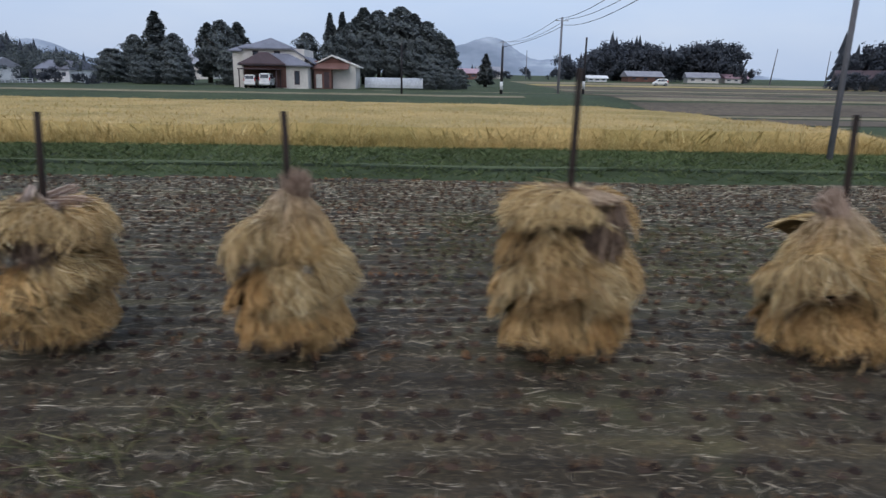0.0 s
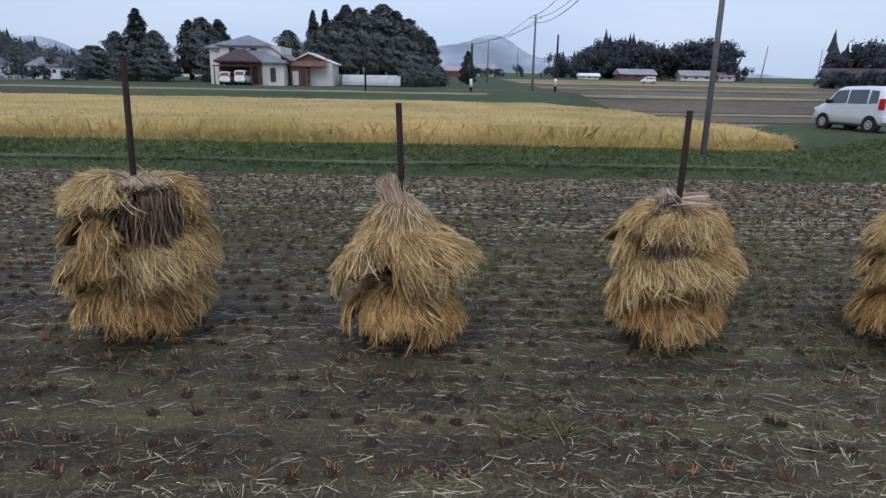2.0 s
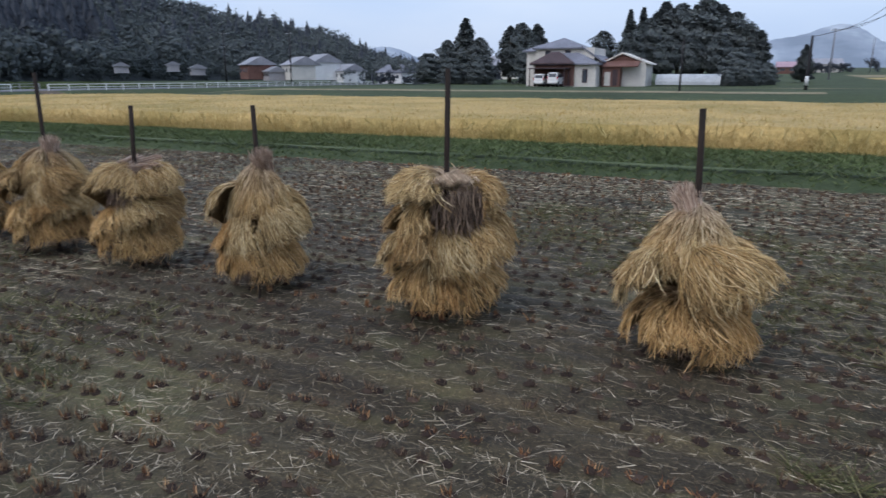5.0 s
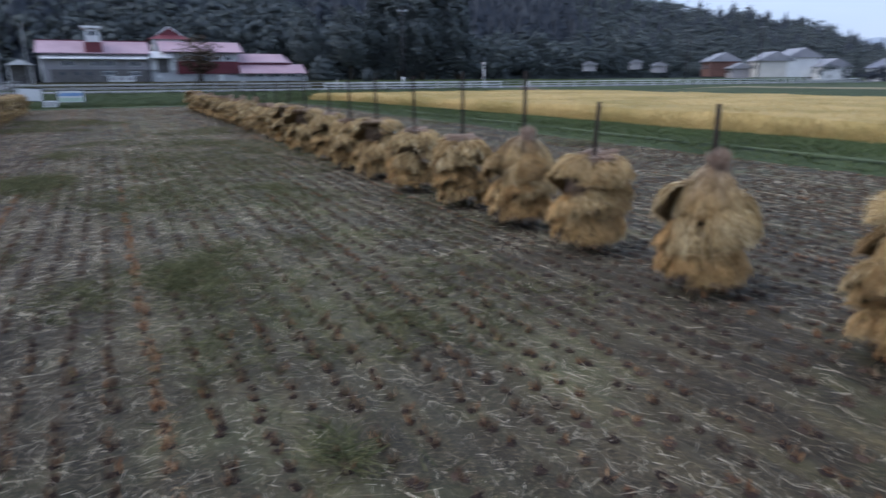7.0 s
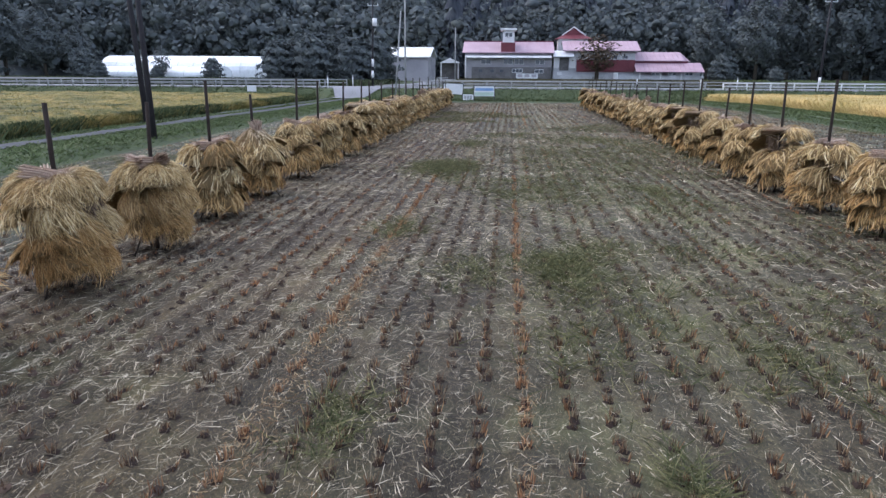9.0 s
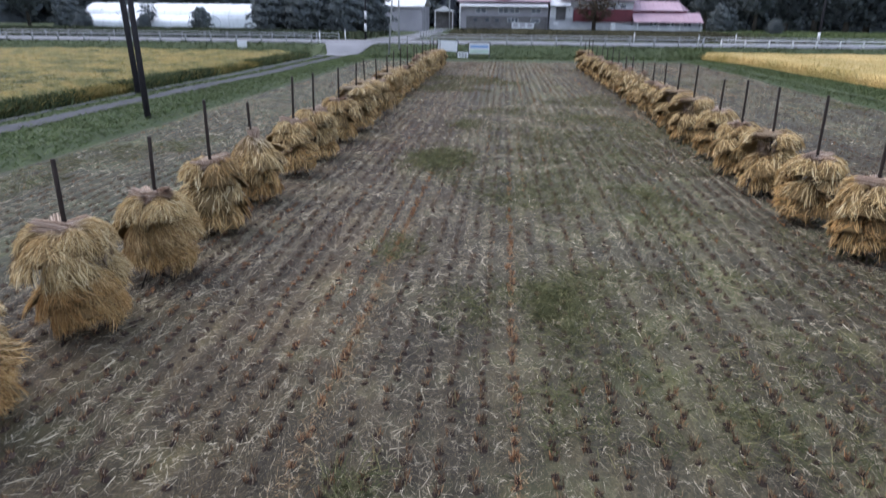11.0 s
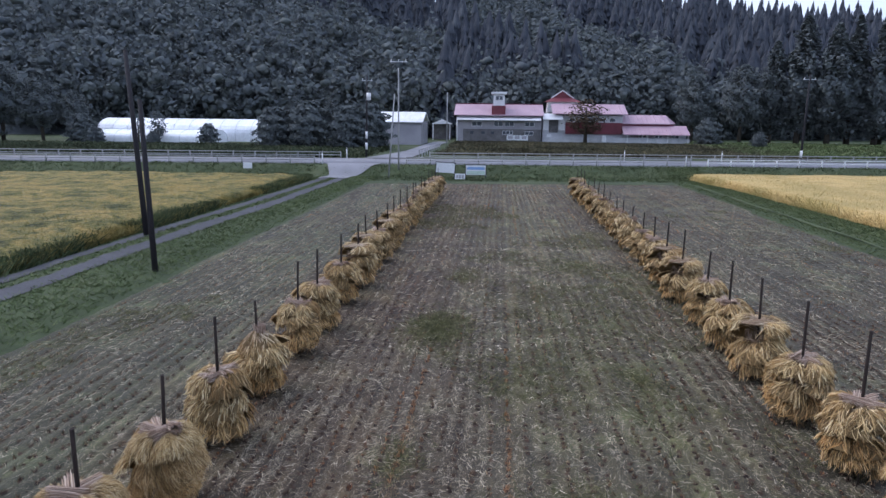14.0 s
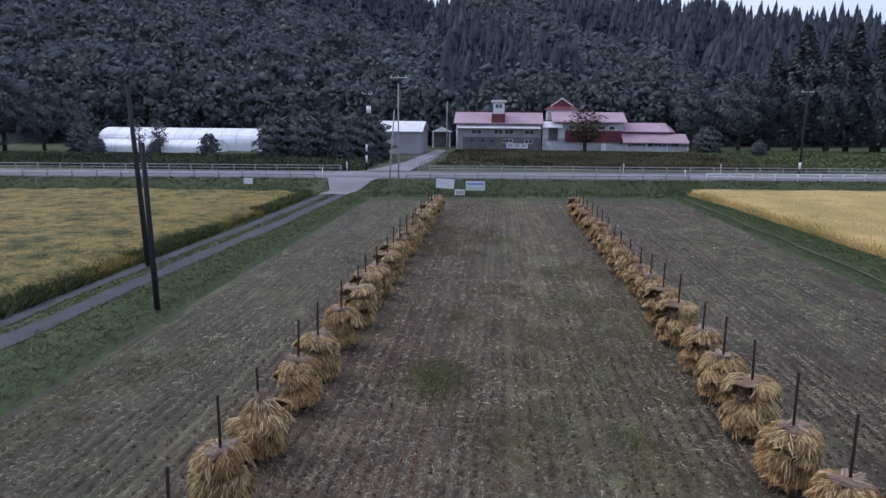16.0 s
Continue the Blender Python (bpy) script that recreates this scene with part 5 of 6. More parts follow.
hut = thing("small_hut", pose(-150, -13.5, 1.3), "small white-roofed hut behind the farm yard", "hut")
part("roof", prism([(-2.3, 3.6), (0, 4.6), (2.3, 3.6)], 3, "x", -1.5), white_mat, hut)
part("wall", box(-1.4, -1.2, -2, 2, 0, 3.6), block_mat, hut)
for s in (-1, 1):
    part("post", box(1.2, 1.4, s * 1.9 - 0.1, s * 1.9 + 0.1, 0, 3.6), white_mat, hut)

# ---- road furniture ----
post_mesh = mesh_np("rail_post", *(lambda bm: (np.array([v.co[:] for v in bm.verts]), np.array([[v.index for v in f.verts] for f in bm.faces])))((lambda bm: (bm.verts.index_update(), bm)[1])(box(-0.06, 0.06, -0.06, 0.06, -0.3, 0.8))), white_mat)


def guard_rail(y0, y1, off, step=2.6, label="white two-bar steel guard rail along the road", mat=white_mat, post_mesh=post_mesh):
    n = max(2, int(round((y1 - y0) / step)) + 1)
    at = lambda y: Vector((-68.4 - 0.124 * (y + 35.9) - off, y, ROAD_Z + 0.05))
    base = at(y0)
    root = thing("guard_rail", Matrix.Translation(base), label, "guard rail", "guard rails along the road")
    for k in range(n):
        shared("post", post_mesh, root, Matrix.Translation(at(y0 + (y1 - y0) * k / (n - 1)) - base))
    for z in (0.38, 0.74):
        part("rail", tube([at(y0) - base + Vector((0.08, 0, z)), at(y1) - base + Vector((0.08, 0, z))], 0.055, 6), mat, root)


grey_post = post_mesh.copy()
grey_post.materials[0] = concrete_mat
GREY = dict(label="grey two-bar steel guard rail along the road", mat=concrete_mat, post_mesh=grey_post)
guard_rail(-62, -20.5, 0.1, **GREY)
guard_rail(-10.5, 21, 0.1, **GREY)
guard_rail(23, 49, 0.1)
guard_rail(54, 150, 0.1, 3.0)
guard_rail(-62, -20, 10.1, **GREY)
guard_rail(-9, 60, 10.1, 3.0, **GREY)
for y, off in ((-19.6, 0.0), (-19.3, 10.3), (15.5, 10.4), (20.5, 0.1), (28, 10.4)):
    s = thing("delineator_post", pose(-68.4 - 0.124 * (y + 35.9) - off, y, ROAD_Z), "thin white roadside marker post", "marker post")
    part("shaft", tube([(0, 0, -0.2), (0, 0, 1.15)], 0.06, 8), white_mat, s)
    part("cap", tube([(0, 0, 1.15), (0, 0, 1.35)], 0.065, 8), concrete_mat, s)

# side lane, its apron and the bridge lane into the yard
for yc in (-15.95, -17.65):
    xs = np.arange(-62.5, 8, 0.5)
    drift = [yc + 0.55 * float(smoothstep(24, 48, -x)) for x in xs]
    V = [(x, c - 0.5 + 0.07 * math.sin(x * 0.8) + rng.normal(0, 0.04), 0) for x, c in zip(xs, drift)] + [(x, c + 0.5 + 0.06 * math.sin(x * 0.6 + 1) + rng.normal(0, 0.04), 0) for x, c in zip(xs, drift)]
    V = np.array(V)
    V[:, 2] = ground_height(V[:, 0], V[:, 1]) + 0.035
    k = len(xs)
    F = [[i, i + 1, i + k + 1, i + k] for i in range(k - 1)]
    tagged(new("lane_wheel_track", mesh_np("lane_wheel_track", V, F, gravel_mat)), "grey gravel wheel track of the farm lane", "lane", kind="structure")
def lane_patch(name, pts_a, pts_b, mat, label, lift=0.05, cuts=8):
    V = []
    for (a, b2) in ((pts_a, pts_b),):
        for i in range(len(a) - 1):
            for c in range(cuts):
                t = c / cuts
                for k in range(5):
                    u = k / 4
                    p = Vector(a[i]).lerp(Vector(a[i + 1]), t).lerp(Vector(b2[i]).lerp(Vector(b2[i + 1]), t), u)
                    V.append((p.x, p.y, max(float(ground_height(np.array(p.x), np.array(p.y))), ROAD_Z + 0.02 if past_road(p.x, p.y) > -0.5 else -9) + lift))
    n = len(V) // 5
    F = [[i * 5 + k, i * 5 + k + 1, (i + 1) * 5 + k + 1, (i + 1) * 5 + k] for i in range(n - 1) for k in range(4)]
    tagged(new(name, smooth(mesh_np(name, V, F, mat))), label, "road", kind="structure")
lane_patch("lane_apron", [(-61.5, -17.7, 0), (-66, -17.7, 0), (-71.4, -19.4, 0)], [(-61.5, -14.8, 0), (-66, -14.8, 0), (-71.9, -13.0, 0)], asphalt_mat, "pale asphalt apron where the lane meets the road", 0.09)
lane_patch("yard_lane", [(-80.5, -17, 0), (-100, -14.5, 0), (-138, -12.8, 0)], [(-81.5, -11.5, 0), (-100, -11.2, 0), (-138, -10.4, 0)], asphalt_mat, "pale asphalt lane leading into the farm yard", 0.12)
rail_root = thing("yard_lane_railing", pose(-84, -10.6, 1.0), "grey railing beside the yard lane", "railing")
for k in range(10):
    part("post", box(-k * 3.0 - 0.06, -k * 3.0 + 0.06, -0.06 + k * 0.02, 0.06 + k * 0.02, -0.2, 1.0), concrete_mat, rail_root)
for z in (0.5, 0.98):
    part("rail", tube([(0, 0, z), (-27, 0.2, z)], 0.05, 6), concrete_mat, rail_root)


def utility_pole(x, y, h, r, mat, label, z=None, lean=(0, 0), arms=(), band=None, group="utility poles"):
    z = float(land(np.array(x, float), np.array(y, float))) if z is None else z
    root = thing("utility_pole", pose(x, y, z, lean[0], lean[1], 0), label, "utility pole", group)
    part("shaft", tube([(0, 0, -0.3), (0, 0, h * 0.5), (0, 0, h)], [r, r * 0.85, r * 0.7], 12), mat, root)
    for za, w, along in arms:
        bm = box(-w / 2, w / 2, -0.05, 0.05, za - 0.05, za + 0.05, 0.01) if along == "x" else box(-0.05, 0.05, -w / 2, w / 2, za - 0.05, za + 0.05, 0.01)
        arm = part("crossarm", bm, steel_mat, root)
        for s in (-0.42, 0, 0.42):
            p = (s * w, 0.0, za + 0.05) if along == "x" else (0.0, s * w, za + 0.05)
            part("insulator", tube([p, (p[0], p[1], p[2] + 0.2)], [0.05, 0.035], 7), white_mat, arm)
    if band:
        part("warning_band", tube([(0, 0, band), (0, 0, band + 0.9)], r * 1.03, 12), white_mat, root, "pale warning sleeve")
    return root


utility_pole(-22.75, -13.0, 6.3, 0.115, tar_pole_mat, "dark tarred short pole on the grass bank", 0.1, (0.5, 0.6))
utility_pole(-29.9, -17.3, 8.7, 0.14, tar_pole_mat, "tall dark tarred utility pole beside the lane", 0.1, (2.2, 0))
utility_pole(-65.2, -11.4, 8.2, 0.085, concrete_mat, "slender grey concrete pole by the junction", 0.1, (-4.5, 0.5))
utility_pole(-68.6, -10.9, 10.4, 0.09, concrete_mat, "tall grey concrete pole with a crossarm", 0.6, (0, 0), arms=((11.0, 1.8, "y"),))
p = utility_pole(-83.5, -17.4, 10.2, 0.13, tar_pole_mat, "dark utility pole with a transformer beyond the road", 0.95, (-1.2, 0), arms=((9.6, 1.4, "y"),), band=2.4)
part("transformer", tube([(0.35, 0.3, 7.2), (0.35, 0.3, 8.1)], 0.28, 12), white_mat, p, "pale grey transformer can")
part("warning_band", tube([(0, 0, 1.0), (0, 0, 1.9)], 0.14, 12), white_mat, p)
utility_pole(-88.6, 38.5, 11, 0.15, tar_pole_mat, "dark utility pole with a pale band beyond the road", 0.95, (0, 0), arms=((10.4, 1.6, "y"),), band=0.6)
utility_pole(-128, -10.6, 10, 0.12, concrete_mat, "slim pole at the farm yard entrance", 1.0)

# signs at the head of the field
dark_frame = two_scale("dark_sign_frame", [(0.3, (0.04, 0.04, 0.045)), (0.7, (0.07, 0.07, 0.075))], 2, 20, 0.6, 0, 0)
blue_mat = two_scale("faded_blue_print", [(0.3, (0.2, 0.34, 0.6)), (0.7, (0.3, 0.45, 0.7))], 2, 20, 0.6, 0, 0)
green_print = two_scale("pale_green_print", [(0.3, (0.5, 0.62, 0.52)), (0.7, (0.6, 0.72, 0.6))], 2, 20, 0.6, 0, 0)
def board(x, y, w, h, z, label, stripes=False, tilt=0):
    root = thing("sign_board", pose(x, y, float(ground_height(np.array(x), np.array(y))), tilt, 0, 4), label, "sign")
    for s in (-1, 1):
        part("leg", box(-0.05, 0.05, s * (w / 2 + 0.02) - 0.05, s * (w / 2 + 0.02) + 0.05, -0.2, z + h + 0.06), dark_frame, root)
    part("header", box(-0.06, 0.08, -w / 2 - 0.1, w / 2 + 0.1, z + h, z + h + 0.08), dark_frame, root)
    p = part("panel", box(0.05, 0.1, -w / 2, w / 2, z, z + h, 0.01), white_mat, root, "white painted panel")
    if stripes:
        part("print_bar", box(0.1, 0.112, -w / 2 + 0.1, w / 2 - 0.1, z + h * 0.55, z + h * 0.82), blue_mat, p, "blue bar of print")
        part("print_bar", box(0.1, 0.112, -w / 2 + 0.06, w / 2 - 0.06, z + h * 0.06, z + h * 0.4), green_print, p, "pale green bar of print")
board(-65.6, -5.75, 1.85, 0.98, 0.62, "white blank notice board on dark posts", tilt=-3)
board(-65.9, -2.65, 1.95, 0.95, 0.42, "white notice board with blue and green bars", True)
low = thing("slatted_panel", pose(-64.6, -4.15, 0.05, 0, -8, 0), "small white slatted panel on the grass", "panel")
part("panel", box(0, 0.05, -0.5, 0.5, 0, 0.55, 0.01), white_mat, low)
for k in range(3):
    part("slot", box(0.05, 0.06, -0.4 + k * 0.28, -0.18 + k * 0.28, 0.1, 0.45), concrete_mat, low)
lone = thing("small_sign", pose(-66, -26.3, 0.1), "small white sign on a post in the verge", "sign")
part("post", tube([(0, 0, -0.1), (0, 0, 1.0)], 0.035, 7), concrete_mat, lone)
part("panel", box(0.04, 0.08, -0.48, 0.48, 0.55, 1.15, 0.01), white_mat, lone)

# ---- trees round the farm ----
tree(-136.5, 17.0, 9.0, ROUND, rust_mat, 11, "rust-brown leaved tree before the farm", n=1500, size=0.018).scale = (1.75, 1.75, 1)
tree(-111, -59.8, 5.6, ROUND, dark_leaf, 12, "small dark tree before the greenhouse", n=700, size=0.03)
tree(-111, -63.5, 5.0, ROUND, dark_leaf, 13, "small bare-branched dark tree", n=260, size=0.03)
tree(-108, -49.5, 3.6, BUSH, dark_leaf, 14, "rounded dark green bush by the greenhouse", n=800, size=0.07, name="bush")
k = 20
for x, y, h, prof, mat in ((-104, -36.5, 6.5, BUSH, dark_leaf), (-106, -34, 7.6, ROUND, dark_leaf), (-103, -30.5, 7.5, BUSH, dark_leaf), (-105, -27, 8.0, ROUND, dark_leaf), (-102, -24, 6.8, BUSH, dark_leaf), (-104, -21, 7.2, BUSH, dark_leaf), 
                           (-112, -82, 12, ROUND, leaf_mat), (-110, -88, 14, ROUND, leaf_mat), (-114, -77, 9, ROUND, leaf_mat), (-106, -92, 11, BUSH, dark_leaf), (-108, -72, 5, BUSH, dark_leaf), (-104, -67, 3, BUSH, dark_leaf), (-104, -57, 2.4, BUSH, dark_leaf),
                           (-134, 40.5, 5.5, BUSH, dark_leaf), (-150, 52, 17, ROUND, leaf_mat), (-158, 44, 15, ROUND, leaf_mat), (-128, 48, 3, BUSH, dark_leaf),
                           (-150, 64, 27, PLUME, dark_leaf), (-147, 69, 25, PLUME, dark_leaf), (-149, 74, 27, CONE, dark_leaf), (-146, 78, 28, CONE, dark_leaf), (-152, 59, 22, PLUME, dark_leaf), (-155, 84, 20, CONE, dark_leaf)):
    k += 1
    words = {id(BUSH): "dense dark green bush beyond the road", id(ROUND): "broad dark green tree beyond the road", id(PLUME): "tall dark plume-shaped cedar at the wood's edge", id(CONE): "tall dark pointed cedar at the wood's edge"}[id(prof)]
    tree(x, y, h, prof, mat, k, words, n=6500, size=0.034 if prof is BUSH else 0.0145, name="bush" if prof is BUSH else "tree", group="trees beyond the road")
# rough brown growth below the farm
n = 9000
P = np.stack([rng.uniform(-135, -92, n), rng.uniform(-9, 44, n), np.zeros(n)], 1)
P = P[past_road(P[:, 0], P[:, 1]) > 13]
P[:, 2] = ground_height(P[:, 0], P[:, 1])
dry_mat = island_mat("dry_brown_weeds", [(0.0, (0.035, 0.036, 0.022)), (0.6, (0.075, 0.068, 0.04)), (1.0, (0.13, 0.112, 0.06))], 0.85, 0.12, 0.45)
tagged(new("dry_weeds", mesh_np("dry_weeds", *scatter_tufts(P, 4, 0.42, 0.3, 0.16, 0.6), dry_mat)), "rough brown weeds on the slope below the farm", "weeds", kind="stuff")

# rough dark growth between the road and the greenhouses, and before the woods
n = 12000
P = np.stack([rng.uniform(-118, -80, n), rng.uniform(-100, -18, n), np.zeros(n)], 1)
s = past_road(P[:, 0], P[:, 1])
P = P[(s > 11.5) & (s < 38)]
P[:, 2] = ground_height(P[:, 0], P[:, 1])
rough_mat = island_mat("rough_green_growth", [(0.0, (0.035, 0.045, 0.025)), (0.6, (0.055, 0.07, 0.036)), (1.0, (0.09, 0.09, 0.05))], 0.85, 0.08, 0.35)
tagged(new("rough_growth", mesh_np("rough_growth", *scatter_tufts(P, 4, 0.7, 0.3, 0.25, 0.6), rough_mat)), "rough dark green growth beyond the road", "weeds", kind="stuff")
n = 9000
P = np.stack([rng.uniform(-148, -97, n), rng.uniform(38, 105, n), np.zeros(n)], 1)
P = P[past_road(P[:, 0], P[:, 1]) > 14]
P[:, 2] = ground_height(P[:, 0], P[:, 1])
tagged(new("meadow_growth", mesh_np("meadow_growth", *scatter_tufts(P, 4, 0.45, 0.4, 0.25, 0.7), bank_mat)), "green meadow growth before the woods", "weeds", kind="stuff")


# ---- north side: house, grove, poles, far fields ----
slate_mat = two_scale("grey_blue_roof_tiles", [(0.3, (0.14, 0.145, 0.18)), (0.7, (0.22, 0.225, 0.27))], 0.5, 8, 0.5, 0.3, 0.03, dark=0.75)
brown_roof = two_scale("dark_brown_roof_tiles", [(0.3, (0.05, 0.035, 0.04)), (0.7, (0.09, 0.06, 0.065))], 0.5, 8, 0.55, 0.3, 0.03, dark=0.75)
cream_mat = two_scale("cream_plaster", [(0.3, (0.52, 0.5, 0.47)), (0.7, (0.66, 0.63, 0.59))], 0.5, 8, 0.8, 0.1, 0.01, dark=0.85)
brick_mat = two_scale("red_brown_cladding", [(0.3, (0.12, 0.06, 0.05)), (0.7, (0.2, 0.11, 0.09))], 0.6, 10, 0.8, 0.2, 0.01, dark=0.8)


def hip(x0, x1, y0, y1, z0, z1, over=0.5, ridge=None):
    """A hipped roof with thickness; ridge along x."""
    x0, x1, y0, y1 = x0 - over, x1 + over, y0 - over, y1 + over
    run = min((x1 - x0), (y1 - y0)) / 2 * 0.98 if ridge is None else ridge
    bm = bmesh.new()
    ym = (y0 + y1) / 2
    lo = [bm.verts.new(p) for p in ((x0, y0, z0), (x1, y0, z0), (x1, y1, z0), (x0, y1, z0))]
    un = [bm.verts.new((v.co.x, v.co.y, z0 - 0.18)) for v in lo]
    a, c = bm.verts.new((x0 + run, ym, z1)), bm.verts.new((x1 - run, ym, z1))
    bm.faces.new((lo[0], lo[1], c, a))
    bm.faces.new((lo[1], lo[2], c))
    bm.faces.new((lo[2], lo[3], a, c))
    bm.faces.new((lo[3], lo[0], a))
    for k in range(4):
        bm.faces.new((lo[k], un[k], un[(k + 1) % 4], lo[(k + 1) % 4]))
    bm.faces.new(un)
    bmesh.ops.recalc_face_normals(bm, faces=bm.faces)
    return bm


def south_window(parent, x0, x1, z0, z1, y, panes=2, frame=None):
    """A framed window in a wall that faces south."""
    frame = frame or brown_roof
    bm = bmesh.new()
    w = 0.1
    for q in ((x0, x1, z0, z0 + w), (x0, x1, z1 - w, z1), (x0, x0 + w, z0 + w, z1 - w), (x1 - w, x1, z0 + w, z1 - w)):
        add_box(bm, q[0], q[1], y - 0.07, y + 0.05, q[2], q[3])
    fr = part("window", bm, frame, parent)
    for k in range(panes):
        a, c = x0 + (x1 - x0) * k / panes, x0 + (x1 - x0) * (k + 1) / panes
        part("pane", box(a + 0.05, c - 0.05, y - 0.03, y + 0.03, z0 + w, z1 - w), glass_mat, fr)


HZ = -0.92


def turned(x, y, z=0.0):
    """The north side lies on ground that climbs gently away from the field."""
    return x - 0.0133 * y + 0.1, y + 0.0133 * x + 0.14, z + 0.0265 * y - 0.155


def north_pole(x, y, h, r, mat, label, z, *rest, **more):
    utility_pole(*turned(x, y)[:2], h, r, mat, label, turned(x, y, z)[2], *rest, **more)


house = thing("farmhouse", pose(-1.9, 0.14, 2.33), "two-storey cream farmhouse with grey-blue hipped roofs", "house")
part("wall", box(-27.5, -19.2, 93.0, 100, HZ - 0.3, 4.2), cream_mat, house)
part("wing_wall", box(-29.4, -27.5, 94.5, 100, HZ - 0.3, 3.9), cream_mat, house)
part("front_wall", box(-27.3, -18.5, 91.2, 93.0, HZ - 0.3, 2.0), cream_mat, house)
part("east_wall", box(-19.2, -18.5, 93.0, 100, HZ - 0.3, 2.4), cream_mat, house)
part("upper_roof", hip(-27.5, -21.3, 93.0, 99.5, 4.25, 5.75), slate_mat, house, "grey-blue tiled hipped roof")
part("wing_roof", hip(-29.4, -26.5, 94.5, 100, 3.95, 5.0), slate_mat, house)
part("east_roof", prism([(-21, 4.45), (-17.9, 2.4), (-17.9, 2.2), (-21, 4.2)], 7.4, "y", 92.8), slate_mat, house)
part("lower_roof", hip(-27.3, -18.5, 91.0, 94.0, 2.05, 3.55, 0.4, 3.2), slate_mat, house)
part("porch_roof", hip(-27.2, -21.6, 90.4, 93.4, 2.15, 3.7, 0.3, 2.6), brown_roof, house, "dark brown porch roof")
for x0, x1, z0, z1 in ((-26.2, -25.4, 2.9, 3.9), (-23.3, -22.5, 3.1, 3.9)):
    south_window(house, x0, x1, z0, z1, 92.98, 1)
for x0, x1, z0, z1 in ((-20.3, -19.6, -0.5, 1.3), (-22.9, -21.9, 0.2, 1.6)):
    south_window(house, x0, x1, z0, z1, 91.18, 1)
part("porch_panel", box(-27.0, -21.4, 91.1, 91.2, HZ, 1.9), brick_mat, house, "brown panelled porch front")
part("door", box(-24.9, -23.9, 91.0, 91.1, HZ, 1.3), brown_roof, house, "dark front door")
carport = thing("carport", pose(-26.4, 89.8, HZ + 2.3), "slim dark carport before the house", "carport")
part("roof", box(-2.6, 2.6, -1.5, 1.3, 2.3, 2.42, 0.02), brown_roof, carport)
for sx in (-2.4, 2.4):
    for sy in (-1.3, 1.1):
        part("post", box(sx - 0.06, sx + 0.06, sy - 0.06, sy + 0.06, 0, 2.3), brown_roof, carport)
annex = thing("annex", pose(-1.7, 0.14, 2.36), "single-storey cream annex with brown gable", "house")
part("wall", box(-18.2, -12.7, 95, 101, HZ - 0.3, 2.2), cream_mat, annex)
part("entry_wall", box(-18.3, -15.9, 93.5, 95, HZ - 0.3, 1.6), brick_mat, annex)
part("entry_roof", prism([(93.2, 1.7), (93.2, 1.55), (96, 2.6), (96, 2.75)], 5.2, "x", -18.7), brick_mat, annex)
part("gable", prism([(-18.4, 2.0), (-16.0, 3.2), (-12.6, 2.0)], 5.6, "y", 95.2), brick_mat, annex, "red-brown gable")
bm = prism([(-18.9, 1.95), (-18.9, 2.12), (-16.0, 3.55), (-12.2, 2.05), (-12.2, 1.88), (-16, 3.35)], 6.4, "y", 94.8)
part("roof", bm, cream_mat, annex, "pale roof edge")
part("door", box(-18.0, -17.2, 93.42, 93.5, HZ, 0.9), cream_mat, annex, "pale sliding door")
part("doorway", box(-16.9, -16.2, 93.42, 93.5, HZ, 1.2), brown_roof, annex)
grey_film = two_scale("dusty_greenhouse_film", [(0.3, (0.3, 0.32, 0.34)), (0.7, (0.46, 0.48, 0.5))], 0.5, 4, 0.5, 0.15, 0.03, dark=0.85)
greenhouse_n = thing("tunnel_greenhouse", pose(-13.4, 99, 1.55, 0, 0, -90), "low white film tunnel greenhouse by the grove", "greenhouse")
prof = [(1.5 * math.cos(math.pi * k / 10), 1.45 * math.sin(math.pi * k / 10)) for k in range(11)]
part("film_cover", prism(prof, 8.4, "y", 0), grey_film, greenhouse_n)


# ---- vehicles ----
silver_mat, nt, b = material("silver_car_paint", 0.28, 0.1)
b.inputs["Base Color"].default_value = (0.68, 0.7, 0.77, 1)
b.inputs["Coat Weight"].default_value = 0.6
carwhite_mat, nt, b = material("white_car_paint", 0.3)
b.inputs["Base Color"].default_value = (0.72, 0.72, 0.72, 1)
tyre_mat = two_scale("tyre_rubber", [(0.3, (0.018, 0.018, 0.018)), (0.7, (0.03, 0.03, 0.03))], 5, 40, 0.9, 0.2, 0.003)
lamp_mat, nt, b = material("red_lamp", 0.2)
b.inputs["Base Color"].default_value = (0.4, 0.02, 0.03, 1)
clear_lamp, nt, b = material("clear_lamp", 0.15)
b.inputs["Base Color"].default_value = (0.7, 0.72, 0.75, 1)
trim_mat, nt, b = material("black_trim", 0.6)
b.inputs["Base Color"].default_value = (0.02, 0.02, 0.022, 1)


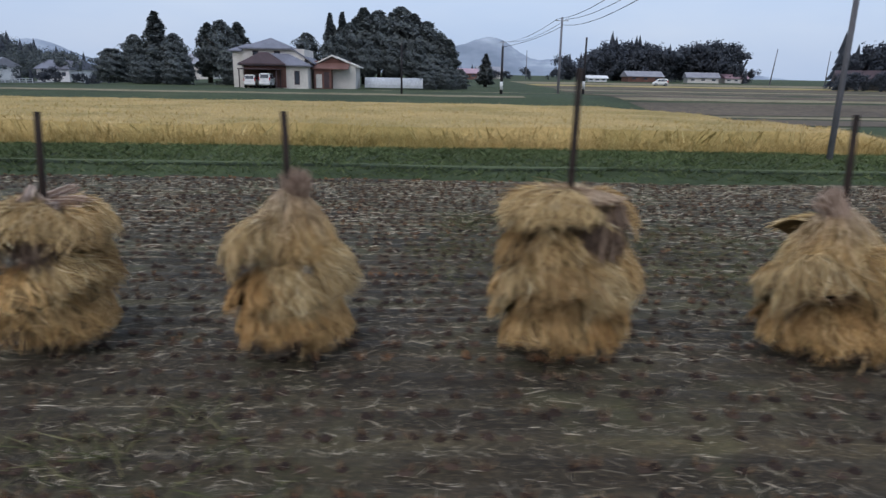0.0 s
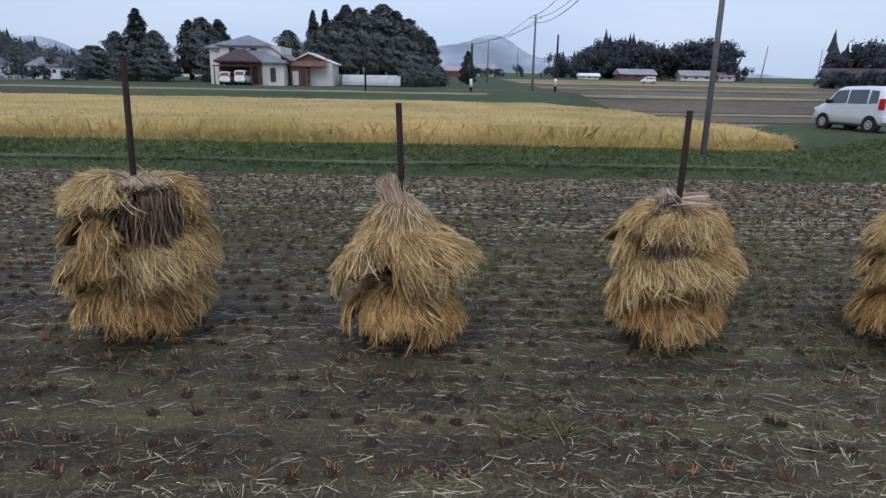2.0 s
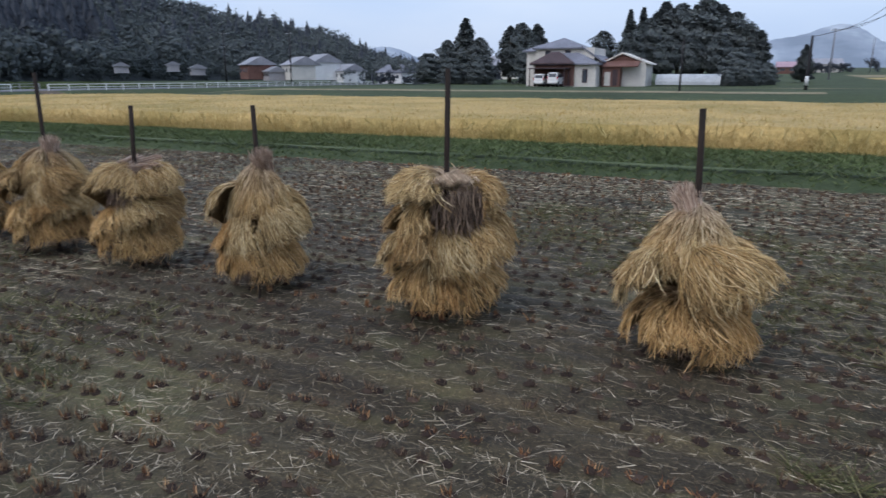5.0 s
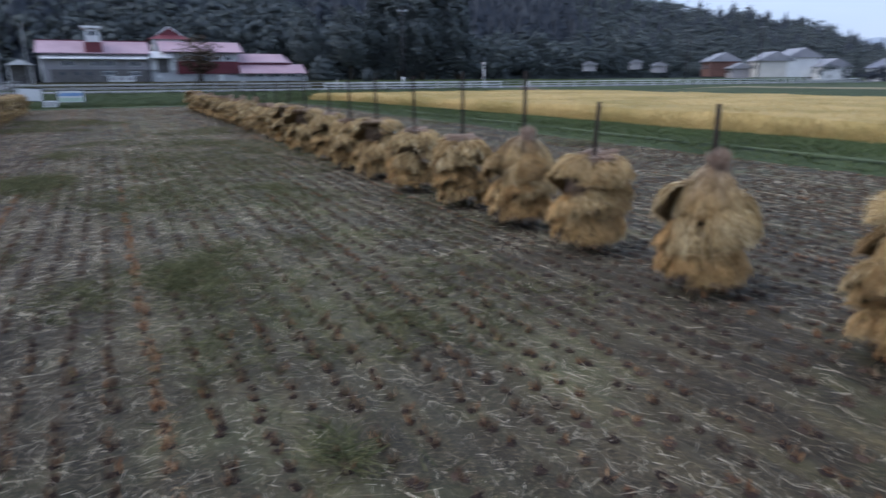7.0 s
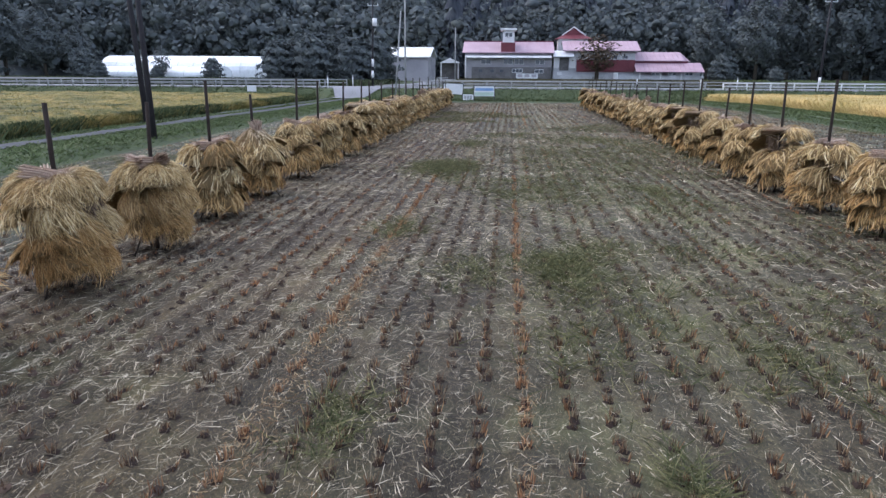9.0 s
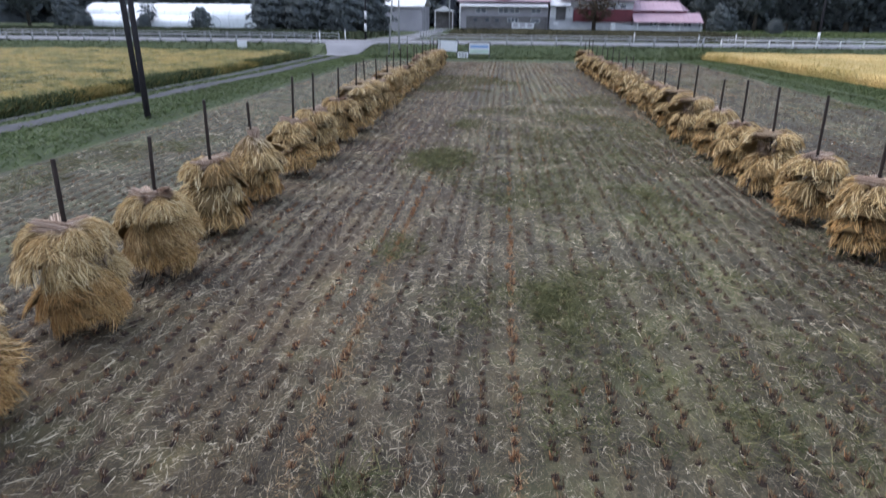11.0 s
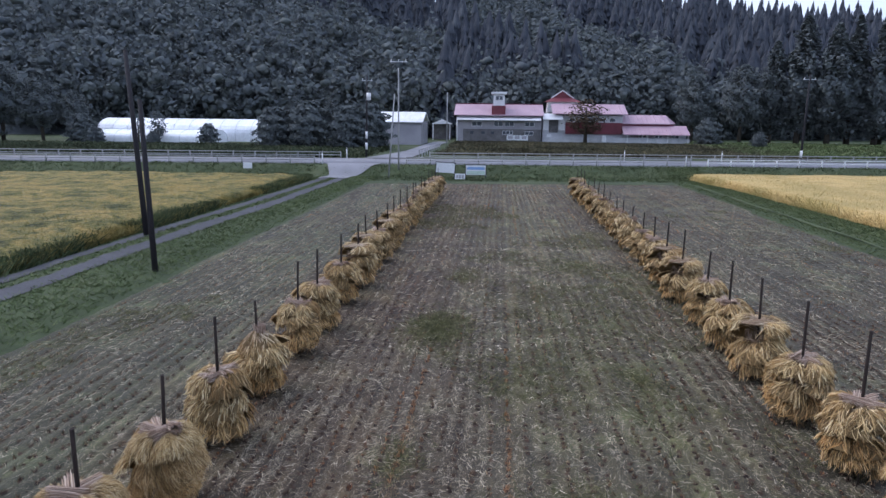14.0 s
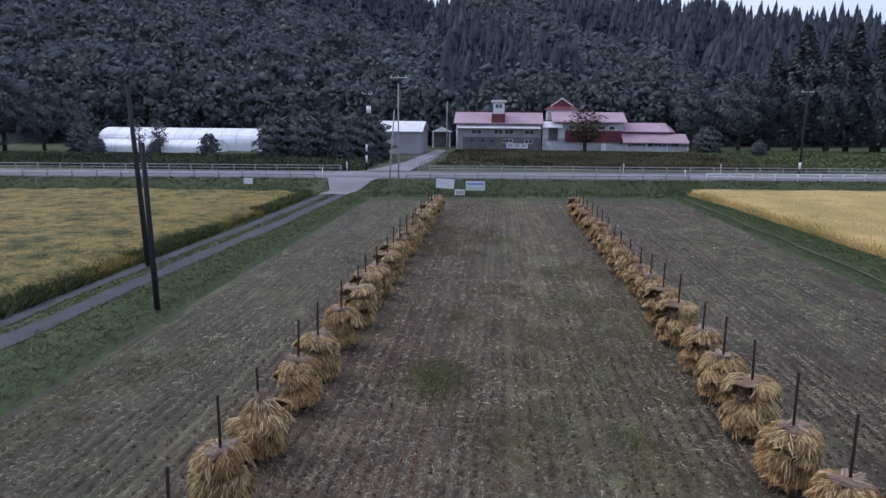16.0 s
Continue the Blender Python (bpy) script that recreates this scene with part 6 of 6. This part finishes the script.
def car(m, paint, label, full=True):
    """A small tall wagon, 3.4 m long: forward is +x."""
    root = thing("car", m, label, "car")
    # cross-sections: x, sill z, belt z, roof z, half width at belt, half width at roof
    S = [(-1.68, 0.38, 0.86, 1.06, 0.66, 0.58), (-1.62, 0.3, 0.95, 1.58, 0.72, 0.60), (-1.3, 0.24, 0.98, 1.645, 0.735, 0.62), (-0.5, 0.22, 0.98, 1.655, 0.738, 0.625), (0.3, 0.22, 0.97, 1.635, 0.738, 0.62),
         (0.62, 0.22, 0.96, 1.54, 0.735, 0.6), (1.02, 0.22, 0.95, 1.1, 0.73, 0.62), (1.35, 0.24, 0.86, 0.95, 0.71, 0.6), (1.62, 0.3, 0.7, 0.8, 0.63, 0.52), (1.7, 0.36, 0.6, 0.68, 0.54, 0.46)]
    bm = bmesh.new()
    rings = []
    for x, s, be, ro, wb, wr in S:
        half = [(0.62 * wb / 0.735, s), (wb - 0.015, s + 0.1), (wb, (s + be) / 2), (wb - 0.01, be), (wr + 0.03, ro - 0.1 if ro - be > 0.3 else (be + ro) / 2), (wr - 0.06, ro - 0.015), (wr * 0.5, ro)]
        ring = [bm.verts.new((x, w, z)) for w, z in half] + [bm.verts.new((x, -w, z)) for w, z in reversed(half)]
        rings.append(ring)
    n = len(rings[0])
    for a, c in zip(rings, rings[1:]):
        for k in range(n):
            f = bm.faces.new((a[k], a[(k + 1) % n], c[(k + 1) % n], c[k]))
            f.smooth = True
    bm.faces.new(rings[0])
    bm.faces.new(rings[-1][::-1])
    bmesh.ops.recalc_face_normals(bm, faces=bm.faces)
    part("body", bm, paint, root)
    def pane(name, pts, mat=glass_mat, th=0.012):
        bm = bmesh.new()
        v = [Vector(p) for p in pts]
        nrm = (v[1] - v[0]).cross(v[2] - v[0]).normalized()
        lo, hi = [bm.verts.new(p - nrm * th) for p in v], [bm.verts.new(p + nrm * th) for p in v]
        bm.faces.new(hi)
        bm.faces.new(lo[::-1])
        for k in range(len(v)):
            bm.faces.new((lo[k], lo[(k + 1) % len(v)], hi[(k + 1) % len(v)], hi[k]))
        bmesh.ops.recalc_face_normals(bm, faces=bm.faces)
        return part(name, bm, mat, root)
    for s in (1, -1):
        w0, w1 = 0.735 * s, 0.655 * s
        pane("side_window", [(0.86, w0 * 0.99, 1.0), (-0.02, w0, 1.02), (-0.02, w1, 1.5), (0.52, w1, 1.46)])
        pane("side_window", [(-0.1, w0, 1.02), (-0.95, w0, 1.03), (-0.95, w1, 1.52), (-0.1, w1, 1.5)])
        pane("side_window", [(-1.05, w0, 1.04), (-1.42, w0 * 0.99, 1.08), (-1.38, w1, 1.48), (-1.05, w1, 1.51)])
        part("tail_lamp", box(-1.7, -1.5, s * 0.69 - 0.06, s * 0.69 + 0.06, 0.82, 1.22, 0.03), lamp_mat, root, "red tail lamp")
        part("head_lamp", box(1.42, 1.64, s * 0.56 - 0.1, s * 0.56 + 0.1, 0.66, 0.82, 0.04), clear_lamp, root, "clear headlamp")
        part("door_mirror", box(0.7, 0.84, s * 0.8 - 0.09, s * 0.8 + 0.09, 0.98, 1.14, 0.03), trim_mat if paint is silver_mat else paint, root)
        for x in (0.1, -0.85):
            part("door_handle", box(x - 0.08, x + 0.08, s * 0.745 - 0.015, s * 0.745 + 0.015, 0.88, 0.91, 0.006), paint, root)
        for x in (1.02, -1.2):
            arch = part("wheel_arch", tube([(x, s * 0.5, 0.29), (x, s * 0.742, 0.29)], 0.33, 20), trim_mat, root)
            tyre = part("wheel", tube([(x, s * 0.56, 0.28), (x, s * 0.6, 0.28), (x, s * 0.72, 0.28), (x, s * 0.75, 0.28)], [0.25, 0.28, 0.28, 0.25], 20), tyre_mat, root, "black tyre")
            part("rim", tube([(x, s * 0.74, 0.28), (x, s * 0.757, 0.28)], [0.18, 0.165], 14), steel_mat, tyre, "grey spoked rim")
            for k in range(6):
                a = k * math.pi / 3
                part("spoke_gap", tube([(x + 0.105 * math.cos(a), s * 0.752, 0.28 + 0.105 * math.sin(a)), (x + 0.105 * math.cos(a), s * 0.762, 0.28 + 0.105 * math.sin(a))], 0.035, 6), trim_mat, tyre)
        part("sill", box(-0.85, 0.7, s * 0.72 - 0.02, s * 0.72 + 0.02, 0.2, 0.28, 0.01), trim_mat, root)
    pane("windscreen", [(1.05, 0.62, 1.04), (1.05, -0.62, 1.04), (0.62, -0.56, 1.52), (0.62, 0.56, 1.52)])
    pane("rear_window", [(-1.675, -0.55, 1.08), (-1.675, 0.55, 1.08), (-1.645, 0.52, 1.5), (-1.645, -0.52, 1.5)])
    part("bumper", box(-1.76, -1.6, -0.68, 0.68, 0.36, 0.62, 0.05), paint, root)
    part("bumper", box(1.6, 1.74, -0.6, 0.6, 0.34, 0.58, 0.05), paint, root)
    part("number_plate", box(-1.775, -1.755, -0.17, 0.17, 0.66, 0.82), white_mat, root, "plain white plate")
    part("roof_aerial", tube([(-1.3, 0, 1.64), (-1.5, 0, 1.85)], 0.006, 5), trim_mat, root)
    return root


def on_land(x, y):
    return float(ground_height(np.array(float(x)), np.array(float(y))))


car(pose(16.25, 25.25, on_land(16.25, 25.25), 0, 0, 101), silver_mat, "silver tall small car parked on the grass track")
car(pose(-27.5, 90.1, HZ + 2.3, 0, 0, 90), carwhite_mat, "white small car parked in the carport")
car(pose(-25.5, 89.9, HZ + 2.3, 0, 0, 90) @ Matrix.Diagonal((1, 1, 1.12, 1)), carwhite_mat, "white tall small van parked in the carport")
car(pose(51, 160, on_land(51, 160), 0, 0, 170), carwhite_mat, "white car far off on a field lane")

# poles and cables
utility_pole(8.02, 19.5, 9.8, 0.09, pole_mat, "bare grey utility pole at the rice field's edge", 0.45, (0.3, 0.3), arms=((9.2, 1.6, "x"),))
north_pole(13.6, 86, 9.2, 0.17, pole_mat, "grey utility pole beyond the rice", -0.7, arms=((8.8, 1.6, "x"),))
north_pole(15.4, 80, 6.2, 0.15, tar_pole_mat, "dark pole with a pale base sleeve", -0.3, (0.5, 0), band=0.3)
north_pole(4.95, 75, 5.0, 0.16, tar_pole_mat, "short dark pole with a pale base sleeve", -0.4, band=0.3)
north_pole(12.7, 140, 8.6, 0.16, pole_mat, "far grey utility pole in the fields", -1.1, arms=((8.2, 1.5, "x"),))
north_pole(27, 200, 8, 0.15, pole_mat, "far grey utility pole near the village", -1)
north_pole(-5.85, 64, 4.6, 0.1, tar_pole_mat, "thin dark pole beyond the golden rice", -0.25)
north_pole(88, 175, 9, 0.17, pole_mat, "leaning far utility pole on the plain", -0.9, (0, 6))
north_pole(112, 190, 9, 0.15, pole_mat, "far utility pole on the plain", -0.9, (0, 2))
utility_pole(-117.5, 150, 14.6, 0.2, tar_pole_mat, "tall dark utility pole by the village road", 0.3, arms=((14.0, 1.8, "x"),))
utility_pole(-141, 150, 14.5, 0.2, tar_pole_mat, "dark utility pole with fittings near the village", 0.9, arms=((14.0, 2.6, "x"), (10.5, 1.2, "x")))


def cable(p, q, sag, label="black overhead cable"):
    p, q = Vector(turned(*p)), Vector(turned(*q))
    pts = [p.lerp(q, k / 16) - Vector((0, 0, sag * 4 * (k / 16) * (1 - k / 16))) for k in range(17)]
    ob = part("overhead_cable", tube(pts, 0.028, 5), wire_mat)
    tagged(ob, label, "cable", "overhead cables")


for a in (-0.6, 0.6):
    cable((7.6 + a, 17.6, 9.45), (13.6 + a, 86, 8.3), 1.3, "black cable sagging between utility poles")
    cable((13.6 + a, 86, 8.3), (12.7 + a, 140, 7.3), 0.9, "black cable sagging between utility poles")
cable((13.6, 86, 7.4), (4.95, 75, 4.5), 0.3, "thin black cable between poles")
cable((7.6, 17.6, 8.6), (13.6, 86, 7.6), 1.5, "thick black cable sagging between utility poles")
lamp = thing("street_lamp", pose(-81.2, 47.5, ROAD_Z), "pale roadside lamp post at a lane mouth", "street lamp")
part("shaft", tube([(0, 0, -0.2), (0, 0, 3.0)], [0.09, 0.07], 8), white_mat, lamp)
part("lamp_head", tube([(0, 0, 3.0), (0, 0, 3.1), (0, 0, 3.4)], [0.1, 0.2, 0.16], 10), white_mat, lamp)

# the grove round the house
k = 300
for x, y, h, prof in ((-47, 112, 11.8, CONE), (-50.5, 112, 8.0, ROUND), (-43.5, 110, 8.2, ROUND), (-53.5, 110, 5.5, BUSH), (-39, 113, 10.2, PLUME), (-36.5, 112, 10.6, ROUND), (-34.2, 113, 10.4, PLUME), (-32.5, 106, 6.5, BUSH), (-41, 104, 5.0, BUSH), (-46, 104, 4.5, BUSH),
                      (-23.5, 116, 9.0, ROUND), (-20.5, 124, 13.0, CONE), (-18.3, 124, 13.2, CONE), (-16, 118, 11.0, ROUND), (-14.2, 120, 13.8, PLUME), (-11.6, 119, 13.3, ROUND), (-9.2, 120, 13.0, PLUME), (-7.6, 119, 14.0, ROUND), (-5.4, 119, 12.8, PLUME), (-3.2, 117, 11.4, ROUND), (-1.0, 116, 9.4, ROUND), (0.6, 113, 8.2, PLUME), (-12.5, 112, 7.5, ROUND), (-8.5, 112, 7.0, ROUND), (-5, 111, 7.5, ROUND), (-18.5, 114, 8.5, ROUND), (-2.0, 108, 5.5, BUSH), (-0.4, 100, 3.4, BUSH), (-2.8, 99, 2.8, BUSH), (7.2, 118, 6.0, CONE), (-14.8, 96.6, 1.6, BUSH), (1.8, 104, 3.2, BUSH)):
    k += 1
    words = {id(BUSH): "dense dark bush near the farmhouse", id(ROUND): "broad dark evergreen tree near the farmhouse", id(PLUME): "tall dark evergreen tree in the grove", id(CONE): "pointed dark cedar near the farmhouse"}[id(prof)]
    wide = 1.6 if prof is PLUME else 1.9 if prof is CONE and h < 12.5 else 1.15
    x, y, z = turned(x, y, -1.1)
    t = tree(x, y, 0.93 * h, prof, dark_leaf, k, words, z=z, n=6500, size=0.032 if prof is BUSH else 0.018, name="bush" if prof is BUSH else "tree", group="trees round the farmhouse")
    t.scale = (wide, wide, 1)

# plain to the north-east: strips of stubble and green fallow
tan_mat = two_scale("tan_stubble_strip", [(0.3, (0.2, 0.165, 0.095)), (0.7, (0.3, 0.255, 0.16))], 0.1, 2.0, 0.9, 0.3, 0.05)
brown_mat2 = two_scale("brown_fallow_strip", [(0.3, (0.1, 0.078, 0.055)), (0.7, (0.16, 0.125, 0.085))], 0.1, 2.0, 0.9, 0.3, 0.05)
straw_gold = two_scale("distant_ripe_rice", [(0.3, (0.34, 0.26, 0.1)), (0.7, (0.44, 0.34, 0.14))], 0.1, 2.0, 0.9, 0.3, 0.05)


def field_strip(x0, x1, y0, y1, mat, label, lift=0.03):
    xs, ys = np.linspace(x0, x1, int(x1 - x0) + 1), np.linspace(y0, y1, max(6, int(y1 - y0) + 1))
    V, F = sheet(xs, ys, lambda X, Y: ground_height(X, Y) + lift)
    V[:, 1] += 0.02 * (V[:, 0] - x0) * (x0 > 8)
    V[:, 2] = ground_height(V[:, 0], V[:, 1]) + lift
    tagged(new("field_strip", mesh_np("field_strip", V, F, mat)), label, "field", "field strips on the plain", kind="structure")


for x0, x1, y0, y1, mat, words in ((14.5, 70, 33.5, 36.5, tan_mat, "narrow strip of tan stubble"), (15, 90, 38, 45, brown_mat2, "strip of brown fallow"), (14, 100, 46.5, 50, tan_mat, "strip of tan stubble between green banks"), (14, 110, 51, 60, brown_mat2, "broad strip of brown fallow"), (14, 120, 61.5, 66, tan_mat, "strip of tan stubble between green banks"), (15, 130, 67, 79, brown_mat2, "broad strip of brown fallow"), (15, 140, 81, 87, tan_mat, "strip of tan stubble on the plain"),
                                   (16, 150, 89, 104, brown_mat2, "broad strip of brown fallow"), (17, 160, 106, 114, tan_mat, "strip of tan stubble on the plain"), (18, 160, 117, 136, brown_mat2, "broad strip of brown fallow"), (18, 170, 139, 155, straw_gold, "far strip of ripe rice"), (18, 180, 160, 190, tan_mat, "far strip of tan stubble"), (-80, 8, 51, 54, brown_mat2, "brown earth track behind the rice"), (-70, 5, 62, 64, tan_mat, "narrow tan strip behind the rice"), (-12, 30, 84, 86, tan_mat, "pale tan strip before the grove")):
    field_strip(x0, x1, y0, y1, mat, words)

# far woods and houses on the plain
def far_house(x, y, w, d, h, wall, roof, label, turn=0, z=None):
    x = x - 0.0133 * y if x > -60 else x
    z = on_land(x, y) if z is None else z
    root = thing("far_house", pose(x, y, z - 0.2, 0, 0, turn), label, "house", "houses of the village")
    part("wall", box(-w / 2, w / 2, -d / 2, d / 2, 0, h), wall, root)
    part("roof", prism([(-d / 2 - 0.5, h - 0.1), (-d / 2 - 0.5, h + 0.1), (0, h + d * 0.3), (d / 2 + 0.5, h + 0.1), (d / 2 + 0.5, h - 0.1)], w + 1, "x", -w / 2 - 0.5), roof, root)
    for k in range(3):
        xx = -w / 2 + w * (k + 0.5) / 3
        part("window", box(xx - 0.6, xx + 0.6, -d / 2 - 0.04, -d / 2 + 0.02, h * 0.5, h * 0.78), glass_mat, root)
    return root


grey_roof = two_scale("grey_roof", [(0.3, (0.22, 0.22, 0.25)), (0.7, (0.32, 0.32, 0.35))], 0.5, 6, 0.5, 0, 0, dark=0.85)
for x, y, w, d, h, wall, roof, words, turn, z in (
        (70, 225, 12, 6, 1.9, brick_mat, grey_roof, "long brown house with a grey roof", 5, None), (90, 225, 10, 6, 1.8, cream_mat, grey_roof, "pale far house with grey roof and wood behind", -8, None), (104, 232, 8, 5, 1.8, cream_mat, pink_roof, "far house with a reddish roof", 4, None), (52, 215, 6, 3, 1.2, white_mat, white_mat, "low white far shed", 0, None),
        (98, 150, 15, 8, 2.2, block_mat, brown_roof, "dark wooden farmhouse among trees", -25, None), (118, 140, 8, 5, 2.0, white_mat, grey_roof, "white far shed with a grey roof", -25, None), (20, 240, 9, 6, 2.6, cream_mat, grey_roof, "pale far house in the mist", 8, None), (10, 215, 7, 5, 2.0, brick_mat, pink_roof, "reddish far house behind the grove", 3, None),
        (-64, 170, 16, 9, 4.5, cream_mat, grey_roof, "pale far house with a blue-grey roof", -10, None), (-99, 178, 11, 8, 3.4, white_mat, slate_mat, "white far house with a blue-grey roof", -20, None),
        (-138, 160, 10, 8, 4.2, brick_mat, grey_roof, "brown-walled village house with grey roof", -35, 2.4), (-122, 160, 10, 8, 4.2, cream_mat, grey_roof, "pale village house with a grey roof", -35, 2.2), (-118, 165, 9, 8, 5.0, white_mat, grey_roof, "tall white village house with pale roof", -30, 2.2), (-130, 158, 7, 5, 2.6, wall_mat, grey_roof, "small grey village shed", -35, 2.0), (-111, 168, 9, 7, 3.2, white_mat, grey_roof, "low white village house beside trees", -30, 1.5), (-152, 150, 5, 4, 2.0, wall_mat, grey_roof, "small shed with a grey roof", -40, 3.6), (-172, 140, 5, 4, 2.0, wall_mat, grey_roof, "small shed at the foot of the hill", -40, 4.2), (-190, 176, 6, 4, 2.4, wall_mat, grey_roof, "grey cottage at the foot of the hill", -40, 5.0)):
    far_house(x, y, w, d, h, wall, roof, words, turn, z)
spots = []
r = random.Random(5)
for a, y, n, hmin, hmax in (((46, 56), 236, 10, 0.4, 0.8), ((56, 106), 240, 70, 0.8, 1.3), ((104, 112), 230, 6, 0.35, 0.55), ((96, 124), 158, 34, 0.6, 1.0), ((84, 104), 142, 18, 0.25, 0.42), ((-70, -55), 150, 12, 0.25, 0.45), ((-100, -74), 165, 14, 0.2, 0.4), ((10, 45), 235, 14, 0.2, 0.4)):
    for k in range(n):
        x = r.uniform(*a) - 0.0133 * y
        spots.append((x, y + r.uniform(-6, 6), on_land(x, y) - 0.5, r.uniform(hmin, hmax)))
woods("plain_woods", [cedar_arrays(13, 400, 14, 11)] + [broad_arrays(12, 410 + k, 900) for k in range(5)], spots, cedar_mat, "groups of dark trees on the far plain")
spots = [(r.uniform(-165, -90), r.uniform(168, 200), 2.5, r.uniform(0.25, 0.55)) for k in range(60)] + [(-104, 158, 1.4, 0.35), (-100, 159, 1.2, 0.3)]
woods("village_trees", BROADS, spots, leaf_mat, "dark trees among the village houses")

# the nearest cut hills, each a piece of the field
shapes = []
for k in range(10):
    origin = np.zeros((1, 3))
    V, F = stubble_hills(origin, 22, 0.07, 0.042, 0.009)
    C, CF = clods(origin, 0.048)
    bm = bmesh.new()
    for verts, faces, slot in ((V, F, 0), (C, CF, 1)):
        vs = [bm.verts.new(p) for p in verts]
        for f in faces:
            bm.faces.new([vs[i] for i in f]).material_index = slot
    for tone in (stubble_mat, red_mat_stubble):
        me = bpy.data.meshes.new("stubble_tuft")
        bm.to_mesh(me)
        me.materials.append(tone)
        me.materials.append(clod_mat)
        shapes.append(me)
    bm.free()
r = random.Random(77)
for p, red in zip(ALL_HILLS[CLOSE_HILLS], rusty[CLOSE_HILLS]):
    shared("stubble_tuft", shapes[2 * r.randrange(10) + int(red)], field, pose(*p, 0, 0, r.choice((0, 180)) + r.uniform(-25, 25)))
